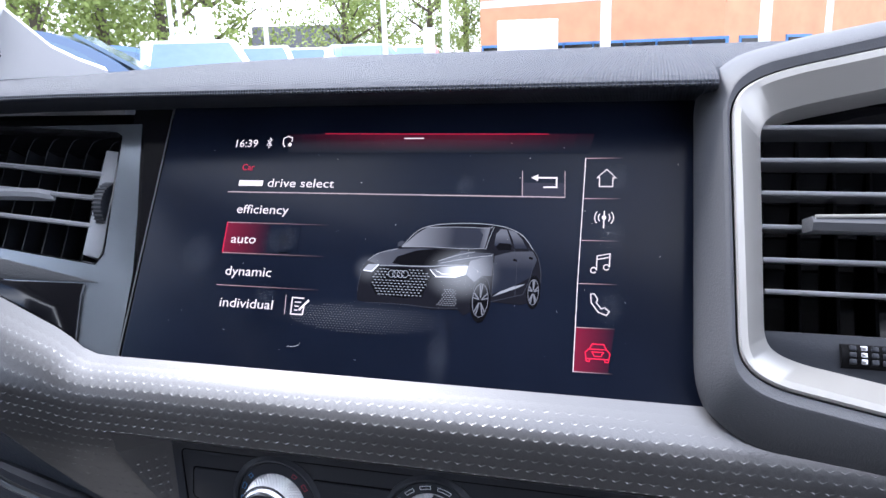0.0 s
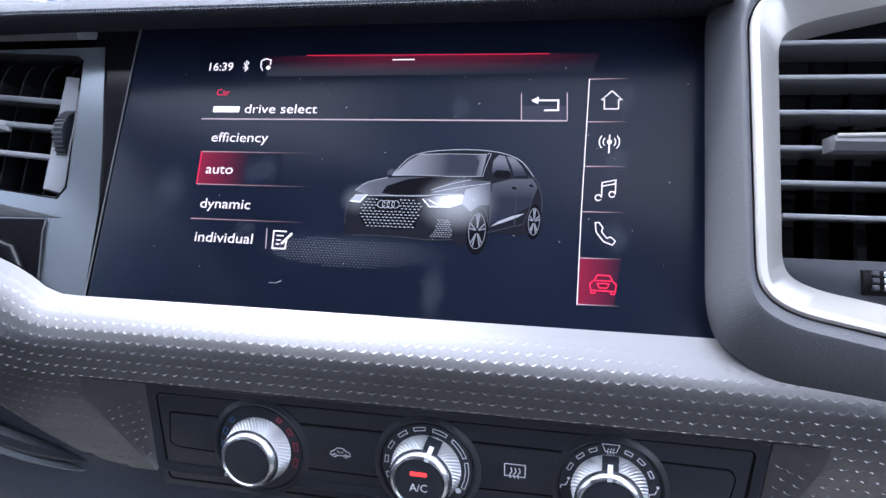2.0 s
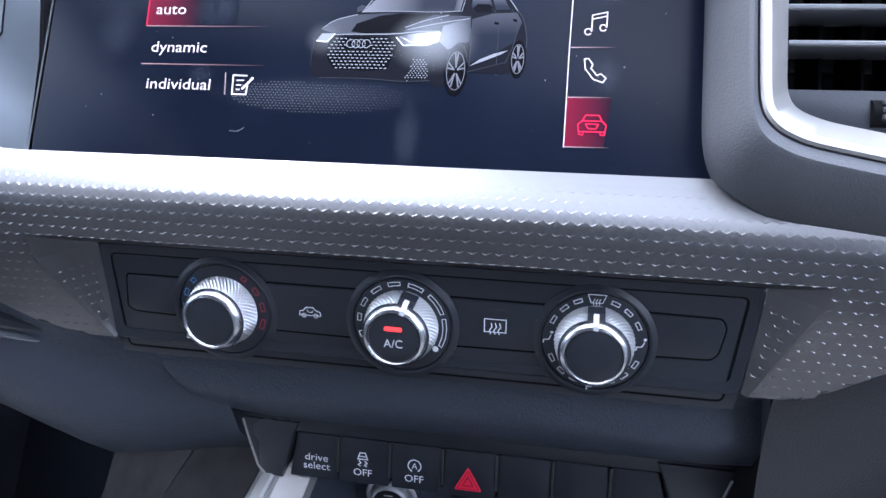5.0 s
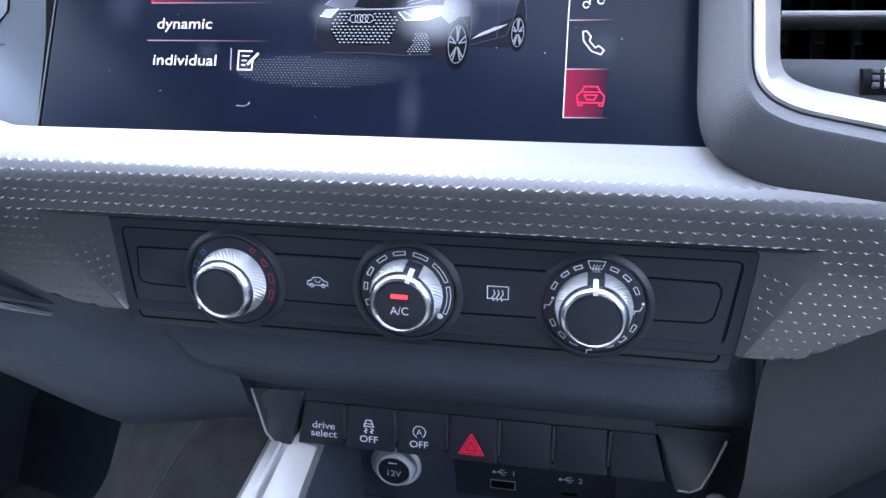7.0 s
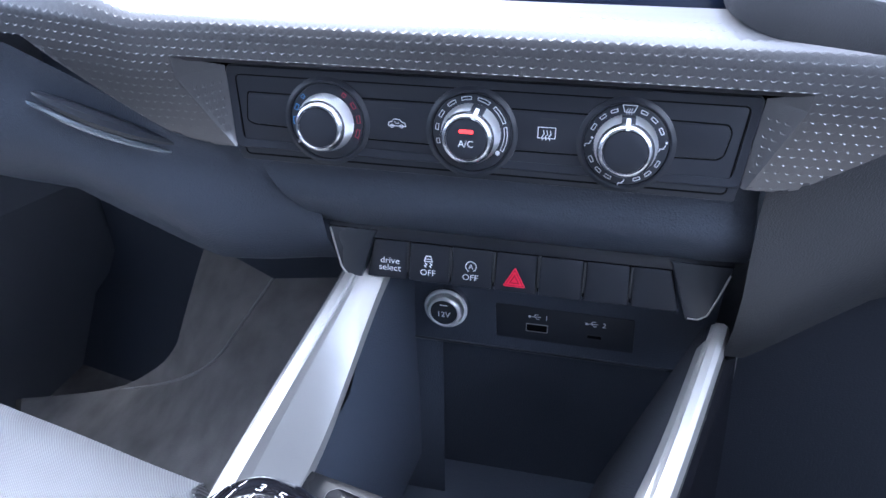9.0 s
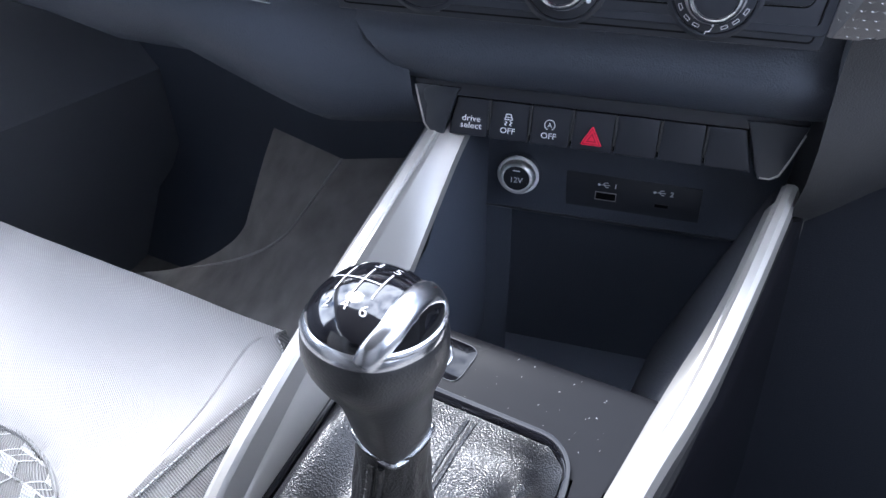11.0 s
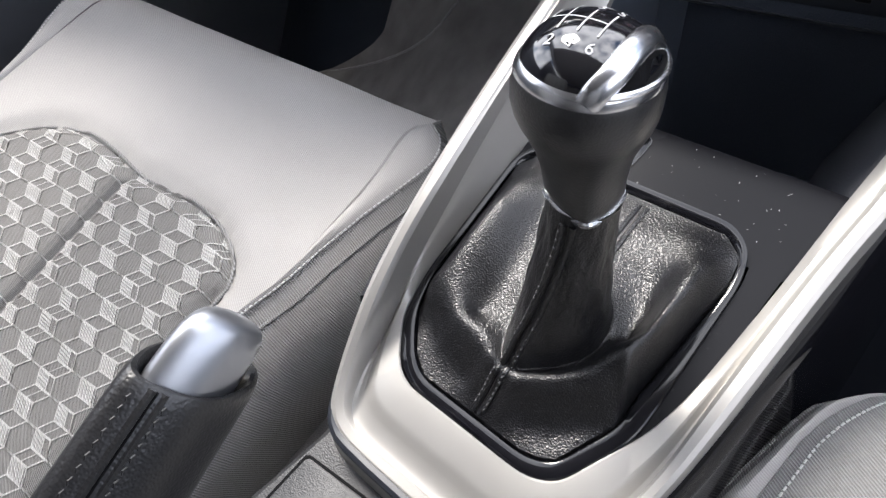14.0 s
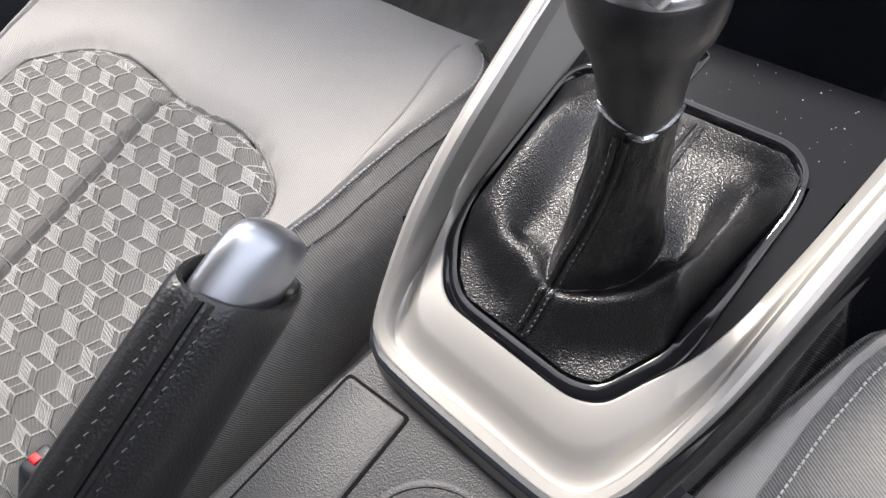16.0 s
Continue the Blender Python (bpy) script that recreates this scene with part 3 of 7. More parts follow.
part("seam", join(ribbon(FS, [(-208.6, -58), (-207.4, 76)], 0.8, 0.35)), HOODM, screen)


def shown(name, mesh, material, label=""):
    return part(name, mesh, material, screen, label, smooth=False)


def words(text, u, v, height, material, width=0.0, w=0.25):
    """Letters on the display, stretched to a width in millimetres."""
    vs, fs = lettering(text, height * 1.37, lambda x, y: Vector((x, y, 0)))
    k = width / max(p.x for p in vs)
    return shown("lettering", ([on(FS, u + p.x * k, v + p.y, w) for p in vs], fs), material)


words("16:39", -168.4, 54.0, 4.1, D_WHITE, 13.0)
words("Car", -161.6, 41.7, 3.3, D_RED, 6.8)
shown("title_bar", slab(FS, [(-161.7, 33.6), (-148.8, 33.6), (-148.8, 36.4), (-161.7, 36.4)], 0.1, 0.3, 0.05), D_WHITE, "plain bright bar")
words("drive select", -146.4, 33.2, 4.5, D_WHITE, 35)
for text, v, wd in (("efficiency", 19.5, 27.7), ("auto", 4.5, 13.2), ("dynamic", -11.3, 24.2), ("individual", -26.5, 27.7)):
    words(text, -160.3, v, 4.6, D_WHITE, wd)
shown("rule", ribbon(FS, [(-166.8, 30.3), (-3.0, 30.4)], 0.55, 0.25), D_LINE)
for a, b in (((-22.4, 42.5), (-21.6, 30.4)), ((-3.7, 42.7), (-3.0, 30.4))):
    shown("divider", ribbon(FS, [a, b], 0.35, 0.25), D_LINE)
shown("back_cell", slab(FS, [(-22, 30.8), (-3.3, 30.8), (-3.6, 37), (-22.2, 37)], 0.02, 0.12, 0.02), D_DIM)
shown("back_arrow", join(ribbon(FS, [(-16.4, 39.3), (-7.1, 39.3), (-6.9, 35.0), (-12.6, 34.9)], 0.7, 0.3), ([on(FS, -18.2, 39.3, 0.3), on(FS, -15.2, 40.9, 0.3), on(FS, -15.2, 37.7, 0.3)], [(0, 1, 2)])), D_WHITE)
for i in range(7):
    k = (i + 1) / 7
    a, b = -140 + 7.5 * i, 8 - 7.5 * i
    shown("top_bar", slab(FS, [(a + 2, 51), (b - 2, 51), (b, 60.2), (a, 60.7)], 0.02, 0.06 + 0.012 * i, 0.01), fade_glow("top_fade", (0.0, 0.0, 0.0), (0.075 * k, 0.003 * k, 0.011 * k), 2, on(FS, 0, 52).z, on(FS, 0, 60.5).z, 0.45))
shown("top_line", ribbon(FS, [(-120, 60.9), (-80, 60.6), (-12, 60.2)], 0.3, 0.25), D_RED)
shown("handle_dash", ribbon(FS, [(-79.7, 58.3), (-69.8, 58.3)], 0.5, 0.3), D_WHITE)
shown("selected_cell", slab(FS, [(-163.7, -0.4), (-125, -0.4), (-125, 14.7), (-163.7, 14.9)], 0.02, 0.12, 0.02), fade_glow("auto_fade", (0.22, 0.004, 0.02), (0.0, 0.0, 0.0), 0, on(FS, -163.7, 0).x, on(FS, -140, 0).x, 0.4))
shown("selected_edge", ribbon(FS, [(-163.7, 14.9), (-163.6, -0.4)], 0.6, 0.25), D_RED)
LINE_FADE = fade_glow("line_fade", (0.40, 0.25, 0.28), (0.0, 0.0, 0.0), 0, -0.163, -0.108, 0.6)
for v in (14.7, -0.5, -16.3):
    shown("rule", ribbon(FS, [(-163.6, v), (-111, v)], 0.35, 0.25), LINE_FADE)
shown("divider", ribbon(FS, [(-126.7, -19.3), (-126.0, -28.2)], 0.4, 0.25), D_LINE)
shown("edit_icon", join(ribbon(FS, [(-117.0, -23), (-117.2, -28.0), (-123.0, -28.0), (-123.3, -20.4), (-117.5, -20.5)], 0.6, 0.3), ribbon(FS, [(-121.8, -22.4), (-118.6, -22.4)], 0.5, 0.3), ribbon(FS, [(-121.7, -24.3), (-119.5, -24.3)], 0.5, 0.3), ribbon(FS, [(-121.6, -26.1), (-120, -26.1)], 0.5, 0.3), ribbon(FS, [(-119.2, -26), (-114.9, -21.2)], 1.0, 0.32)), D_WHITE)
# bluetooth and privacy marks
shown("bluetooth_icon", ribbon(FS, [(-150.2, 54.8), (-147.8, 57.6), (-149.0, 58.8), (-149.0, 53.6), (-147.8, 54.9), (-150.2, 57.6)], 0.4, 0.3), D_WHITE)
shown("shield_icon", join(ribbon(FS, [(-141.6, 58.6), (-139.4, 59.6), (-137.0, 58.8), (-137.0, 56.6)], 0.5, 0.3), ribbon(FS, [(-141.6, 58.6), (-141.6, 55.8), (-140.4, 53.9)], 0.5, 0.3), lathe(FS, -137.8, 55.2, [(1.0, 0.28), (0.4, 0.3)], 12)), D_WHITE)
# side bar
shown("nav_line", ribbon(FS, [(4.9, 48.6), (4.8, 30), (4.6, -7.5), (4.9, -44.3)], 0.36, 0.25), D_WHITE)
NAV_FADE = fade_glow("nav_fade", (0.5, 0.34, 0.38), (0.0, 0.0, 0.0), 0, 0.004, 0.0215, 0.6)
for v in (48.6, 30.0, 11.2, -7.5, -26.0, -44.1):
    shown("rule", ribbon(FS, [(4.8, v), (20.5, v + 0.2)], 0.35, 0.25), NAV_FADE)
shown("nav_cell", slab(FS, [(4.9, -44.1), (18.6, -43.9), (20.5, -25.9), (4.8, -26.1)], 0.02, 0.12, 0.02), fade_glow("car_fade", (0.30, 0.004, 0.025), (0.02, 0.001, 0.004), 0, 0.0048, 0.0205, 0.35))
shown("home_icon", ribbon(FS, [(10.2, 39.6), (14.1, 43.4), (18.2, 39.6), (16.9, 39.6), (16.9, 35.6), (11.3, 35.6), (11.3, 39.6)], 0.42, 0.3, True), D_WHITE)


def arc_pts(cu, cv, r, a0, a1, n=8):
    return [(cu + r * math.cos(radians(a0 + (a1 - a0) * i / n)), cv + r * math.sin(radians(a0 + (a1 - a0) * i / n))) for i in range(n + 1)]


shown("radio_icon", join(*[ribbon(FS, arc_pts(14.0, 21.6, r, a - 42, a + 42), 0.42, 0.3) for r in (2.4, 3.9) for a in (0, 180)], lathe(FS, 14, 21.6, [(1.0, 0.28), (0.2, 0.3)], 12), ribbon(FS, [(14, 24.6), (14, 16.8)], 0.5, 0.3)), D_WHITE)
shown("music_icon", join(ribbon(FS, [(12.0, -1.4), (12.0, 4.6), (17.2, 5.8), (17.2, 0.2)], 0.42, 0.3), ribbon(FS, [(12.0, 3.1), (17.2, 4.3)], 0.42, 0.3), ribbon(FS, arc_pts(10.8, -1.6, 1.2, 0, 330), 0.42, 0.3), ribbon(FS, arc_pts(16.0, -0.1, 1.2, 0, 330), 0.42, 0.3)), D_WHITE)
shown("phone_icon", ribbon(FS, [(10.2, -11.8), (10.6, -15.4), (13.6, -19.2), (17.0, -20.4), (18.0, -18.8), (16.2, -17.2), (14.8, -17.8), (12.6, -15.2), (13.2, -13.8), (11.6, -11.6)], 0.42, 0.3, True), D_WHITE)
CAR_RED = glow("display_bright_red", (1.0, 0.02, 0.07), 0.6)
shown("car_icon", join(ribbon(FS, [(9.7, -38.4), (9.3, -35.9), (10.9, -34.4), (11.9, -32.4), (16.5, -32.4), (17.6, -34.4), (19.1, -35.9), (18.8, -38.4)], 0.38, 0.3, True), ribbon(FS, [(10.9, -34.5), (17.6, -34.5)], 0.34, 0.3), ribbon(FS, [(12.0, -35.6), (12.9, -37.3), (15.6, -37.3), (16.5, -35.6)], 0.34, 0.3, True), ribbon(FS, [(9.8, -38.5), (9.9, -39.5), (11.2, -39.5), (11.3, -38.5)], 0.34, 0.3), ribbon(FS, [(17.2, -38.5), (17.3, -39.5), (18.6, -39.5), (18.7, -38.5)], 0.34, 0.3)), CAR_RED)


# the hatchback pictured on the display
def flat(poly, w):
    return [on(FS, u, v, w) for u, v in poly], [tuple(range(len(poly)))]


C_BODY, C_DARK, C_MID, C_LITE = glow("picture_body", (0.010, 0.010, 0.014), 0.5, (0.003, 0.003, 0.005), 0.1), glow("picture_dark", (0.005, 0.005, 0.007), 0.4, (0.002, 0.002, 0.003), 0.1), glow("picture_mid", (0.07, 0.07, 0.08), 0.35), glow("picture_light", (0.95, 0.95, 1.0), 0.7)
C_RIM = glow("picture_rim", (0.22, 0.22, 0.25), 0.4)
C_EDGE = glow("picture_edge", (0.42, 0.43, 0.48), 0.4)
outline = [(-91.8, -19.9), (-92.6, -15.9), (-92.2, -11.4), (-91.4, -4.6), (-89.3, -1.3), (-85.1, 2.5), (-75.7, 4.8), (-68.1, 13.4), (-62.0, 16.1), (-53.2, 17.2), (-42.5, 17.6), (-32.9, 17.1), (-25.9, 15.7), (-20.4, 13.1), (-17.3, 9.7), (-14.7, 6.3), (-12.5, 3.5), (-10.8, -3.2), (-10.7, -9.6), (-11.8, -16.3), (-18.9, -18.0), (-31.5, -17.4), (-42.7, -24.0), (-45.4, -21.6), (-56.8, -22.1), (-68.9, -20.5), (-89.4, -20.4)]
shown("picture_car", flat(outline, 0.14), C_BODY, "white-lit picture of a dark hatchback")
shown("picture_flank", flat([(-31.5, 3.0), (-24, 5.2), (-15.2, 5.6), (-13, 2), (-15.5, -6), (-21.3, -9.5), (-31.2, -14)], 0.15), fade_glow("flank_fade", (0.10, 0.10, 0.115), (0.02, 0.02, 0.025), 2, on(FS, 0, 5).z, on(FS, 0, -3).z, 0.35))
shown("picture_wing", flat([(-41, 4.2), (-32, 4.0), (-31.8, -6), (-36, -6.2), (-39.5, -9.0), (-43.2, -5.8), (-42.6, -1.8)], 0.16), fade_glow("wing_fade", (0.34, 0.34, 0.38), (0.06, 0.06, 0.07), 0, -0.043, -0.031, 0.35))
shown("picture_bonnet", flat([(-89.2, -1.6), (-85.1, 2.2), (-76.2, 4.5), (-65.3, 5.2), (-52.7, 5.1), (-41.3, 4.4), (-32.5, 3.6), (-40.1, 0.9), (-48.5, -1.7), (-59.9, -2.9), (-72.4, -3.2), (-84.4, -2.9)], 0.17), fade_glow("bonnet_fade", (0.15, 0.15, 0.17), (0.05, 0.05, 0.06), 0, -0.089, -0.060, 0.35))
shown("picture_bonnet_dark", flat([(-77.6, -2.2), (-75.7, 1.0), (-67.0, 4.1), (-59.0, 5.1), (-45.7, 4.8), (-55.7, -0.2), (-57.2, -2.4), (-71.5, -3.0)], 0.175), C_DARK)
shown("picture_windscreen", flat([(-74.0, 5.6), (-67.9, 11.8), (-62.7, 15.4), (-50.3, 15.7), (-34.5, 15.5), (-36.2, 6.1), (-45.7, 5.6), (-60.0, 6.0)], 0.18), fade_glow("glass_fade", (0.38, 0.38, 0.42), (0.035, 0.035, 0.042), 0, -0.074, -0.050, 0.35))
shown("picture_windscreen_rim", flat([(-34.5, 15.5), (-36.2, 6.1), (-38.6, 6.0), (-37.4, 12.5), (-40, 15.3)], 0.185), fade_glow("rim_fade", (0.03, 0.03, 0.036), (0.24, 0.24, 0.27), 0, -0.0395, -0.0355, 0.35))
for poly in ([(-32.1, 8.0), (-31.7, 12.9), (-29.7, 15.3), (-27.1, 15.0), (-24.4, 8.3), (-24.1, 6.6), (-30.2, 6.1)], [(-23.0, 6.6), (-24.2, 10.5), (-26.5, 15.0), (-23.2, 14.2), (-19.9, 10.6), (-17.7, 6.8)]):
    shown("picture_window", flat(poly, 0.18), fade_glow("window_fade", (0.03, 0.03, 0.036), (0.20, 0.20, 0.23), 2, on(FS, 0, 8).z, on(FS, 0, 13).z, 0.35))
thin = lambda pts, wide=0.22: ribbon(FS, [tuple(p) for p in smooth_line(pts, 2)], wide, 0.2)
shown("picture_lines", join(thin([(-74, 5.6), (-68.1, 13.4), (-62.0, 16.0), (-53.1, 17.1), (-42.5, 17.6), (-32.9, 17.1), (-25.9, 15.7), (-20.4, 13.1), (-17.3, 9.7), (-15.0, 6.3)], 0.32), thin([(-62, 15.0), (-50, 15.6), (-34.5, 15.4), (-33.2, 16.2)]), thin([(-74, 5.6), (-60, 6.0), (-45.7, 5.6), (-36.2, 6.1)]), thin([(-32.8, 16.0), (-34.5, 11.0), (-35.7, 5.7)]), thin([(-84.8, -3.4), (-72.4, -3.2), (-59.8, -3.1), (-52.0, -2.0), (-43.3, -1.8)], 0.4), thin([(-56.6, -0.4), (-48.9, 2.5), (-40.4, 4.5)], 0.3), thin([(-55.6, -1.3), (-45.3, 1.1), (-32.5, 3.2)], 0.3), thin([(-89.3, -1.3), (-85.1, 2.4), (-75.7, 4.6)], 0.3)), C_EDGE)
shown("picture_side_lines", join(thin([(-31.8, -0.3), (-31.2, -6.3), (-31.3, -14.9)], 0.32), thin([(-23.4, 6.6), (-21.5, 1.0), (-21.2, -8.4), (-21.3, -14.3)]), thin([(-17.1, 6.8), (-14.3, 3.0), (-14.9, -5.5), (-18.0, -13.7)]), thin([(-31.9, -17.4), (-18.1, -13.5)]), thin([(-15.0, 6.3), (-12.6, 3.4), (-10.9, -3.2), (-10.8, -8)], 0.3), thin([(-38.4, -22), (-39.8, -17.0), (-39.1, -9.3), (-35.9, -6.1), (-33.2, -8.1), (-31.8, -14.0)]), thin([(-88.4, -20.6), (-68.9, -20.5), (-56.8, -21.6), (-45.6, -20.9)]), thin([(-91.4, -4.6), (-92.4, -11.4), (-92.4, -16)])), C_MID)
shown("picture_glint", flat([(-30.9, -15.0), (-27.7, -12.6), (-22.1, -10.1), (-17.2, -8.9), (-20.3, -10.7), (-26.0, -13.1)], 0.2), C_EDGE)
shown("picture_handle", join(ribbon(FS, [(-23.2, 1.6), (-21.5, 1.2)], 0.9, 0.21), ribbon(FS, [(-16.4, 2.8), (-14.9, 2.3)], 0.9, 0.21)), C_DARK)
grille = [(-86.6, -7.1), (-83.8, -4.3), (-72.3, -4.0), (-62.4, -4.4), (-58.4, -7.6), (-61.3, -13.9), (-61.8, -16.9), (-70.6, -17.8), (-83.4, -16.8), (-86.3, -12.5)]
shown("picture_grille", flat(grille, 0.18), C_DARK)
gv = []
for i in range(10):
    for j in range(18):
        u, v = -86.4 + j * 1.75 + 0.87 * (i % 2), -5.0 - i * 1.28
        if inside(grille, u - 0.6, v) and inside(grille, u + 0.6, v) and not (-79.4 < u < -69 and v > -9.0):
            gv.append(flat([(u - 0.55, v - 0.16), (u + 0.45, v - 0.22), (u + 0.55, v + 0.16), (u - 0.45, v + 0.22)], 0.21))
low_grille = [(-52.5, -13.0), (-47.4, -12.3), (-46.2, -19.9), (-56.1, -20.5), (-53.1, -16.0)]
for i in range(9):
    for j in range(9):
        u, v = -56 + j * 1.25 + 0.62 * (i % 2), -13.0 - i * 0.86
        if inside(low_grille, u, v):
            gv.append(flat([(u - 0.4, v), (u, v - 0.26), (u + 0.4, v), (u, v + 0.26)], 0.21))
shown("picture_mesh", join(*gv), C_EDGE)
shown("picture_badge", join(*[ribbon(FS, arc_pts(-77.2 + k * 2.05, -7.0, 1.6, 0, 345, 14), 0.3, 0.23) for k in range(4)]), C_EDGE)
shown("picture_headlamp", flat([(-59.7, -4.3), (-54.5, -3.0), (-48.4, -2.4), (-42.8, -2.1), (-43.3, -5.6), (-47.9, -7.3), (-56.7, -7.5)], 0.2), fade_glow("lamp_fade", (0.10, 0.10, 0.11), (0.9, 0.9, 0.95), 0, -0.056, -0.046, 0.55))
shown("picture_lamp_line", ribbon(FS, [(-83.9, -3.1), (-86.7, -6.4), (-91.0, -6.0)], 0.35, 0.22), C_LITE)
shown("picture_lamp_line", join(ribbon(FS, [(-59.7, -4.3), (-56.7, -7.5), (-47.9, -7.3), (-43.6, -5.8)], 0.35, 0.22), ribbon(FS, [(-57, -4.6), (-54, -6.2), (-49, -5.8)], 0.3, 0.22)), C_LITE)
shown("picture_headlamp", flat([(-89.0, -3.1), (-83.9, -2.9), (-86.7, -6.4), (-91.2, -6.0)], 0.2), C_EDGE)


def spot(cu, cv, ru, rv, w, turn=0.0, n=24):
    ct, st_ = math.cos(turn), math.sin(turn)
    return flat([(cu + ru * math.cos(a) * ct - rv * math.sin(a) * st_, cv + ru * math.cos(a) * st_ + rv * math.sin(a) * ct) for a in (2 * math.pi * i / n for i in range(n))], w)


def soft_spot(name, m, cu, cv, ru, rv, w, power, label=""):
    """A spot on the display that fades out from its middle."""
    n, l = m.node_tree.nodes, m.node_tree.links
    tc, sub, scl, ln, mr = n.new("ShaderNodeTexCoord"), n.new("ShaderNodeVectorMath"), n.new("ShaderNodeVectorMath"), n.new("ShaderNodeVectorMath"), n.new("ShaderNodeMapRange")
    sub.operation, scl.operation, ln.operation = "SUBTRACT", "MULTIPLY", "LENGTH"
    sub.inputs[1].default_value = on(FS, cu, cv)
    el = math.cos(radians(30.6))
    scl.inputs[1].default_value = (1000 / ru, 0, 1000 / (rv * el))
    l.new(tc.outputs["Object"], sub.inputs[0])
    l.new(sub.outputs[0], scl.inputs[0])
    l.new(scl.outputs[0], ln.inputs[0])
    l.new(ln.outputs["Value"], mr.inputs["Value"])
    mr.interpolation_type = "SMOOTHSTEP"
    mr.inputs["From Min"].default_value, mr.inputs["From Max"].default_value = 0.0, 1.0
    mr.inputs["To Min"].default_value, mr.inputs["To Max"].default_value = power, 0.0
    l.new(mr.outputs["Result"], n["Principled BSDF"].inputs["Alpha"])
    return shown(name, spot(cu, cv, ru, rv, w), m, label)


soft_spot("picture_glow", glow("lamp_halo", (0.9, 0.93, 1.0), 0.6), -45.5, -5.4, 19, 14, 0.26, 0.26)
soft_spot("picture_glow", glow("lamp_halo", (0.9, 0.93, 1.0), 0.5), -88.0, -5.0, 9, 8, 0.26, 0.10)
soft_spot("picture_floor", glow("floor_light", (0.20, 0.21, 0.25), 0.3), -88, -27, 52, 9, 0.13, 0.2)
for cu, cv, ru, rv in ((-47.5, 35.5, 6.0, 7.5), (-136, 6.5, 9, 9), (-130, 8, 6, 10), (-137, -20, 7, 6), (-52, -42, 6.5, 17), (-176, -2, 12, 15), (18, 40, 8, 9), (18, -17, 7, 9), (17, 14, 7, 8)):
    soft_spot("smear", mat("finger_smear", (0.55, 0.6, 0.68), 0.5, vary=0.3, big=90), cu, cv, ru, rv, 0.36, 0.04, "faint finger smear")
specks = random.Random(11)
dv = [spot(specks.uniform(-200, 45), specks.uniform(-55, 60), r, r * specks.uniform(0.7, 2.2), 0.4, specks.uniform(0, 3), 6) for r in (specks.uniform(0.05, 0.15) for _ in range(70))]
dv.append(ribbon(FS, [(-122, -42.6), (-119, -42.8), (-117, -42), (-116.4, -41)], 0.13, 0.4))
part("dust", join(*dv), GREY_THREAD, screen, "pale dust specks", smooth=False, kind="stuff")


def picture_wheel(cu, cv, ru, rv):
    el = lambda k, s, n=28: [(cu + ru * s * math.cos(2 * math.pi * i / n), cv + rv * s * math.sin(2 * math.pi * i / n)) for i in range(n)]
    shown("picture_tyre", flat(el(0, 1.0), 0.19), C_DARK)
    spokes = [ribbon(FS, [(cu + ru * 0.12 * math.cos(a), cv + rv * 0.12 * math.sin(a)), (cu + ru * 0.72 * math.cos(a + d), cv + rv * 0.72 * math.sin(a + d))], 0.55, 0.23) for a in (radians(90 + 72 * i) for i in range(5)) for d in (-0.16, 0.16)]
    shown("picture_rim", join(*spokes, ribbon(FS, el(0, 0.76), 0.28, 0.23, True)), C_RIM)


picture_wheel(-36.0, -17.0, 4.4, 9.6)
picture_wheel(-13.6, -12.2, 2.9, 7.2)
for poly, m in (([(-76.1, 5.5), (-76.1, 7.4), (-74.4, 8.5), (-72.7, 7.9), (-73.6, 6.1)], C_MID), ([(-31.3, 7.2), (-30.0, 8.9), (-25.3, 8.7), (-24.2, 7.7), (-24.6, 5.9), (-30.1, 5.5)], C_DARK)):
    shown("picture_mirror", flat(poly, 0.22), m)
dots = []
for i in range(12):
    for j in range(46):
        u, v = -124 + j * 1.5 + 0.75 * (i % 2), -22.6 - i * 1.05
        if ((u + 88) / 36) ** 2 + ((v + 28) / 6.5) ** 2 < 1 and not (u > -93 and v > -22.8):
            dots.append(flat([(u - 0.42, v), (u, v - 0.25), (u + 0.42, v), (u, v + 0.25)], 0.16))
shown("picture_ground", join(*dots), fade_glow("ground_fade", (0.20, 0.20, 0.23), (0.05, 0.05, 0.06), 0, -0.105, -0.06, 0.35))

# ---- driver's hood with its air vent ----
hood = thing("driver_hood", on(FS, 150, -70), "grey instrument hood with a silver rim round an air vent", "instrument hood")
o0 = [(51, -40), (53, -50), (57.5, -58.5), (70, -68.5), (116, -75), (260, -93), (262, 130), (124.5, 110), (92.5, 103.5), (66, 96), (53, 84), (49, 74)]
o1 = [(51.5, -40), (54, -50.5), (59, -58.5), (71, -67.5), (116, -73.5), (258, -90), (259, 126), (124, 105), (93, 98.5), (67.5, 91), (54.5, 80), (50, 70)]
o2 = [(61, -36), (62.5, -43), (67, -48.5), (76, -53), (112, -60), (252, -78), (253, 114), (120, 91), (90, 84), (72, 79.5), (62.5, 72.5), (58.5, 62)]
o3 = [(63.8, -33), (65.5, -39), (69.8, -44), (78, -48), (111, -54.5), (250, -72), (251, 108), (118, 85.5), (85, 78), (73, 74), (64.5, 68.5), (61, 60)]


def ring(poly, r):
    return rounded(poly, r, 5)


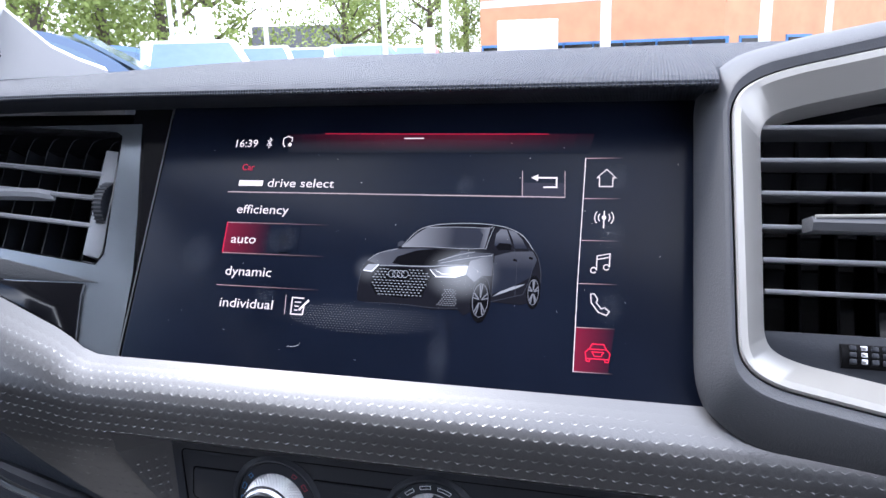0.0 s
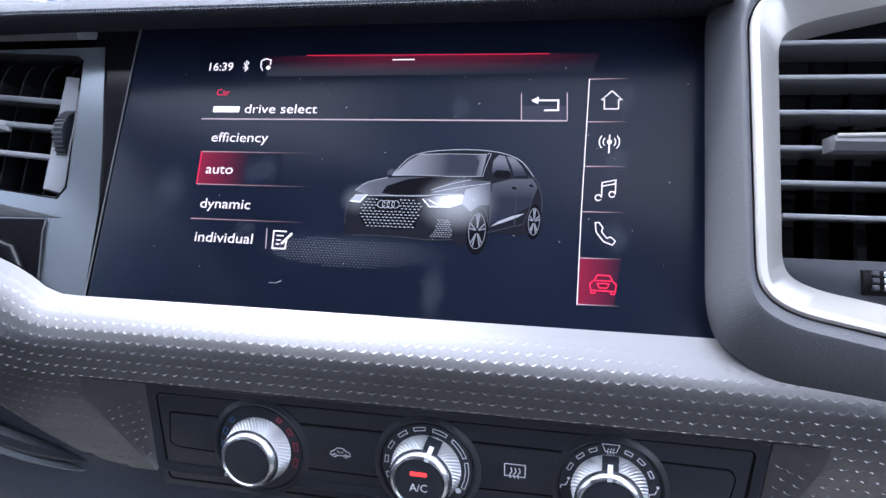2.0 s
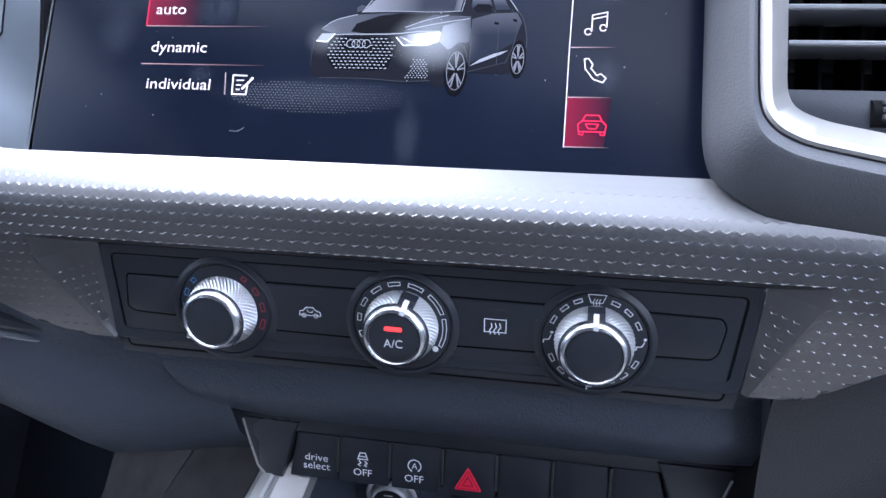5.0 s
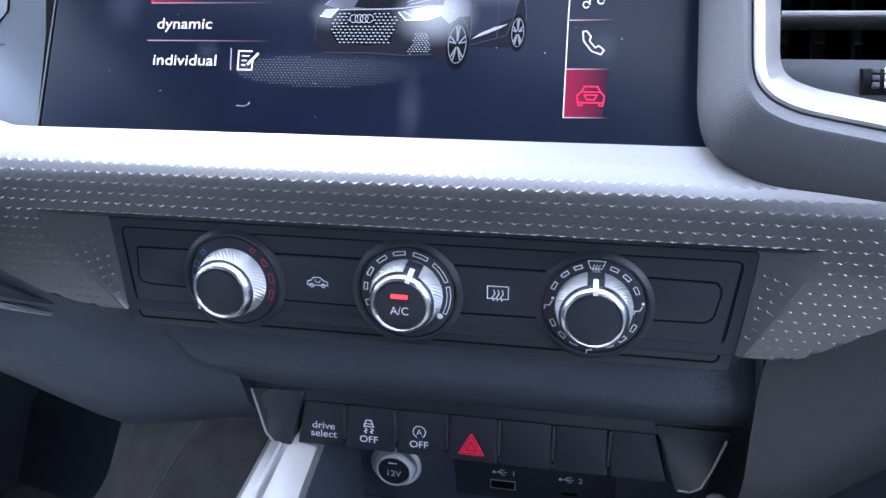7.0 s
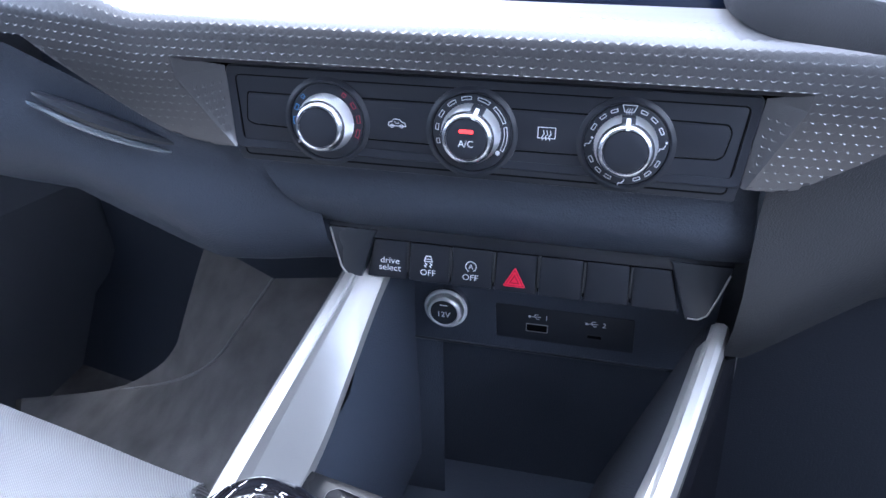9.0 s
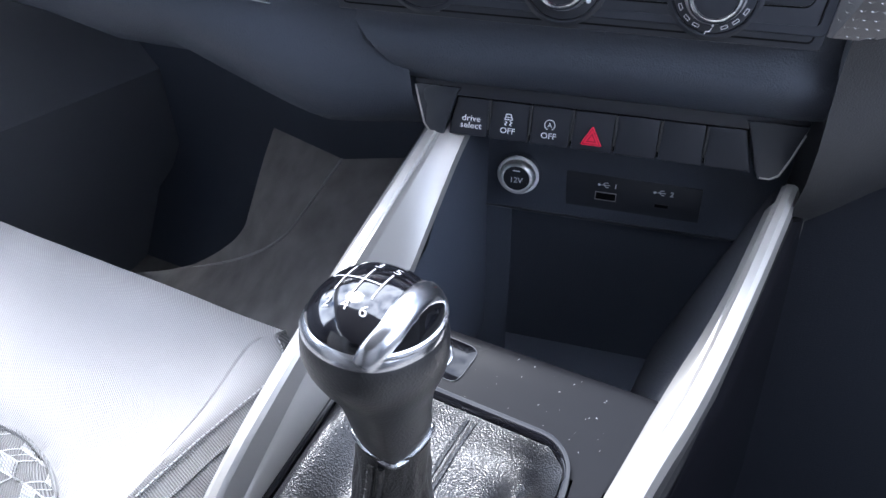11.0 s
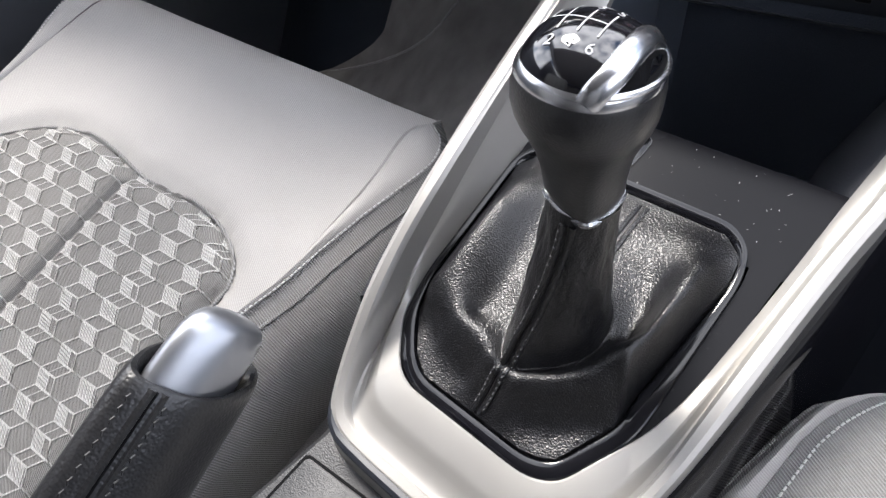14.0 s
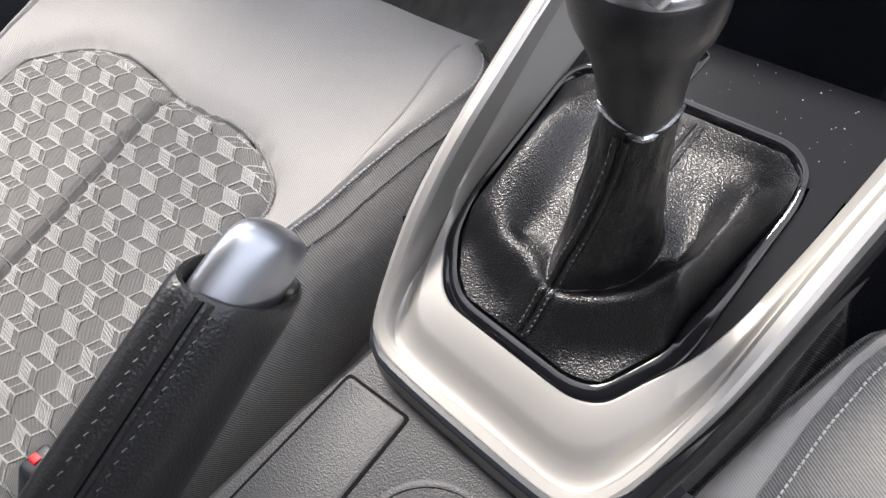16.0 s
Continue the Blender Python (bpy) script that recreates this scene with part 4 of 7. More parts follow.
part("hood_body", rim(FS, [(ring(o0, 7), -22), (ring(o0, 7), 2), (ring(o1, 7), 9), (ring(o2, 7), 24.5), (ring(inset(o2, 1.4), 7), 25), (ring(o3, 6), 23.6), (ring(o3, 6), 18)]), HOODM, hood, "matt dark grey hood")
i1 = inset(o3, 0.7)
i2 = [(74.5, -26), (76, -31), (79.5, -34), (87, -36.8), (114, -42), (246, -58), (247, 93), (119.5, 72.8), (90, 66), (80.5, 63), (75.5, 59.5), (73.6, 54)]
part("silver_rim", rim(FS, [(ring(i1, 6), 20), (ring(i1, 6), 23.8), (ring(inset(o3, 1.6), 6), 24.6), (ring(inset(o3, 4), 6), 24.2), (ring(i2, 4), 14), (ring(i2, 4), 0)]), SILVER, hood, "satin silver rim round the vent")
part("vent_back", slab(FS, [(70, -60), (250, -60), (250, 100), (70, 100)], -46, -42, 0.5), BLACK_VOID, hood)


def slat(F, u0, u1, v, depth, w, name, owner, tilt=0.0, thick=1.7):
    prof = [(0, 0.2), (0.6, 0.85), (3, 1.0), (depth, 0.6), (depth, -0.6), (3, -1.0), (0.6, -0.85), (0, -0.2)]
    rings = [[on(F, u, v + tilt * (u - u0) + q * thick / 2 + d * 0.25, w - d) for d, q in prof] for u in (u0, u1)]
    ob = part(name, loft(rings), SLAT, owner)
    # pale tube stands for the highlight on the slat's glossy front edge
    part("slat_highlight", tube([on(F, u, v + tilt * (u - u0) + 0.5 * thick, w - 0.6) for u in (u0, u1)], 0.0005, 6), CHEEK, ob, "pale line put in for the slat's highlight")
    return ob


for v, u0 in ((57.2, 74), (43.2, 74), (29.4, 74), (15.6, 74.5), (2.4, 74.8), (-10.0, 75.4)):
    slat(FS, u0, 248, v, 30, 11.5, "slat", hood)
for i in range(12):
    part("fin", box((78 + i * 14, -24, -34), (79.2 + i * 14, 90, -16), lambda a, b, c: on(FS, a, b, c)), BLACK_VOID, hood, smooth=False)
part("vent_tab", loft([[on(FS, u, v, w) for v, w in ((13.4, 12), (13.0, 17 if k else 12.6), (15.6, 19 if k else 13.4), (18.6, 17 if k else 12.6), (18.4, 12))] for u, k in ((88.5, 0), (91, 1), (128, 1), (130, 0))]), HOODM, hood, "grey sliding tab on a slat")
part("vent_tab_edge", tube([on(FS, 92, 18.2, 17.6), on(FS, 127, 19.4, 17.6)], 0.0008, 8), SILVER, hood)
part("vent_sill", slab(FS, [(75.5, -24), (248, -24), (248, -58), (110, -44), (84, -38), (76, -32)], -20, 8, 0.8), SATIN, hood)
roll = part("roller", loft([[on(FS, u, -31.8 + 4.6 * math.sin(a), 7 + 4.6 * math.cos(a)) for a in (2 * math.pi * k / 20 for k in range(20))] for u in (101, 118)]), BLACK_VOID, hood, "ribbed black roller")
for i in range(4):
    for j in range(3):
        part("stud", soft_box((103.4 + i * 3.6, -35 + j * 2.4, 10.4), (105.6 + i * 3.6, -33.2 + j * 2.4, 12.2), 0.3, lambda a, b, c: on(FS, a, b, c)), CHROME if i == 1 else SATIN, roll)

# ---- side vent beside the display ----
vent = thing("air_vent", on(FS, -260, -20), "glossy black framed dashboard air vent with slats", "air vent")
# the bezel's outline stops where the sky reflection on the gloss panel ends
vo = [(-209.4, -57.5), (-211.1, -13.7), (-215.5, 15), (-221, 43), (-225.4, 67.3), (-306, 66.5), (-380, 70.5), (-380, -14), (-291, -17), (-262, -36), (-229.5, -55.5)]
vi = [(-234.5, -8.5), (-231.0, -3.5), (-236.5, 60), (-240, 62), (-372, 69), (-372, 1), (-300, -1.5)]


def filled(F, outer, inner, w):
    """A flat plate with a hole, stitched by nearest points."""
    bm = bmesh.new()
    a = [bm.verts.new(on(F, u, v, w)) for u, v in outer]
    b = [bm.verts.new(on(F, u, v, w)) for u, v in inner]
    es = [bm.edges.new((p, q)) for loop in (a, b) for p, q in zip(loop, loop[1:] + loop[:1])]
    bmesh.ops.triangle_fill(bm, edges=es, use_beauty=True)
    return bm


part("bezel", filled(FS, vo, vi, -0.6), SHEEN_GREY, vent, "gloss black bezel, its sky reflection put in as grey with fine lines", smooth=False)
part("bezel_edge", join(rim(FS, [(inset(vi, -0.9), -0.4), (inset(vi, -0.4), 0.0), (vi, -0.6), (inset(vi, 0.8), -14), (inset(vi, 0.8), -40)]), rim(FS, [(vo, -0.6), (inset(vo, -0.3), -6)])), PIANO, vent)
part("vent_back", slab(FS, [(-378, -8), (-226, -14), (-226, 70), (-378, 76)], -52, -48, 0.5), BLACK_VOID, vent)
for v in (40.9, 27.4, 12.4):
    slat(FS, -372, -246.5, v + 9.3, 26, -6.0, "slat", vent, tilt=-0.075, thick=2.6)
for i in range(9):
    part("fin", box((-368 + i * 14, -2, -44), (-367.4 + i * 14, 66, -31), lambda a, b, c: on(FS, a, b, c)), SATIN, vent, smooth=False)
part("cheek", slab(FS, [(-248.2, -3), (-237.6, -5), (-236.4, 0), (-239.2, 54), (-248.8, 55)], -40, -6, 0.8), CHEEK, vent, "grey cheek beside the slats")
wheel = part("thumb_wheel", loft([[on(FS, u, 25 + 12.5 * math.sin(a), -12 + 12.5 * math.cos(a)) for a in (2 * math.pi * k / 36 for k in range(36))] for u in (-243.4, -238.6)]), SATIN, vent, "ribbed thumb wheel")
for k in range(13):
    a = radians(-58 + 116 * k / 12)
    part("rib", loft([[on(FS, u, 25 + r * math.sin(a + d), -12 + r * math.cos(a + d)) for r, d in ((12.2, -0.03), (13.2, -0.025), (13.2, 0.025), (12.2, 0.03))] for u in (-243.8, -238.2)]), HOODM, wheel, smooth=False)
part("vent_tab", loft([[on(FS, u, v, w) for v, w in ((26.5, -9), (26.7, -3 if k else -7.5), (29, -1.5 if k else -7), (31.5, -3 if k else -7.5), (31.5, -9))] for u, k in ((-318, 0), (-312, 1), (-284, 1), (-276, 0))]), CHEEK, vent, "grey sliding tab on a slat")
# dark step and glossy facet under the vent
part("step", slab(FS, [(-380, 4), (-293, -8.2), (-229.5, -18.4), (-282, -19.2), (-380, -17)], -3, 0.1, 0.3), GRAIN, vent, "dark grained step")
part("wedge", slab(FS, [(-380, -17.6), (-282, -19.8), (-237.2, -19.2), (-238.0, -25.0), (-233.8, -57), (-264, -40), (-380, -34)], -3, 0.2, 0.6), PIANO, vent, "piano black trim wedge")
part("wedge_edge", tube([on(FS, -236.6, -20, 0.2), on(FS, -236.9, -25, 0.2), on(FS, -233.2, -52, 0.2)], 0.0006, 6), PIANO, vent)

# ---- climate controls ----
climate = thing("climate_panel", on(FC, -50, -20), "black climate control panel with three knurled chrome dials", "climate control")
face = [(-176.1, 23.1), (-173.9, -18.5), (71.3, -18.5), (75.6, 23.1)]
part("frame", rim(FC, [(rounded(face, 3, 4), -8), (rounded(face, 3, 4), 0.2), (rounded(inset(face, 0.6), 3, 4), 0.8), (rounded(inset(face, 4.2), 3, 4), 0.4), (rounded(inset(face, 4.4), 3, 4), -0.6)]), SATIN, climate)
inner = [(-171.6, 18.9), (-169.0, -22), (66.2, -22), (70.6, 18.9)]
part("fascia", slab(FC, rounded(inner, 2.5, 4), -6, 0.0, 0.5), SATIN, climate, "satin black fascia")
part("fascia_joint", ribbon(FC, rounded(inset(inner, 0.3), 2.5, 4), 0.9, 0.06, True), BLACK_VOID, climate, smooth=False)
part("fascia_foot", slab(FC, [(-174.5, -17), (71.6, -17), (70, -25), (-172, -25)], -8, -0.4, 0.5), SATIN, climate)
DIAL = [(-123.6, -1.8), (-51.3, -1.9), (19.9, -2.2)]
FK = FC @ Matrix.Diagonal((1, 1, 0.8, 1))
# buttons between the dials, each a raised plate in a fine joint
keys = [("blank_button", [(-165, 9.7), (-166.3, -4), (-163, -5.6), (-143, -6.2), (-141, 9.7)]), ("recirculation_button", [(-105.5, 10.4), (-107.3, -8.8), (-69.8, -9.1), (-68.5, 10.4)]), ("demister_button", [(-33.4, 10.2), (-33.4, -8.8), (4.4, -8.4), (4.6, 10)]), ("blank_button", [(37, 10), (38.8, -6), (60, -5.6), (62.2, -3.6), (64, 6.5), (62.4, 9.6)])]
made_keys = []
for name, poly in keys:
    part("joint", slab(FC, rounded(inset(poly, -0.8), 1.8, 4), -1, 0.06, 0.03), BLACK_VOID, climate)
    made_keys.append(part(name, slab(FC, rounded(poly, 1.4, 4), -1, 0.5, 0.35), SATIN, climate))


def mark(mesh, material, owner, name="mark", label=""):
    return part(name, mesh, material, owner, label, smooth=False)


W0 = 0.62
mark(join(ribbon(FC, [(-92.2, -1.4), (-92.0, 0.2), (-90.6, 0.6), (-89.4, 1.9), (-86.6, 1.9), (-85.4, 0.6), (-83.8, 0.2), (-83.6, -1.4)], 0.32, W0, True), ribbon(FC, arc_pts(-90.4, -1.5, 0.8, 20, 380), 0.3, W0), ribbon(FC, arc_pts(-85.6, -1.5, 0.8, 20, 380), 0.3, W0), ribbon(FC, [(-89.0, 0.9), (-88.6, -0.1), (-87.0, -0.1), (-86.8, 0.7)], 0.25, W0)), WHITE_PRINT, made_keys[1])
mark(join(ribbon(FC, [(-20.0, -1.9), (-20.0, 3.2), (-12.0, 3.2), (-12.0, -1.9)], 0.36, W0, True), *[ribbon(FC, [(u, -2.8), (u - 0.5, -1.3), (u + 0.5, 0.2), (u, 1.8)], 0.4, W0 + 0.05) for u in (-17.6, -16, -14.4)]), WHITE_PRINT, made_keys[2])
for u in (-88, -15):
    mark(ribbon(FC, [(u - 4, 7.2), (u + 4, 7.2)], 0.5, W0), GRAIN, climate, "slot")


def dial(index, cu, cv, r=19.0):
    d = part("dial", lathe(FC, cu, cv, [(r + 3.2, -1), (r + 3.0, 0.6), (r + 1.2, 1.6), (r + 0.2, 1.3), (r - 0.2, 0.2), (r - 0.4, 0.9), (r - 1.0, 1.2), (10, 1.2)], 64), SATIN, climate, ["temperature dial", "fan dial with a lit red bar", "air distribution dial"][index])
    body = [(14.0, 1.0), (14.1, 2.4), (12.3, 12.3)]
    part("knob", lathe(FK, cu, cv, body, 48), KNURL, d, "knurled chrome knob")
    kv, kf = [], []
    rows_k, cols = 8, 56
    for i in range(rows_k):
        for j in range(cols):
            a, da = 2 * math.pi * (j + 0.5 * (i % 2)) / cols, math.pi / cols
            w, dw = 2.6 + 1.35 * i, 0.7
            rr = 14.0 - 0.23 * i
            k = len(kv)
            for q, x, y in ((0.5, 0, 0), (0, -da, 0), (0, 0, -dw), (0, da, 0), (0, 0, dw)):
                kv.append(on(FK, cu + (rr + q) * math.cos(a + x), cv + (rr + q) * math.sin(a + x), w + y))
            kf += [(k, k + 1, k + 2), (k, k + 2, k + 3), (k, k + 3, k + 4), (k, k + 4, k + 1)]
    part("knurling", (kv, kf), KNURL, d, "fine diamond knurling", smooth=False, kind="stuff")
    part("collar", lathe(FK, cu, cv, [(12.3, 11.8), (12.6, 12.6), (12.4, 14.0), (11.6, 15.8), (10.8, 16.8), (10.1, 17.0), (9.7, 16.2)], 64, cap=False), CHROME, d, "polished collar")
    part("cap", lathe(FK, cu, cv, [(9.7, 15.4), (9.6, 16.3), (8.9, 16.7), (5, 16.9), (0.5, 16.95)], 48), SATIN, d, "black cap")
    return d


def dash_mark(cu, cv, ang, half, r0, r1, material, owner):
    """An outlined tick on a dial's scale."""
    a, h = radians(ang), radians(half)
    pts = [(cu + rr * math.cos(t), cv + rr * math.sin(t)) for rr, t in ((r0, a - h), (r0, a - h / 3), (r0, a + h / 3), (r0, a + h), (r1, a + h), (r1, a + h / 3), (r1, a - h / 3), (r1, a - h))]
    mark(ribbon(FC, pts, 0.3, 1.32, True), material, owner, "scale_mark")


dials = [dial(i, *c) for i, c in enumerate(DIAL)]
cu, cv = DIAL[0]
for a, h in ((157, 5), (135, 3.2), (181, 6)):
    dash_mark(cu, cv, a, h, 15.8, 17.4, BLUE_PRINT, dials[0])
for a, h in ((55, 3.2), (32, 5), (8, 6), (-17, 7)):
    dash_mark(cu, cv, a, h, 15.8, 17.4, RED_PRINT, dials[0])
cu, cv = DIAL[1]
for a, h in ((197, 4), (173, 5), (150, 6), (125, 7), (99, 8), (70, 10), (35, 15), (-7, 20)):
    dash_mark(cu, cv, a, h, 15.9, 17.3, WHITE_PRINT, dials[1])
mark(lathe(FC, cu + 15.6 * math.cos(radians(-34)), cv + 15.6 * math.sin(radians(-34)), [(1.2, 1.3), (0.3, 1.36)], 16), WHITE_PRINT, dials[1], "scale_dot")
cu, cv = DIAL[2]
for a in (153, 132, 113, 67, 48, 27, -27, -48, -67, 207, 228, 247):
    dash_mark(cu, cv, a, 5, 16.0, 17.3, WHITE_PRINT, dials[2])
mark(join(ribbon(FC, [(cu - 3.2, cv + 18.3), (cu + 3.2, cv + 18.3), (cu + 2.0, cv + 15.2), (cu - 2.0, cv + 15.2)], 0.3, 1.34, True), *[ribbon(FC, [(cu + k, cv + 14.2), (cu + k - 0.3, cv + 15.6), (cu + k + 0.3, cv + 16.8)], 0.3, 1.36) for k in (-1, 0, 1)]), WHITE_PRINT, dials[2], "screen_symbol")
for su, sv in ((cu - 16.4, cv + 0.5), (cu + 16.4, cv + 0.5), (cu, cv - 17)):
    mark(join(lathe(FC, su + 1.2, sv + 2.0, [(0.6, 1.3), (0.1, 1.34)], 10), ribbon(FC, [(su + 1.0, sv + 1.0), (su + 0.2, sv - 0.8), (su - 1.6, sv - 1.0), (su - 1.8, sv - 2.4)], 0.4, 1.34)), WHITE_PRINT, dials[2], "seat_symbol")
# pointers and the lit fan switch
for i, ang in ((1, 72), (2, 90)):
    cu, cv = DIAL[i]
    a = radians(ang)
    ca, sa = math.cos(a), math.sin(a)
    put = lambda r, t, w: on(FK, cu + r * ca - t * sa, cv + r * sa + t * ca, w)
    part("pointer_slot", loft([[put(r, t, w) for t, w in ((-3.0, 4), (-3.0, 13.8 if r < 14 else 11.3), (3.0, 13.8 if r < 14 else 11.3), (3.0, 4))] for r in (11.0, 14.6)]), SATIN, dials[i], smooth=False)
    part("pointer", loft([[put(r, t, w) for t, w in ((-1.0, 8), (-0.9, 17.2 if r < 12 else 13.6), (0.9, 17.2 if r < 12 else 13.6), (1.0, 8))] for r in (10.0, 11.8, 14.4)]), WHITE_PRINT, dials[i], "white pointer", smooth=False)
cu, cv = DIAL[1]
mark(slab(FK, rounded([(cu - 3.3, cv + 3.0), (cu + 3.3, cv + 3.0), (cu + 3.3, cv + 4.7), (cu - 3.3, cv + 4.7)], 0.4, 3), 16.3, 17.15, 0.1), LED, dials[1], "indicator", "lit red bar")
mark(lettering("A/C", 4.6, lambda x, y: on(FK, cu + x * 0.95, cv - 3.4 + y, 17.15), "CENTER"), WHITE_PRINT, dials[1], "lettering")
part("stop_bead", lathe(FK, DIAL[0][0] - 10.4, DIAL[0][1] - 7.6, [(1.0, 11.5), (1.0, 14.5), (0.3, 14.9)], 12), CHROME, dials[0])

# ---- switch strip ----
strip = thing("switch_strip", on(FB, -29, -10), "black strip of seven push buttons with a red hazard switch", "switch panel")
part("frame_left", slab(FB, [(-139, 19.5), (-132, -5), (-128, -9.8), (-119.5, -9.8), (-112.8, 14.4), (-110, 19.5)], -22, 3.4, 1.0), TRIM, strip, "glossy bevelled end")
part("frame_right", slab(FB, [(50, 19.5), (52.4, 14.6), (59.2, -6), (61.5, -11.6), (68, -12), (72.5, -9.5), (82, 19.5)], -22, 3.4, 1.0), TRIM, strip, "glossy bevelled end")
part("frame_top", slab(FB, [(-139, 19.5), (-112.6, 14.4), (52.4, 14.4), (82, 19.5), (82, 22.5), (-139, 22.5)], -22, 2.2, 0.8), SATIN, strip)
# silver tubes put in for the highlights on the bevelled ends
part("end_highlight", tube([on(FB, u, v, 3.0) for u, v in ((-138.3, 18.5), (-135.4, 8), (-131.6, -4.6), (-128, -8.8))], 0.0008, 8), SILVER, strip)
part("end_highlight", tube([on(FB, u, v, 3.0) for u, v in ((80.6, 15), (76, 1), (72, -8.6), (67.6, -11.2), (62.4, -11))], 0.0007, 8), SILVER, strip)
part("back_plate", slab(FB, [(-118, -9), (58, -9), (52, 15), (-113, 15)], -14, -4, 0.3), BLACK_VOID, strip)
edges = [(-117.4, -113.2), (-92.6, -92.0), (-67.6, -67.4), (-43.2, -42.4), (-18.0, -18.0), (6.8, 6.8), (32.3, 31.0), (58.3, 52.2)]
buttons = []
for i in range(7):
    (b0, t0), (b1, t1) = edges[i], edges[i + 1]
    poly = [(b0 + 0.7, -9.4), (b1 - 0.7, -9.4), (t1 - 0.7, 13.6), (t0 + 0.7, 13.6)]
    sp = rounded(poly, 1.0, 3)
    buttons.append(part("push_button", slab(FB, sp, -8, 0.6, 0.7), SATIN, strip, "black push button"))
    if i:
        part("ridge", soft_box((0.5 * (b0 + t0) - 0.7, -4.5, -2), (0.5 * (b0 + t0) + 0.7, 13.4, 1.4), 0.3, lambda a, b, c: on(FB, a, b, c)), GRAIN, strip)


def printed(text, size, u, v, owner, wide=1.0):
    mark(lettering(text, size, lambda x, y: on(FB, u + x * wide, v + y, 0.68), "CENTER", 0.02), WHITE_PRINT, owner, "lettering")


printed("drive", 5.2, -103.2, -0.3, buttons[0], 1.1)
printed("select", 5.2, -103.2, -4.6, buttons[0], 1.1)
printed("OFF", 5.0, -80.6, -5.2, buttons[1], 1.05)
printed("OFF", 5.0, -56.0, -5.2, buttons[2], 1.05)
mark(join(ribbon(FB, [(-82.8, 3.2), (-82.4, 4.6), (-81.8, 6.4), (-79.2, 6.4), (-78.6, 4.6), (-78.2, 3.2)], 0.6, 0.68, True), ribbon(FB, [(-82.4, 4.6), (-78.6, 4.6)], 0.5, 0.68), ribbon(FB, [(-82.4, 2.4), (-81.4, 1.4), (-82.6, 0.4), (-81.6, -0.4)], 0.6, 0.68), ribbon(FB, [(-79.6, 2.4), (-78.4, 1.4), (-79.6, 0.4), (-78.6, -0.4)], 0.6, 0.68)), WHITE_PRINT, buttons[1], "skid_symbol")
mark(ribbon(FB, arc_pts(-55.8, 3.0, 3.0, -60, 250, 18), 0.5, 0.68), WHITE_PRINT, buttons[2], "ring_symbol")
mark(lettering("A", 4.2, lambda x, y: on(FB, -55.8 + x, 1.5 + y, 0.68), "CENTER"), WHITE_PRINT, buttons[2], "lettering")
tri = [(-37.4, -6.0), (-24.4, -6.0), (-30.9, 5.8)]
part("hazard_triangle", slab(FB, rounded(tri, 1.2, 4), 0.3, 1.0, 0.25), HAZARD, buttons[3], "bright red triangle")
RED_DARK = mat("hazard_dark", (0.42, 0.0, 0.02), 0.4)
mark(join(ribbon(FB, inset(tri, 2.4), 0.5, 1.06, True), ribbon(FB, inset(tri, 0.9), 0.3, 1.06, True)), RED_DARK, buttons[3], "triangle_line")

# ---- socket panel in the storage pocket ----
ports = thing("socket_panel", on(FP, -25, -25), "black socket panel with a 12V socket and two USB ports", "socket panel")
part("panel", slab(FP, rounded([(-115.5, 48), (-114.5, 12), (-111, -25), (84, -25), (86, 12), (88, 48)], 2, 3), -6, 0, 0.8), SOFT, ports)
part("panel_lip", tube([on(FP, u, v, 0.0) for u, v in ((-113.5, 10), (-110.6, -23.5), (-108, -24.6), (82, -24.6))], 0.0011, 8), TRIM, ports, "rounded lower lip")
part("usb_plate", slab(FP, rounded([(-48, 10.2), (-46.6, -15), (40.6, -15), (39.6, 9.4)], 1, 3), -1, 0.7, 0.4), SATIN, ports, "smooth black plate")
sock = part("socket", lathe(FP, -80, 3.4, [(15.6, -1), (15.6, 1.5), (14.8, 3.4), (14.4, 4.0)], 48, cap=False), CHROME, ports, "chrome ringed 12 volt socket")
part("socket_lip", lathe(FP, -80, 3.4, [(14.4, 4.0), (13.8, 5.2), (12.8, 5.6), (12.2, 5.2), (11.8, 3.0)], 48, cap=False), RING, sock, "polished lip")
part("plug_knurl", lathe(FP, -80, 3.6, [(11.4, 2), (11.2, 6), (10.8, 8.0)], 48), KNURL, sock)
kv, kf = [], []
for j in range(48):
    a, d = 2 * math.pi * j / 48, math.pi / 48 * 0.6
    k = len(kv)
    kv += [on(FP, -80 + r * math.cos(a + x), 3.6 + r * math.sin(a + x), w) for r, x, w in ((11.3, -d, 2.5), (11.9, 0, 2.5), (11.3, d, 2.5), (11.0, -d, 7.5), (11.5, 0, 7.5), (11.0, d, 7.5))]
    kf += [(k, k + 1, k + 4, k + 3), (k + 1, k + 2, k + 5, k + 4)]
part("knurling", (kv, kf), KNURL, sock, smooth=False, kind="stuff")
part("plug_ring", lathe(FP, -80, 3.6, [(11.0, 7.6), (10.6, 9.4), (9.6, 10.2), (8.9, 9.8)], 48, cap=False), RING, sock)
part("plug_cap", lathe(FP, -80, 3.6, [(8.9, 9.2), (8.6, 9.9), (4, 10.3), (0.4, 10.4)], 40), SATIN, sock)
mark(lettering("12V", 5.6, lambda x, y: on(FP, -80 + x, 1.0 + y, 10.55), "CENTER", 0.03), WHITE_PRINT, sock, "lettering")
mark(ribbon(FP, [(-82.5, 9.6), (-77.5, 9.6)], 0.9, 10.5), WHITE_PRINT, sock, "lamp_symbol")


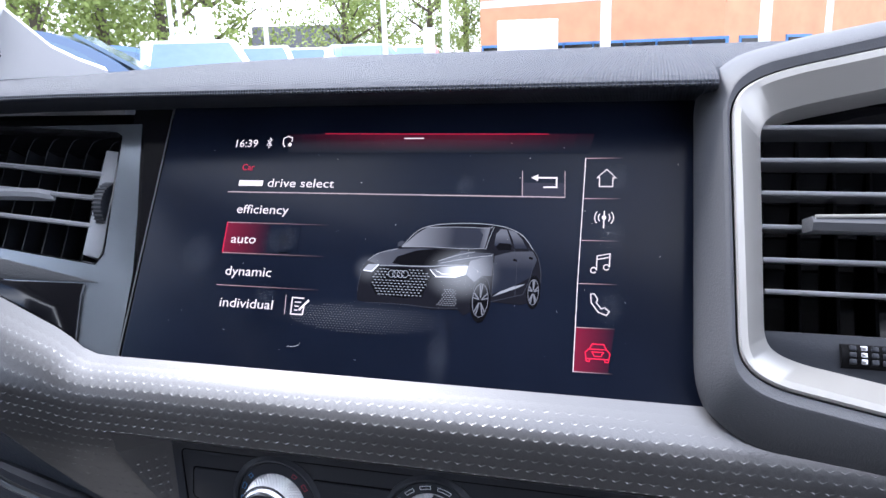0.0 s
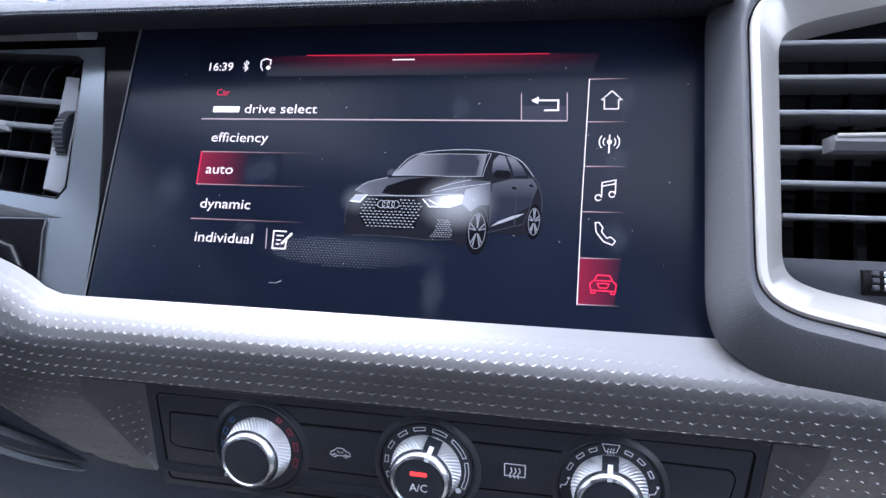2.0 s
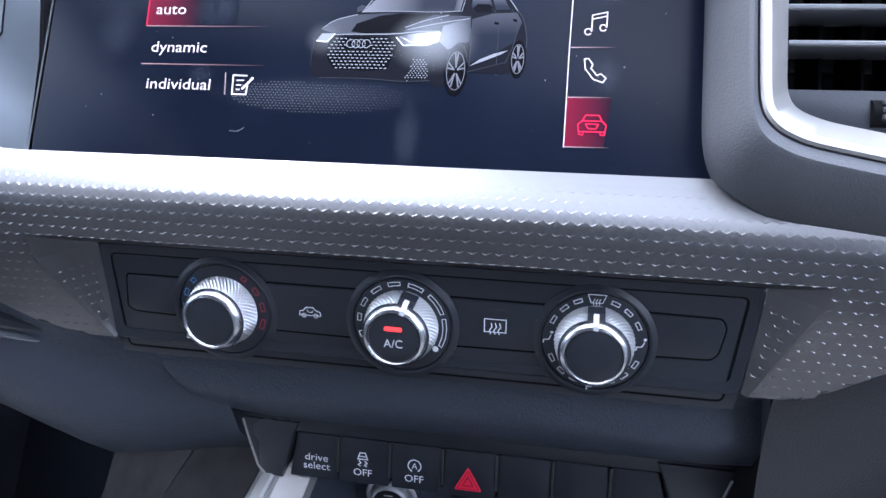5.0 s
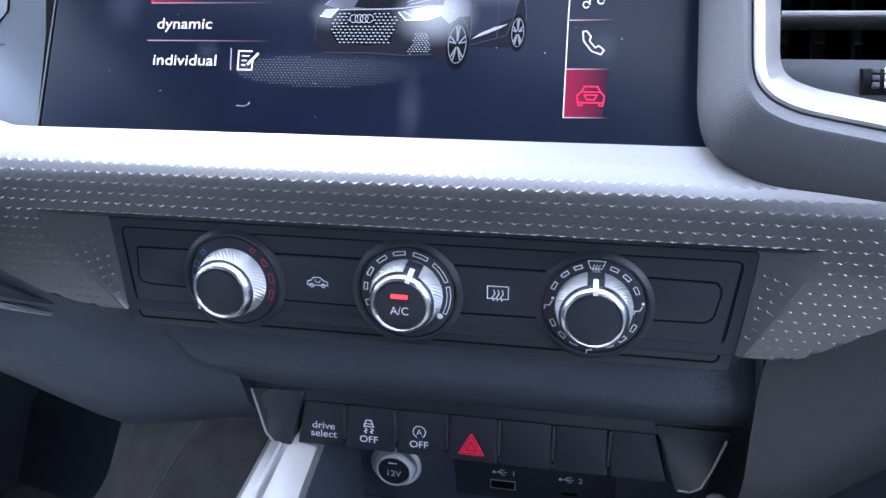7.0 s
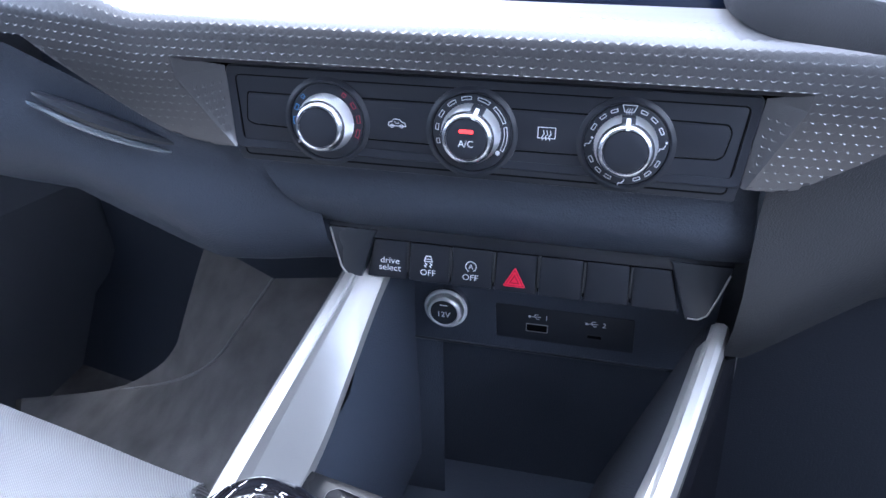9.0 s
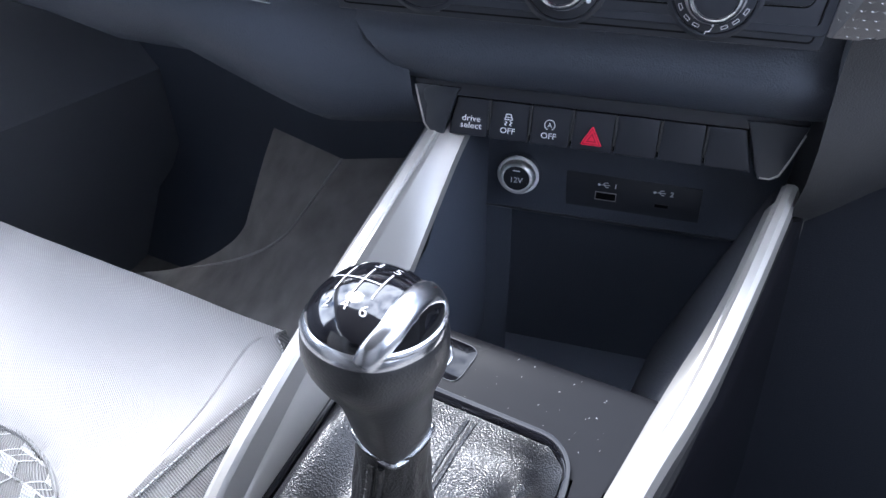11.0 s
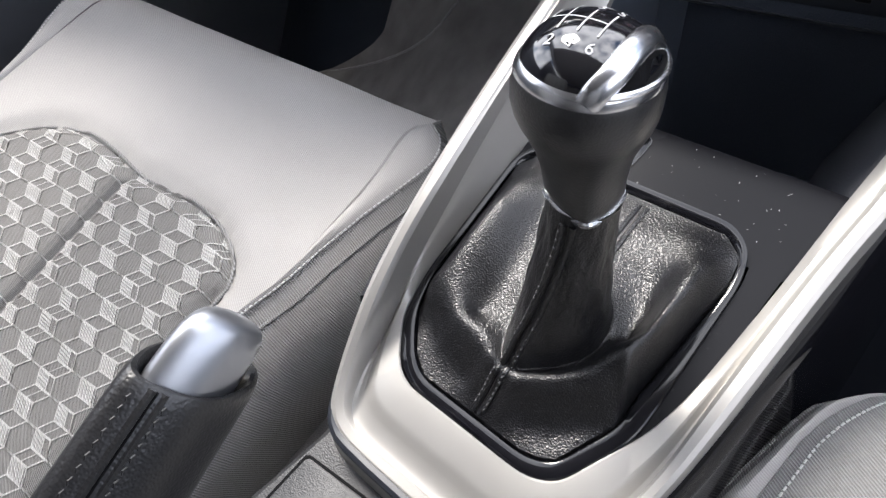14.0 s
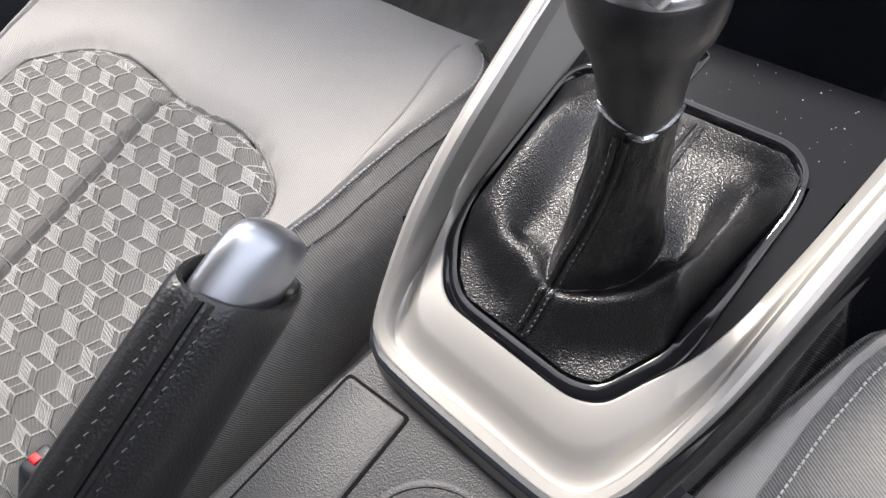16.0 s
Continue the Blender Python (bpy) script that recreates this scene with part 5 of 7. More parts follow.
def usb(u, v, w, h, label):
    p = part("usb_port", rim(FP, [(rounded([(u - w, v - h), (u + w, v - h), (u + w, v + h), (u - w, v + h)], 0.4, 3), 0.7), (rounded([(u - w, v - h), (u + w, v - h), (u + w, v + h), (u - w, v + h)], 0.4, 3), 1.1), (rounded([(u - w + 0.5, v - h + 0.5), (u + w - 0.5, v - h + 0.5), (u + w - 0.5, v + h - 0.5), (u - w + 0.5, v + h - 0.5)], 0.4, 3), 1.1)]), SILVER if w > 5 else GRAIN, ports, label)
    part("slot", slab(FP, [(u - w + 0.4, v - h + 0.4), (u + w - 0.4, v - h + 0.4), (u + w - 0.4, v + h - 0.4), (u - w + 0.4, v + h - 0.4)], 0.5, 0.85, 0.05), BLACK_VOID, p)


usb(-20.6, -5.0, 7.0, 3.0, "metal framed USB port")
usb(15.8, -6.4, 4.8, 1.6, "small USB port")
for u, v, t in ((-20, 3.2, "1"), (16, 3.0, "2")):
    mark(join(ribbon(FP, [(u - 5.4, v), (u + 1.6, v + 0.3)], 0.5, 0.8), ribbon(FP, [(u - 3.2, v + 0.1), (u - 1.8, v + 1.8), (u + 0.2, v + 1.9)], 0.5, 0.8), ribbon(FP, [(u - 2.4, v + 0.1), (u - 1.0, v - 1.5), (u + 0.6, v - 1.4)], 0.5, 0.8), lathe(FP, u - 5.6, v, [(1.0, 0.75), (0.2, 0.8)], 10)), WHITE_PRINT, ports, "usb_symbol")
    mark(lettering(t, 5.0, lambda x, y: on(FP, u + 5.2 + x, v - 1.6 + y, 0.8), "CENTER", 0.02), WHITE_PRINT, ports, "lettering")

# ---- centre console ----
console = thing("centre_console", con(-0.1, 0.05, -0.1), "centre console with satin silver rails round the gear lever", "centre console")
CREST = [(-0.035, 0.002), (-0.01, 0.004), (0.01, 0.012), (0.03, 0.024), (0.06, 0.034), (0.1, 0.040), (0.15, 0.044), (0.2, 0.047), (0.27, 0.049), (0.31, 0.049)]
FRAME_O = [(-0.040, 0.152), (-0.0365, 0.136), (-0.0435, 0.065), (-0.046, 0.052), (-0.063, 0.025), (-0.071, 0.0195), (-0.081, 0.017), (-0.150, 0.024), (-0.164, 0.033), (-0.176, 0.052), (-0.1785, 0.076), (-0.172, 0.152), (-0.162, 0.163), (-0.052, 0.161)]
OUT_LOW = [(-0.184, 0.015), (-0.181, 0.002), (-0.176, -0.006), (-0.164, -0.012), (-0.066, -0.021), (-0.054, -0.019), (-0.046, -0.013), (-0.037, 0.002)]


def refine(rows, n):
    cols = [smooth_line(c, n) for c in zip(*rows)]
    return [list(r) for r in zip(*cols)]


# rail stations: outer edge, inner edge, crest height, inner height, depth of the groove
STATIONS = [(-0.187, 0.312, -0.1655, 0.312, 0.049, 0.047, 0), (-0.187, 0.28, -0.166, 0.28, 0.049, 0.0435, 0), (-0.187, 0.25, -0.167, 0.25, 0.048, 0.0277, 0), (-0.188, 0.2, -0.168, 0.2, 0.047, 0.001, 0), (-0.189, 0.15, -0.172, 0.152, 0.044, 0.001, 0.15), (-0.189, 0.1, -0.1755, 0.105, 0.040, 0.001, 0.5),
            (-0.1885, 0.07, -0.1785, 0.076, 0.036, 0.0015, 0.8), (-0.188, 0.045, -0.176, 0.052, 0.029, 0.002, 1), (-0.186, 0.025, -0.170, 0.042, 0.019, 0.002, 1), (-0.1835, 0.010, -0.164, 0.033, 0.011, 0.002, 1), (-0.179, -0.002, -0.158, 0.0275, 0.0065, 0.002, 1), (-0.171, -0.009, -0.150, 0.024, 0.005, 0.002, 1),
            (-0.155, -0.0125, -0.138, 0.0228, 0.0045, 0.002, 1), (-0.11, -0.017, -0.11, 0.020, 0.0045, 0.002, 1), (-0.075, -0.0205, -0.085, 0.0174, 0.0045, 0.002, 1), (-0.060, -0.0205, -0.077, 0.0180, 0.0045, 0.002, 1), (-0.050, -0.0165, -0.069, 0.0205, 0.0048, 0.002, 1), (-0.043, -0.0085, -0.063, 0.025, 0.0055, 0.002, 1),
            (-0.0365, 0.004, -0.055, 0.038, 0.0075, 0.002, 0.9), (-0.031, 0.02, -0.0465, 0.051, 0.0105, 0.001, 0.8), (-0.024, 0.042, -0.0405, 0.062, 0.014, 0.001, 0.7), (-0.018, 0.072, -0.034, 0.08, 0.017, 0.001, 0.6), (-0.013, 0.1, -0.029, 0.102, 0.018, 0.001, 0.5), (-0.004, 0.15, -0.0195, 0.15, 0.019, 0.001, 0.4),
            (0.006, 0.19, -0.011, 0.2, 0.02, 0.001, 0.4), (0.0135, 0.25, 0.001, 0.252, 0.021, 0.001, 0.3), (0.019, 0.318, 0.008, 0.318, 0.022, 0.002, 0.3)]
ring_rows = []
for ol_, os_, il_, is_, hc, hi, g in STATIONS:
    wid = math.hypot(il_ - ol_, is_ - os_)
    fc = min(0.0055 / wid, 0.42)
    row = []
    for f, kind, dh in ((-0.0042 / wid, 0, -0.030), (-0.0040 / wid, 0, -0.005), (-0.0026 / wid, 0, -0.0012), (0.0, 0, 0.0), (fc * 0.8, 0, -0.0004), (fc, 0, -0.0016), (fc + 0.0012 / wid, 0, -0.0014 - 0.0028 * g), (fc + 0.0022 / wid, 1, -0.0050), (fc + (1 - fc) * 0.16, 1, -0.0056), (fc + (1 - fc) * 0.28, 1, -0.0050), (fc + (1 - fc) * 0.38, 1, -0.0028), (fc + (1 - fc) * 0.46, 1, -0.0004), (fc + (1 - fc) * 0.54, 1, 0.0008), (0.97, 1, 0.0012), (1.0, 1, 0.0004), (1.0, 1, -0.008)):
        drop = 0.002 + 0.003 * g
        straight = (hc - drop) + (hi - hc + drop) * min(max((f - fc) / (1 - fc), 0), 1)
        if kind == 0:
            h = hc + dh
        elif f >= 0.999:
            h = hi + dh
        else:
            h = straight * (1 - g) + g * ((hi + dh) if hc < 0.03 else (straight * 0.5 + (hi + dh) * 0.5))
        row.append(con(ol_ + (il_ - ol_) * f, os_ + (is_ - os_) * f, h))
    ring_rows.append(row)
part("rail", grid(refine(ring_rows, 2)), SILVER, console, "satin silver rail running round the gear lever", sharp=22)
# black surrounds of the rails
part("outer_left", grid([[con(-0.190, s, lerp_table(CREST, s) - 0.003), con(-0.1935, s, lerp_table(CREST, s) - 0.006), con(-0.196, s, lerp_table(CREST, s) - 0.05), con(-0.205, s, -0.25), con(-0.21, s, -0.40)] for s in (0.32, 0.25, 0.2, 0.15, 0.1, 0.06, 0.04)]), SATIN, console)
part("outer_right", grid([[con(lerp_table([(-0.01, -0.039), (0.042, -0.024), (0.131, -0.007), (0.19, 0.006), (0.32, 0.019)], s) + dl, s, h) for dl, h in ((0.0005, 0.006), (0.006, 0.008), (0.0095, 0.004), (0.010, -0.004), (0.013, -0.05), (0.02, -0.2), (0.02, -0.4))] for s in (0.32, 0.26, 0.2, 0.15, 0.1, 0.06, 0.02, -0.01, -0.04)]), PIANO, console, "gloss black edge beside the rail")
ring_edge = [con(a, b - 0.002, (0.004 if b < 0.01 else 0.01) - 0.002) for a, b in [(-0.187, 0.03)] + OUT_LOW]
part("ring_edge", tube(smooth_line(ring_edge, 2), 0.0032, 8), SATIN, console, "black lip round the silver ring")
# flat black deck ahead of the lever, with its front wall down into the pocket
deck = [[con(lerp_table([(0, -0.172), (1, -0.012)], i / 16), s, h) for i in range(17)] for s, h in ((0.146, -0.0006), (0.16, 0.0), (0.18, 0.0), (0.192, 0.0), (0.196, -0.001), (0.1975, -0.004), (0.199, -0.03), (0.205, -0.12))]
part("deck", grid(deck), DECK, console, "satin black deck with dust specks")
# side strip of deck along the right
part("deck_side", grid([[con(l, s, 0.0) for l in (lerp_table([(0.02, -0.062), (0.05, -0.046), (0.065, -0.0435), (0.136, -0.0365), (0.16, -0.038)], s), lerp_table([(-0.01, -0.055), (0.04, -0.040), (0.1, -0.029), (0.16, -0.0195)], s))] for s in (0.02, 0.05, 0.07, 0.1, 0.136, 0.16)]), DECK, console)


def deck_frame(l, s, h=0.0):
    v = (FWD + UP * 0.42).normalized()
    m = Matrix((LAT, v, LAT.cross(v))).transposed().to_4x4()
    m.translation = con(l, s, h)
    return m


FD = deck_frame(-0.132, 0.180)
plate = rounded([(-22, 9), (-17, 13), (19, 11), (23, 8), (20, -9), (17, -12.5), (-16, -11), (-20, -8)], 2.5, 4)
st = part("start_button_plate", slab(FD, plate, -1, 0.6, 0.4), PIANO, console, "dark plate with a chrome start button")
part("plate_edge", ribbon(FD, plate, 0.35, 0.75, True), HOODM, st)
part("start_ring", lathe(FD, 2, -1, [(9.4, 0), (9.4, 2.0), (8.8, 2.6), (8.0, 2.2)], 40, cap=False), CHROME, st)
part("start_cap", lathe(FD, 2, -1, [(8.0, 1.6), (7.6, 2.3), (0.4, 2.5)], 40), SATIN, st)
random.seed(4)
sv, sf = [], []
for _ in range(36):
    l, s = random.uniform(-0.11, -0.03), random.uniform(0.155, 0.193)
    r, k = random.uniform(0.00012, 0.00035), len(sv)
    sv += [con(l - r, s, 0.0004), con(l, s - r, 0.0004), con(l + r, s, 0.0004), con(l, s + r, 0.0004)]
    sf.append((k, k + 1, k + 2, k + 3))
part("dust", (sv, sf), GREY_THREAD, console, "pale dust specks", smooth=False, kind="stuff")
# storage pocket
part("pocket_back", grid([[Vector((x, y, z)) for x in (-0.14, -0.07, 0.0, 0.08)] for y, z in ((0.352, 0.72), (0.362, 0.716), (0.385, 0.66), (0.39, 0.56))]), SOFT, console, "dark storage pocket")
part("pocket_floor", grid([[Vector((x, y, z)) for x in (-0.16, -0.07, 0.0, 0.045)] for y, z in ((0.40, 0.575), (0.3, 0.57), (0.18, 0.56))]), SOFT, console)
part("pocket_side_left", grid([[con(-0.170, s, h) for h in (0.045 if s > 0.26 else 0.0, -0.05, -0.16)] for s in (0.34, 0.28, 0.24, 0.19)]), SOFT, console)
part("pocket_step", grid([[Vector((x, y, z)) for y, z in ((0.352, 0.72), (0.356, 0.66), (0.357, 0.56))] for x in (-0.118, -0.112, -0.088, -0.083)]), SOFT, console)
part("pocket_side_right", grid([[con(lerp_table([(0.15, -0.0190), (0.2, -0.0105), (0.252, 0.0015), (0.318, 0.0085), (0.34, 0.0105)], s) - d, s, h) for d, h in ((-0.001, 0.002), (0.002, -0.003), (0.006, -0.014), (0.017, -0.045), (0.031, -0.085), (0.050, -0.14))] for s in (0.335, 0.3, 0.27, 0.24, 0.21, 0.185)]), POCKET, console, "grained pocket side")
# carpeted tunnel flank in the passenger footwell, and dark panels ahead of the feet
flank_top = [con(-0.205, s, -0.10) for s in (0.42, 0.32, 0.22, 0.12, 0.02, -0.06)]
crease = [car(-0.360, 0.414, 0.669), car(-0.370, 0.376, 0.640), car(-0.390, 0.352, 0.603), car(-0.470, 0.370, 0.545), car(-0.560, 0.383, 0.497), car(-0.72, 0.37, 0.44)]
outer = [car(-0.500, 0.482, 0.644), car(-0.480, 0.428, 0.612), car(-0.470, 0.387, 0.572), car(-0.520, 0.383, 0.527), car(-0.590, 0.391, 0.480), car(-0.75, 0.38, 0.42)]
part("tunnel_carpet", grid(refine([[a, a.lerp(b, 0.5), a.lerp(b, 0.93), b, b.lerp(c, 0.08), b.lerp(c, 0.55), c, c + LAT * -0.02 - UP * 0.04] for a, b, c in zip(flank_top, crease, outer)], 2)), CARPET, console, "grey carpet on the tunnel flank")
part("carpet_edge", tube(smooth_line(crease[:5], 2), 0.0016, 6), FABRIC_SHADED, console, "pale bound edge of the carpet")
# the driver's panel is blackened to stand for the footwell's shade
for name, l0, l1, s in (("toe_panel", -0.86, -0.20, 0.60), ("toe_panel", 0.03, 0.64, 0.33)):
    part(name, grid([[car(l, s + d, z) for l in (l0, (l0 + l1) / 2, l1)] for d, z in ((0.02, 0.84), (0.0, 0.66), (0.02, 0.45), (-0.06, 0.30))]), SOFT if l0 < -0.5 else FOOT_SHADE, shell, "dark panel ahead of the footwell")
# rear tray
def tray(l, s, h=0.0):
    return LAT * l + FWD * s + UP * (0.6125 + 0.25 * (s + 0.01) + h)


TRAY_EDGE = [(-0.4, -0.265), (-0.1087, -0.2046), (-0.0609, -0.1964), (-0.0378, -0.1925), (-0.0086, -0.184), (0.02, -0.180)]
tp = [[tray(l if l > -0.17 else lerp_table(TRAY_EDGE, s) + l + 0.205, s, h) for l, h in ((-0.212, -0.2), (-0.2085, -0.02), (-0.207, -0.005), (-0.203, -0.0008), (-0.197, 0.0), (-0.15, 0.0), (-0.1, 0.0), (-0.04, 0.0), (-0.012, -0.004), (-0.006, -0.2))] for s in (0.02, -0.01, -0.05, -0.1, -0.2, -0.4)]
part("tray", grid(tp), GRAIN, console, "grained black rear console")
vt = (FWD + UP * 0.25).normalized()
FT = Matrix((LAT, vt, LAT.cross(vt))).transposed().to_4x4()
FT.translation = tray(-0.17, -0.08)
lid = rounded([(-12.7, 58.7), (26.1, 57.9), (15.8, -110), (-34, -110)], 3, 4)
part("lid_joint", slab(FT, rounded([(-14.3, 60.3), (27.7, 59.5), (17.4, -111.6), (-35.6, -111.6)], 3, 4), -2, 0.25, 0.1), BLACK_VOID, console)
part("lid", slab(FT, lid, -2, 0.9, 0.7), GRAIN, console, "flat grained lid")
part("cup_holder", lathe(FT, 75, 8, [(40, 0.0), (38.5, 0.8), (36.5, 0.6), (35, -2), (34, -60)], 48), GRAIN, console, "round cup holder")

# ---- gear lever ----
gear = thing("gear_lever", Vector((-0.083, 0.098, 0.66)), "black leather gear lever with a chrome-ringed knob", "gear lever")
KC = Vector((-0.0830, 0.0965, 0))
TURN_K = radians(-68)
LEAN = Vector((0.003, 0.006, 0))


def knob_ring(z, r, sq, n=48, tip=0.0, sx=1.0):
    """A rounded-square ring whose corner looks at the cabin; tip lowers that corner."""
    out = []
    for k in range(n):
        a = 2 * math.pi * k / n
        q = (abs(math.cos(a)) ** sq + abs(math.sin(a)) ** sq) ** (-1 / sq)
        x, y = math.cos(a) * q * r, math.sin(a) * q * r * sx
        t = tip * max(0.0, math.cos(a)) ** 1.5
        out.append(KC + LEAN * min(max((0.80 - z) / 0.05, 0.0), 1.0) + Vector((x * math.cos(TURN_K) - y * math.sin(TURN_K), x * math.sin(TURN_K) + y * math.cos(TURN_K), z - t)))
    return out


LEATH = [(0.7530, 0.0160, 1.38, 0.0035), (0.7545, 0.0164, 1.38, 0.0035), (0.760, 0.0168, 1.4, 0.003), (0.768, 0.0178, 1.45, 0.002), (0.776, 0.0196, 1.5, 0.001), (0.783, 0.0224, 1.6, 0.0), (0.789, 0.0250, 1.68, 0.0), (0.795, 0.0268, 1.74, 0.0), (0.801, 0.0276, 1.78, 0.0), (0.807, 0.0276, 1.8, 0.0), (0.8108, 0.0270, 1.8, 0.0), (0.8122, 0.0262, 1.8, 0.0)]
part("grip", loft([knob_ring(z, r, q, tip=t) for z, r, q, t in LEATH]), SMOOTH_LEATHER, gear, "smooth black leather grip")
part("lower_collar", loft([knob_ring(z, r, 1.36, tip=t) for z, r, t in ((0.7506, 0.0160, 0.0036), (0.7506, 0.0172, 0.0036), (0.7524, 0.0175, 0.0036), (0.7534, 0.0166, 0.0034))]), CHROME, gear, "thin chrome collar")
part("chrome_band", loft([knob_ring(z, r, 1.8) for z, r in ((0.8112, 0.0256), (0.8116, 0.0268), (0.8136, 0.0268), (0.8156, 0.0260), (0.8168, 0.0247), (0.8164, 0.0236))]), CHROME, gear, "satin chrome band")


def dome_z(q):
    return 0.8160 + 0.0150 * max(0.0, 1 - q ** 2.3) ** 0.66 if q < 1 else 0.8160


part("knob_cap", loft([knob_ring(dome_z(q), 0.0248 * q, 1.8 + 0.2 * (1 - q)) for q in (1.0, 0.985, 0.96, 0.92, 0.86, 0.78, 0.68, 0.56, 0.42, 0.28, 0.14, 0.02)]), KNOB_CAP, gear, "gloss black cap with a shift pattern")


def on_dome(x, y, up=0.0004):
    """A point on the cap, from metres to the right and ahead of its middle."""
    q = min(math.hypot(x, y) / 0.0246, 0.999)
    return KC + LAT * x + FWD * y + UP * (dome_z(q) + up)


def dome_stroke(a, b, w=0.0006):
    a, b = [(p[0] * 1.25 - 0.002, p[1] * 1.2 - 0.0035) for p in (a, b)]
    d = Vector((b[0] - a[0], b[1] - a[1])).normalized() * w / 2
    return grid([[on_dome(a[0] + (b[0] - a[0]) * t - d.y * k, a[1] + (b[1] - a[1]) * t + d.x * k) for t in (i / 10 for i in range(11))] for k in (-1, 1)])


cap_marks = [dome_stroke((x, -0.0045), (x, 0.0075)) for x in (-0.006, 0.0, 0.006)] + [dome_stroke((-0.0105, 0.0015), (0.006, 0.0015)), dome_stroke((-0.0105, 0.0015), (-0.0105, 0.0075))]
part("shift_pattern", join(*cap_marks), KNOB_PRINT, gear, "white shift pattern", smooth=False)
for t, x, y in (("R", -0.0105, 0.0088), ("1", -0.006, 0.0088), ("3", 0.0, 0.0088), ("5", 0.006, 0.0088), ("2", -0.006, -0.0100), ("4", 0.0, -0.0100), ("6", 0.006, -0.0100)):
    part("numeral", lettering(t, 0.0056, lambda a, b, x=x, y=y: on_dome(x * 1.25 - 0.002 + a * 1.15, y * 1.2 - 0.0035 + b), "CENTER", 0.0), KNOB_PRINT, gear, smooth=False)


def knob_at(ang, q, up):
    a = TURN_K + radians(ang)
    return KC + Vector((math.cos(a) * 0.0258 * q, math.sin(a) * 0.0258 * q, dome_z(min(q, 0.999)) + up))


def swept(path, centre, wide, thick):
    """A flattened bar along a path, its broad side facing away from a centre."""
    rings = []
    for i, p in enumerate(path):
        t = (path[min(i + 1, len(path) - 1)] - path[max(i - 1, 0)]).normalized()
        n = (p - centre)
        n = (n - t * n.dot(t)).normalized()
        c = t.cross(n)
        rings.append([p + c * (wide[i] * math.cos(g)) + n * (thick[i] * math.sin(g)) for g in (2 * math.pi * k / 20 for k in range(20))])
    return loft(rings)


arch = smooth_line([knob_at(-8, 1.0, -0.0022), knob_at(-2, 0.97, 0.0002), knob_at(12, 0.86, 0.0002), knob_at(32, 0.70, -0.0004), knob_at(55, 0.64, -0.0006), knob_at(80, 0.70, -0.0006), knob_at(100, 0.88, -0.0008), knob_at(108, 1.0, -0.0022)], 3)
arc_n = len(arch) - 1
part("chrome_arch", swept(arch, KC + UP * 0.806, [0.0042 + 0.0008 * math.sin(math.pi * i / arc_n) ** 0.6 for i in range(arc_n + 1)], [0.0020 + 0.0009 * math.sin(math.pi * i / arc_n) for i in range(arc_n + 1)]), CHROME, gear, "chrome arch over one side of the knob")
part("arch_recess", loft([[knob_at(a, q, 0.0005) for a in (4, 14, 24, 36, 50, 64, 78, 90)] + [knob_at(a, q * 0.82, 0.0005) for a in (84, 66, 50, 34, 18)] for q in (1.0, 0.98)]), BLACK_VOID, gear, "dark opening under the arch", smooth=False)
part("recess_lip", tube([knob_at(a, 1.0, 0.0006) for a in range(0, 104, 6)], 0.0013, 8), CHROME, gear, "chrome lower edge of the opening")

# leather boot
EDGE = [(-0.0425, 0.147), (-0.0415, 0.131), (-0.0545, 0.072), (-0.0555, 0.056), (-0.0715, 0.0305), (-0.0785, 0.0275), (-0.088, 0.0262), (-0.148, 0.0325), (-0.158, 0.040), (-0.170, 0.058), (-0.1735, 0.0745), (-0.168, 0.148), (-0.160, 0.157), (-0.053, 0.155)]
kc_l, kc_s = KC.dot(LAT), KC.dot(FWD)
NB = 208
# folds of the boot: lines over the console plane with their height, in millimetres
FOLDS = {"left_ridge": [(-168.5, 67.2, 13), (-142.7, 54.9, 18), (-117, 45.5, 19)],
         "seam_foot": [(-110, 43.5, 17), (-112.8, 36, 7)],
         "right_ridge": [(-103, 44, 17.5), (-93, 45.8, 19), (-79, 52.3, 19.5), (-67, 57.5, 19.5), (-58, 64, 19.5), (-57, 72, 18)],
         "front_hollow": [(-95, 36, 5), (-80, 42, 4.5), (-66, 50, 4.5)],
         "left_hollow": [(-128, 40.5, 6), (-148, 46, 5), (-160, 56, 5)],
         "right_shoulder": [(-57, 72, 18), (-52.5, 92, 19), (-50, 112, 19.5), (-51, 126, 17), (-60, 142, 9)],
         "right_valley": [(-67, 84, 12.5), (-66, 98, 11.5), (-70, 116, 9), (-84, 132, 8)],
         "left_shoulder": [(-166, 72, 15), (-161.5, 90, 20), (-159, 112, 20), (-156, 130, 15), (-148, 144, 9)],
         "left_valley": [(-138, 66, 11), (-134, 80, 11), (-138, 98, 12), (-140, 118, 12)]}
# foot of the leather tube round the lever: angle, radius and height, in degrees and millimetres
FOOT = [(-180, 20, 14), (-152, 22, 13), (-130, 26, 14), (-108, 34, 17), (-92, 27, 14.5), (-79, 23, 13.5), (-45, 21.5, 13.5), (-8, 23.5, 14), (19, 24.5, 14.5), (53, 25, 13), (90, 24, 12), (130, 24, 13), (157, 21, 15), (180, 20, 14)]


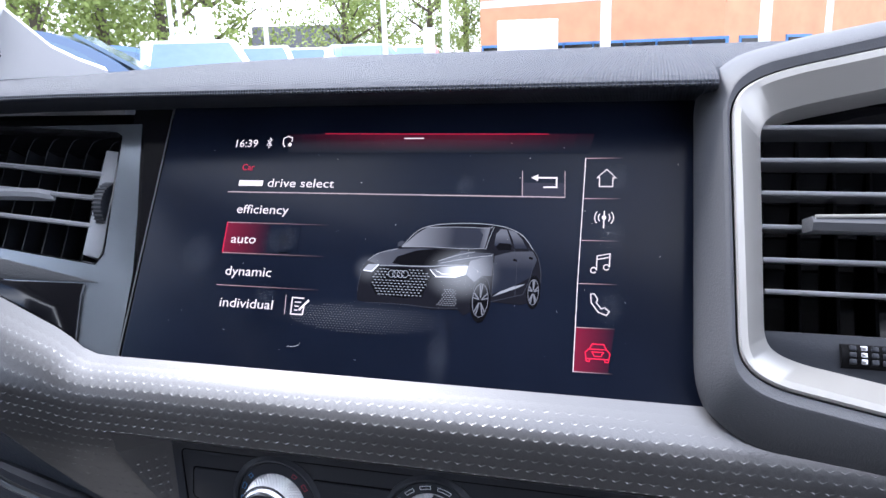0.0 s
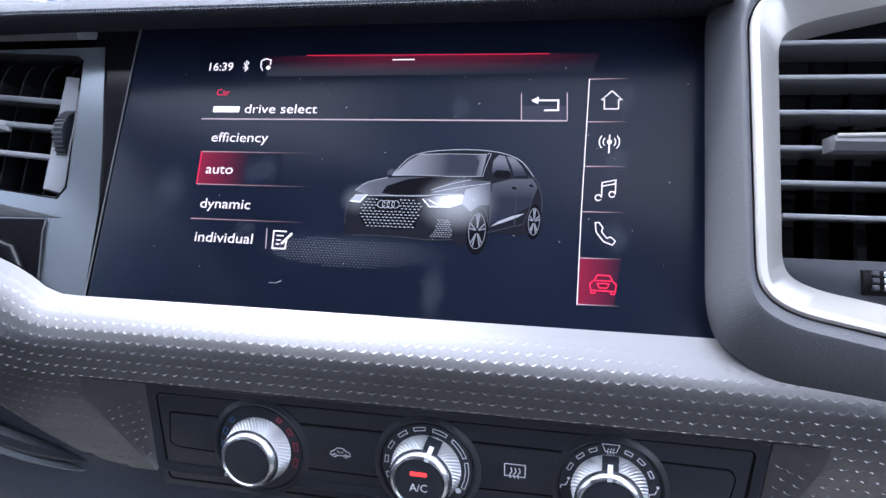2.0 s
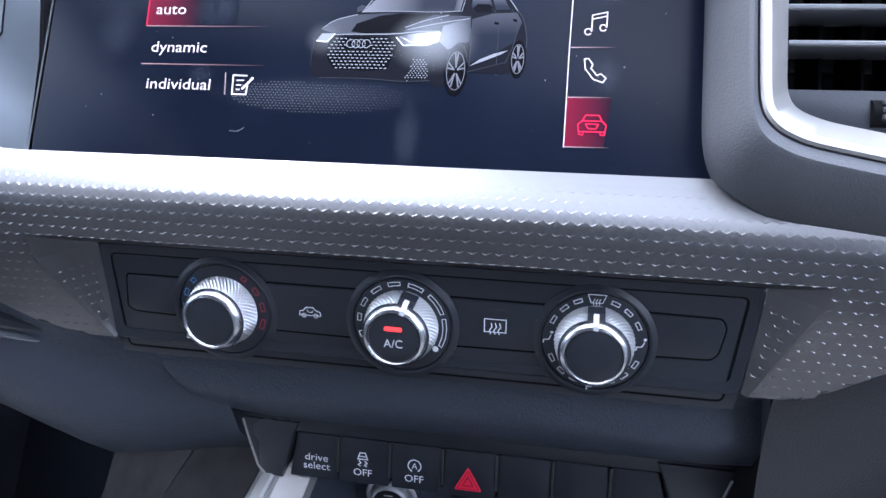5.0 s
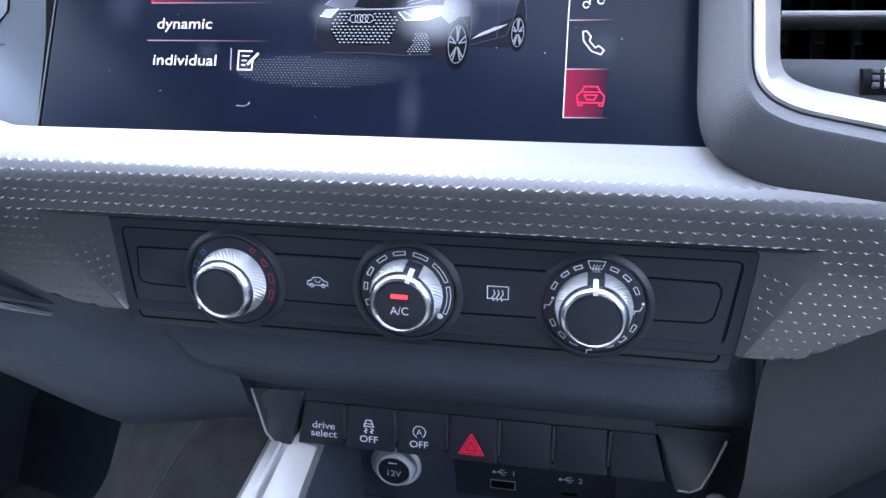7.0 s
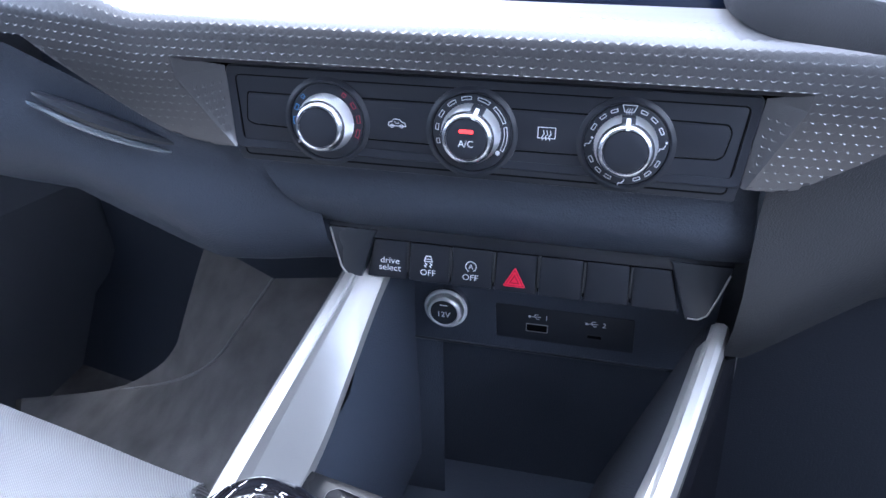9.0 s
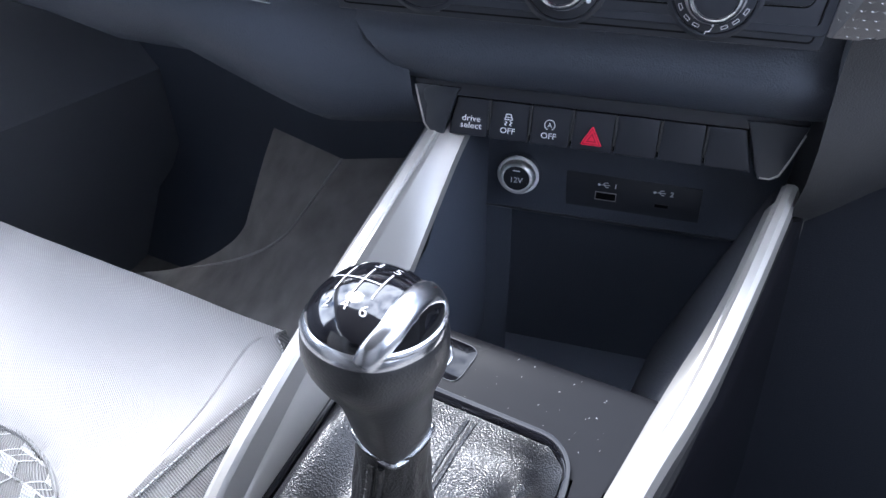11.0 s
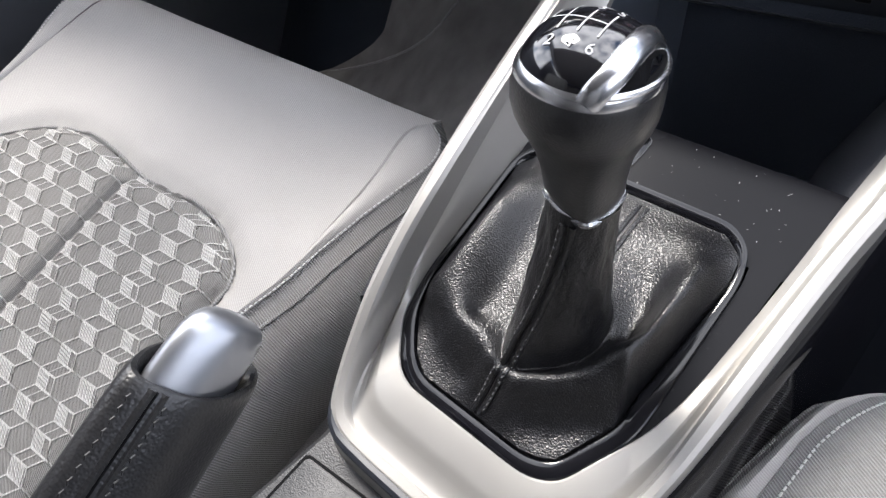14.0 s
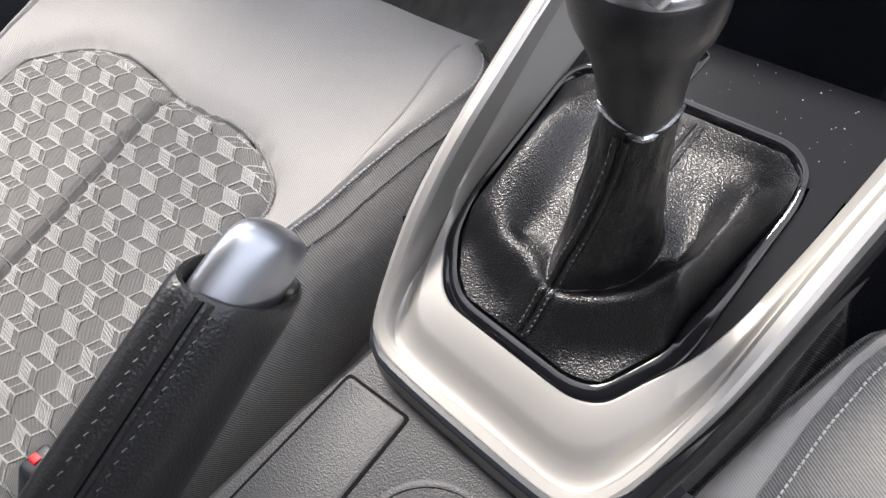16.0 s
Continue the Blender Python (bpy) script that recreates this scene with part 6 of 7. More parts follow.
def edge_at(ang):
    """Where a ray from the lever meets the boot's edge, in console coordinates."""
    dx, dy = math.cos(ang), math.sin(ang)
    best = 0.05
    for (a, b), (c, d) in zip(EDGE, EDGE[1:] + EDGE[:1]):
        ex, ey = c - a, d - b
        den = dx * ey - dy * ex
        if abs(den) < 1e-9:
            continue
        t = ((a - kc_l) * ey - (b - kc_s) * ex) / den
        u = ((a - kc_l) * dy - (b - kc_s) * dx) / den
        if t > 0 and -1e-6 <= u <= 1 + 1e-6:
            best = t
    return best


def foot_at(ang):
    """Radius and height over the console plane at which the lever's tube meets the boot."""
    d = (math.degrees(ang) + 180) % 360 - 180
    mix = [0.0, 0.0]
    for k, w in ((-10, 0.15), (-4, 0.22), (0, 0.26), (4, 0.22), (10, 0.15)):
        e = (d + k + 180) % 360 - 180
        for i in (0, 1):
            mix[i] += w * lerp_table([(f[0], f[1 + i]) for f in FOOT], e) / 1000
    return mix


def spread(points, soft):
    """A smooth height field through scattered points."""
    xy, hh = np.array([p[:2] for p in points]), np.array([p[2] for p in points])
    kernel = lambda d2: np.sqrt(d2 + soft * soft)
    k = kernel(((xy[:, None] - xy[None]) ** 2).sum(2))
    w = np.linalg.solve(np.block([[k, np.ones((len(xy), 1))], [np.ones((1, len(xy))), np.zeros((1, 1))]]), np.append(hh, 0.0))
    return lambda l, s: float(kernel(((xy - (l, s)) ** 2).sum(1)) @ w[:-1] + w[-1])


fold_pts = []
for line in FOLDS.values():
    for p, q in zip(line, line[1:]):
        n = max(1, round(math.hypot(q[0] - p[0], q[1] - p[1]) / 3.5))
        fold_pts += [tuple((p[i] + (q[i] - p[i]) * k / n) / 1000 for i in range(3)) for k in range(n)]
    fold_pts.append(tuple(v / 1000 for v in line[-1]))
fold_pts = list(dict.fromkeys(fold_pts))
for p, q in zip(EDGE, EDGE[1:] + EDGE[:1]):
    n = max(1, round(math.hypot(q[0] - p[0], q[1] - p[1]) / 0.006))
    fold_pts += [(p[0] + (q[0] - p[0]) * k / n, p[1] + (q[1] - p[1]) * k / n, 0.0012) for k in range(n)]
for k in range(40):
    rf, hf_ = foot_at(2 * math.pi * k / 40)
    fold_pts.append((kc_l + rf * math.cos(2 * math.pi * k / 40), kc_s + rf * math.sin(2 * math.pi * k / 40), hf_))
boot_h = spread(fold_pts, 0.0022)

brows = []
NT = 84
for i in range(NT + 1):
    t = i / NT
    row = []
    for k in range(NB):
        ang = 2 * math.pi * k / NB
        R = edge_at(ang)
        rf, hf_ = foot_at(ang)
        z_f = 0.63 + 0.42 * (kc_s + rf * math.sin(ang)) + hf_
        if t < 0.45:
            q = t / 0.45
            rad = 0.0156 + (rf - 0.0156) * (0.42 * q + 0.58 * q ** 2.6)
            z = 0.7505 + (z_f - 0.7505) * q
            l, s = kc_l + rad * math.cos(ang) + LEAN.dot(LAT) * (1 - q), kc_s + rad * math.sin(ang) + LEAN.dot(FWD) * (1 - q)
            tuck = math.exp(-((t - 0.07) / 0.03) ** 2) * (0.5 + 0.5 * math.sin(5 * ang)) * 0.0009
            wrinkle = smoothstep(q / 0.15) * smoothstep((1 - q) / 0.2) * (0.0011 * noise.noise(Vector((3 * math.cos(ang), 3 * math.sin(ang), z * 60))) + 0.0006 * noise.noise(Vector((7 * math.cos(ang), 7 * math.sin(ang), z * 150))))
            push = wrinkle - tuck
            l, s = l + push * math.cos(ang), s + push * math.sin(ang)
        else:
            q = (t - 0.45) / 0.55
            rad = rf + (R - rf) * q
            l, s = kc_l + rad * math.cos(ang), kc_s + rad * math.sin(ang)
            z = 0.63 + 0.42 * s + boot_h(l, s)
            z += smoothstep(q / 0.2) * smoothstep((1 - q) / 0.2) * (0.0006 * noise.noise(Vector((l * 45, s * 45, 1.7))) + 0.0002 * noise.noise(Vector((l * 160, s * 160, 4.0))))
        row.append(LAT * l + FWD * s + UP * z)
    brows.append(row)
for _ in range(2):
    brows = [brows[0]] + [[brows[i][k] * 0.5 + (brows[i - 1][k] + brows[i + 1][k] + brows[i][k - 1] + brows[i][(k + 1) % NB]) * 0.125 for k in range(NB)] for i in range(1, NT)] + [brows[NT]]
brows.append([LAT * (kc_l + edge_at(2 * math.pi * k / NB) * 1.01 * math.cos(2 * math.pi * k / NB)) + FWD * (kc_s + edge_at(2 * math.pi * k / NB) * 1.01 * math.sin(2 * math.pi * k / NB)) + UP * (0.63 + 0.42 * (kc_s + edge_at(2 * math.pi * k / NB) * math.sin(2 * math.pi * k / NB)) - 0.004) for k in range(NB)])
part("boot", grid(brows, True), LEATHER, gear, "creased black leather boot")
# stitched seam down the front of the boot
def boot_at(t, off, deg):
    """A point on the boot beside a seam at an angle round the lever: t down it, off metres to the side."""
    i = min(int(t * NT), NT - 1)
    kf = (math.radians(deg) % (2 * math.pi)) / (2 * math.pi) * NB
    k = int(kf)
    c = brows[i][k % NB].lerp(brows[i + 1][k % NB], t * NT - i)
    c = c.lerp(brows[i][(k + 1) % NB].lerp(brows[i + 1][(k + 1) % NB], t * NT - i), kf - k)
    e = brows[i][(k + 3) % NB].lerp(brows[i + 1][(k + 3) % NB], t * NT - i)
    return c + (e - c).normalized() * off


lane = [0.02 + 0.94 * i / 120 for i in range(121)]
for low_deg, high_deg in ((-107, -84), (86, 86)):
    turn_at = lambda t: high_deg + (low_deg - high_deg) * smoothstep(t / 0.45)
    for off in (-0.0021, 0.0021):
        part("seam", tube([boot_at(t, off, turn_at(t)) - UP * 0.0006 for t in lane], 0.0017, 8), LEATHER, gear, "raised seam")
    for off in (-0.0030, 0.0030):
        line, last = [boot_at(t, off, turn_at(t)) + Vector((0.0, -0.0009, 0.0009)) for t in lane], None
        for i in range(3, 117):
            if last is None or (line[i] - last).length > 0.0031:
                last = line[i]
                d = (line[i + 1] - line[i - 1]).normalized() * 0.00105
                part("stitch", tube([last - d - Vector((0, -0.0005, 0.0005)), last, last + d - Vector((0, -0.0005, 0.0005))], 0.00048, 6), THREAD, gear)
# gloss black frame round the boot
def between(k):
    return rounded([(a + (c - a) * k, b + (d - b) * k) for (a, b), (c, d) in zip(FRAME_O, EDGE)], 0.008, 5)


bf = [[con(a, b, h) for a, b in between(k)] for k, h in ((0.0, -0.002), (0.0, 0.0018), (0.08, 0.0027), (0.45, 0.0030), (0.75, 0.0022), (0.95, -0.0005), (1.03, -0.004))]
part("boot_frame", grid(bf, True), PIANO, gear, "gloss black frame")

# ---- handbrake ----
brake = thing("handbrake", LAT * -0.165 + FWD * -0.2 + UP * 0.62, "black leather handbrake lever with a chrome button", "handbrake")
HB_TOP, HB_LOW = LAT * -0.166 + FWD * -0.068 + UP * 0.744 + (LAT * 0.004 + FWD * 0.192 + UP * 0.104).normalized() * 0.0035, LAT * -0.170 + FWD * -0.26 + UP * 0.640
axis = (HB_TOP - HB_LOW).normalized()
side = axis.cross(UP).normalized()
over = side.cross(axis)
HB_SEC = [(-7, 25), (-19, 8), (-17, -17), (-3, -33), (10, -27), (13, -4), (8, 9)]
hb_sec = [tuple(p) for p in smooth_line([Vector(q) for q in HB_SEC], 3, True)]


def hb_ring(d, k, tilt=0.0):
    """A section of the sleeve; tilt leans it so that its mouth opens towards the driver."""
    out = []
    for x, y in hb_sec:
        cx, cy = -3 + (x + 3) * k, -4 + (y + 4) * k
        out.append(HB_TOP - axis * (d + tilt * (0.62 * (x + 3) + 0.78 * (y + 4)) / 1000) + side * (cx / 1000) + over * (cy / 1000))
    return out


MOUTH = 0.46
part("sleeve", loft([hb_ring(0.018, 0.70, MOUTH), hb_ring(0.006, 0.76, MOUTH), hb_ring(0.0015, 0.80, MOUTH), hb_ring(0.0, 0.86, MOUTH), hb_ring(0.0006, 0.93, MOUTH), hb_ring(0.003, 0.975, MOUTH), hb_ring(0.008, 0.995, MOUTH * 0.9), hb_ring(0.03, 1.02, MOUTH * 0.5), hb_ring(0.07, 1.05), hb_ring(0.12, 1.08), hb_ring(0.215, 1.08)]), HB_LEATHER, brake, "black leather sleeve with an open mouth")
bsec = [(-5, 16), (-14, 4), (-12, -13), (-2, -23), (6, -18), (8, -3), (5, 5)]


def hb_btn(d, k, lean=0.0, tilt=MOUTH):
    out = []
    for p in smooth_line([Vector(q) for q in bsec], 2, True):
        cx, cy = -3 + (p.x + 3) * k, -4 + (p.y + 4) * k - lean
        out.append(HB_TOP + axis * (d - tilt * (0.62 * (p.x + 3) + 0.78 * (p.y + 4)) * k / 1000) + side * (cx / 1000) + over * (cy / 1000))
    return out


part("button", loft([hb_btn(-0.014, 1.06), hb_btn(0.0, 1.04), hb_btn(0.008, 1.02, 0.3, 0.3), hb_btn(0.0135, 0.98, 0.8, 0.2), hb_btn(0.0172, 0.91, 1.6, 0.15), hb_btn(0.0196, 0.80, 2.4, 0.1), hb_btn(0.0212, 0.64, 3.0, 0.1), hb_btn(0.0221, 0.42, 3.2, 0.1), hb_btn(0.0224, 0.1, 3.2, 0.1)]), BUTTON_METAL, brake, "satin chrome release button")


def hb_at(d, deg, out):
    """A point on the sleeve, d metres down from its mouth, at an angle round it."""
    a = radians(deg)
    ux, uy = math.cos(a), math.sin(a)
    rad = max(((x + 3) * ux + (y + 4) * uy for x, y in hb_sec if abs((x + 3) * uy - (y + 4) * ux) < 1.6), default=19) / 1000
    k = lerp_table([(0.0, 0.96), (0.003, 0.975), (0.008, 0.995), (0.03, 1.02), (0.07, 1.05), (0.12, 1.08)], d)
    tl = lerp_table([(0.003, MOUTH), (0.008, MOUTH * 0.9), (0.03, MOUTH * 0.5), (0.07, 0.0)], d)
    x, y = ux * rad, uy * rad
    return HB_TOP - axis * (d + tl * (0.62 * x + 0.78 * y)) + side * (x * k - 0.003 + ux * out) + over * (y * k - 0.004 + uy * out)


HB_LANE = [0.002 + 0.2 * i / 50 for i in range(51)]
part("seam", tube([hb_at(d, 72, -0.0002) for d in HB_LANE], 0.0006, 6), BLACK_VOID, brake)
for deg in (66, 78):
    part("seam_fold", tube([hb_at(d, deg, -0.0014) for d in HB_LANE], 0.0019, 8), HB_LEATHER, brake, "raised sewn edge")
for deg in (58, 87):
    for i in range(40):
        a, b = hb_at(0.006 + i * 0.0050, deg, 0.0003), hb_at(0.006 + i * 0.0050 + 0.0032, deg, 0.0003)
        part("stitch", tube([a - over * 0.0006, a.lerp(b, 0.5) + over * 0.0003, b - over * 0.0006], 0.00038, 6), BRAKE_THREAD, brake)

# ---- seats ----
SEAM = [(-0.5, -0.296), (-0.1, -0.292), (0.0, -0.2845), (0.0256, -0.279), (0.0496, -0.2723), (0.0769, -0.2679), (0.1127, -0.2600), (0.138, -0.2519), (0.1544, -0.2459), (0.1675, -0.2425), (0.1767, -0.2448), (0.188, -0.2511), (0.1946, -0.2593), (0.1985, -0.268)]
FOLD = [(-0.5, -0.3005), (-0.1, -0.2965), (0.0, -0.288), (0.03, -0.2825), (0.0484, -0.2782), (0.0734, -0.2755), (0.106, -0.2745), (0.128, -0.2735), (0.1493, -0.2745), (0.1688, -0.2762), (0.1844, -0.2772), (0.191, -0.2758), (0.1985, -0.2695)]
INS = [(-0.304, -0.4), (-0.303, 0.028), (-0.312, 0.046), (-0.328, 0.058), (-0.345, 0.066), (-0.375, 0.0725), (-0.405, 0.071), (-0.44, 0.070), (-0.47, 0.076), (-0.5, 0.079), (-0.525, 0.077), (-0.546, 0.071), (-0.566, 0.058), (-0.596, 0.026), (-0.60, -0.4)]
INS = [tuple(p) for p in smooth_line(INS, 1)]


def edge_dist(poly, x, y):
    best = 1.0
    for (a, b), (d, e) in zip(poly, poly[1:] + poly[:1]):
        ex, ey = d - a, e - b
        t = min(max(((x - a) * ex + (y - b) * ey) / (ex * ex + ey * ey), 0), 1)
        best = min(best, math.hypot(x - a - t * ex, y - b - t * ey))
    return best


def cut(poly):
    """A pattern piece, cut off at the insert's outline."""
    out = []
    for p, q in zip(poly, poly[1:] + poly[:1]):
        a, b = inside(INS, *p), inside(INS, *q)
        if a:
            out.append(p)
        if a != b:
            lo, hi = (p, q) if a else (q, p)
            for _ in range(12):
                mid = ((lo[0] + hi[0]) / 2, (lo[1] + hi[1]) / 2)
                lo, hi = (mid, hi) if inside(INS, *mid) else (lo, mid)
            out.append(lo)
    return out


def seat_h(l, s, under=0.0):
    """Height of the cushion over its plane; under lowers what lies below the insert."""
    d = edge_dist(INS, l, s)
    ins = inside(INS, l, s)
    h = -under * (1.0 if ins else 0.0) * smoothstep(d / 0.003) + -0.0055 * math.exp(-(d / 0.0075) ** 2)
    if ins:
        h += 0.0035 * smoothstep(d / 0.018) - 0.003
        h -= 0.0055 * math.exp(-((l + 0.440) / 0.0042) ** 2) * smoothstep((0.066 - s) / 0.01)
    h += 0.010 * math.exp(-((abs(l + 0.45) - 0.16) / 0.05) ** 2) * smoothstep((0.14 - s) / 0.2)
    h += 0.0012 * noise.noise(Vector((l * 14, s * 14, 0.3)))
    roll = max(0.0, s - 0.165) / 0.045
    return h - 0.016 * roll ** 2.2


DRIVER_FOLD = [(-0.5, -0.249), (0.038, -0.251), (0.078, -0.255), (0.112, -0.261), (0.129, -0.267), (0.160, -0.282), (0.199, -0.312)]
DRIVER_EDGE = [(-0.5, -0.214), (0.024, -0.229), (0.069, -0.241), (0.100, -0.251), (0.137, -0.263), (0.161, -0.281), (0.199, -0.311)]


def seat(name, flip, shift, label):
    fold_line, seam_line = (DRIVER_FOLD, DRIVER_EDGE) if flip else (FOLD, SEAM)
    top_cloth = DRIVER_SHADED if flip else FABRIC

    def put(l, s, h):
        round_end = 0.030 * (max(0.0, s - 0.115) / 0.06) ** 2 if flip else 0.0
        return cushion(-0.245 - l if flip else l, s + shift, h - 0.29 * shift * 0.6 - round_end)
    t = thing(name, put(-0.45, 0.0, -0.28), label, "car seat", group="front seats")
    ss = [0.21 - 0.0065 * i for i in range(47)] + [-0.12 - 0.02 * i for i in range(14)]
    rows = []
    for s in ss:
        r = lerp_table(fold_line, min(s, 0.199))
        lft = -0.90 - r
        row = [put(r + (lft - r) * i / 110, s, seat_h(r + (lft - r) * i / 110, s, 0.0025)) for i in range(111)]
        rows.append(row)
    front = [[rows[0][i] + FWD * a + UP * b for i in range(111)] for a, b in ((0.004, -0.03), (0.002, -0.09), (-0.03, -0.2))]
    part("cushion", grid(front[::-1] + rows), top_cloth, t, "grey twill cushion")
    for sgn in (1, -1):
        flank_prof = [(0.0018, -0.0026), (0.0058, -0.0044), (0.0110, -0.0075), (0.0175, -0.0120), (0.0250, -0.0185), (0.0340, -0.030), (0.0400, -0.048), (0.042, -0.09), (0.038, -0.26)]
        roll_prof = [(0.0, 0.0), (0.05, -0.0012), (0.18, 0.0018), (0.38, 0.0036), (0.6, 0.0038), (0.8, 0.0022), (0.93, 0.0), (1.0, -0.0012)]
        rr = []
        for s in ss:
            r, e = lerp_table(fold_line, min(s, 0.199)), lerp_table(seam_line, min(s, 0.199))
            h0 = seat_h(r, s)
            w = 1.0 if s < 0.15 else max(0.25, 1 - (s - 0.15) / 0.07)
            line = [(r + (e - r) * f, h0 + b * min(1.0, 0.3 + (e - r) / 0.014)) for f, b in roll_prof] + [(e + a * w * (0.3 if flip else 1.0), h0 + b) for a, b in flank_prof]
            rr.append([put(a if sgn > 0 else -0.90 - a, s, b) for a, b in line])
        closed_end = [[p - UP * 0.05 for p in rr[0]]] + rr
        part("bolster", grid([q[7:] for q in closed_end]), DRIVER_SHADED if flip else FABRIC_SHADED, t, "grey twill side bolster")
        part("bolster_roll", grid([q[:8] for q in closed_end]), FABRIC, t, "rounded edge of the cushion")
        pipe = smooth_line([q[6].lerp(q[7], 0.6) + UP * 0.0007 for q in rr[2:60]], 1)
        if flip:
            inner = [(lerp_table(fold_line, min(s, 0.199)) - 0.0065, s) for s in ss[2:60]]
            pipe = smooth_line([put(a if sgn > 0 else -0.90 - a, s, seat_h(a, s) + 0.0007) for a, s in inner], 1)
        for a, b in zip(pipe[:-1], pipe[1:]):
            if (b - a).length > 0.0012:
                b = a.lerp(b, 0.62)
                part("stitch", tube([a, a.lerp(b, 0.5) + UP * 0.0004, b], 0.0006, 5), GREY_THREAD, t)
        part("piping", tube([q[10] - UP * 0.0004 for q in rr[1:]], 0.0014, 6), FABRIC_SHADED, t)
    # woven insert pattern: strips of grey hexagons and pale rhombs, with grey rhombs in the notches
    U, W, EH, EP = Vector((0.0069, 0.0087)), Vector((0.0069, -0.0087)), Vector((0.0105, 0)), Vector((0.0160, 0))
    bm = bmesh.new()
    lift = bm.verts.layers.float.new("lift")
    fine = not flip
    for i in range(-10, 11):
        for j in range(-32, 33):
            o = Vector((-0.4252, 0.0038)) + (U + EH + EP) * i + (W - U) * j
            c0 = o + (U + EH + W) * 0.5
            if not inside(INS, *c0) and edge_dist(INS, *c0) > 0.03:
                continue
            odd = (i + (j // 2)) % 2
            hexagon = [o, o + U, o + U + EH, o + U + EH + W, o + EH + W, o + W]
            r0 = o + U + EH
            n0 = o + W + EH
            notch = [n0, n0 + U, n0 + U + EP, n0 + EP]
            shapes = [(hexagon, 0, 0.0006)]
            cut_at = EP * (0.62 if odd else 0.86)
            lines = [(hexagon[k], hexagon[(k + 1) % 6], 0.00055) for k in range(6)] + [(r0, r0 + EP, 0.0006), (r0 + EP, r0 + EP + W, 0.00055), (r0 + W, r0 + EP + W, 0.0006), (r0 + cut_at, r0 + cut_at + W, 0.0005)]
            shapes += [([r0, r0 + cut_at, r0 + cut_at + W, r0 + W], 2, 0.0007), ([r0 + cut_at, r0 + EP, r0 + EP + W, r0 + cut_at + W], 0, 0.0006), (notch, 0, 0.0006)]
            if odd:
                lines.append((n0 + EP * 0.5, n0 + EP * 0.5 + U, 0.0003))
            for g in (0.2, 0.4, 0.6, 0.8):
                lines.append((r0 + cut_at * g, r0 + cut_at * g + W, 0.00045))
            for p, q, wide in lines:
                d = (q - p).normalized() * wide
                shapes.append(([p + Vector((-d.y, d.x)), q + Vector((-d.y, d.x)), q - Vector((-d.y, d.x)), p - Vector((-d.y, d.x))], 1, 0.0013))
            near_edge = edge_dist(INS, *c0) < 0.04
            for poly, m, up in shapes:
                poly = [tuple(p) for p in poly]
                if near_edge:
                    poly = cut(poly)
                if len(poly) < 3:
                    continue
                f = bm.faces.new([bm.verts.new((x, y, 0)) for x, y in poly])
                f.material_index = m
                for v in f.verts:
                    v[lift] = up
    if fine:
        bmesh.ops.triangulate(bm, faces=[f for f in bm.faces if len(f.verts) != 4])
        bmesh.ops.subdivide_edges(bm, edges=bm.edges[:], cuts=2 if fine else 1, use_grid_fill=True)
    for v in bm.verts:
        x, y = v.co.x, v.co.y
        v.co = put(x, y, seat_h(x, y) + v[lift])
    part("insert_pattern", bm, [INSERT, INSERT_LIGHT, INSERT_PALE], t, "woven insert of grey hexagons and pale rhombs", smooth=False, kind="stuff")
    rim_line = [Vector((a, b, 0)) for a, b in INS]
    part("insert_seam", tube([put(p.x, p.y, seat_h(p.x, p.y) + 0.0010) for p in rim_line], 0.0013, 6), FABRIC_SHADED, t, "sewn edge of the insert")
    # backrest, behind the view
    part("backrest", soft_box((-0.66, -0.62, 0.02), (-0.24, -0.46, 0.62), 0.05, put), FABRIC_SHADED, t)
    return t


seat("car_seat", False, 0.0, "pale grey fabric car seat with a hexagon-patterned insert")
seat("car_seat", True, 0.0, "grey fabric car seat with stitched side bolster")
buckle = thing("seatbelt_buckle", Vector((-0.259, -0.094, 0.63)), "black seatbelt buckle with a red button", "seatbelt buckle")
bp = lambda x, y, z: Vector((-0.262, -0.096, 0.655)) + LAT * x + (FWD * 0.5 + UP * 0.87) * z + FWD * y
part("housing", soft_box((-0.005, -0.007, -0.05), (0.005, 0.007, 0.0), 0.002, bp), SATIN, buckle)
part("button", soft_box((-0.0035, -0.003, -0.002), (0.0015, 0.001, 0.0010), 0.0006, bp), RED_BUTTON, buckle, "red release button")

# ---- car park outside ----
ASPHALT = mat("asphalt", (0.16, 0.16, 0.165), 0.9, bump=0.6, scale=60, vary=0.2, big=0.6)
part("ground", grid([[Vector((x, y, 0)) for x in (-600, -60, -20, 0, 20, 60, 600)] for y in (-400, -60, 0, 30, 80, 900)]), ASPHALT, None, "grey asphalt car park", kind="structure")


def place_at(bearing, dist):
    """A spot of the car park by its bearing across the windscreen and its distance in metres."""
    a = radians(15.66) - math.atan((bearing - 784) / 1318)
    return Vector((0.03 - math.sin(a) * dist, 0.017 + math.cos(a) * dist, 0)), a


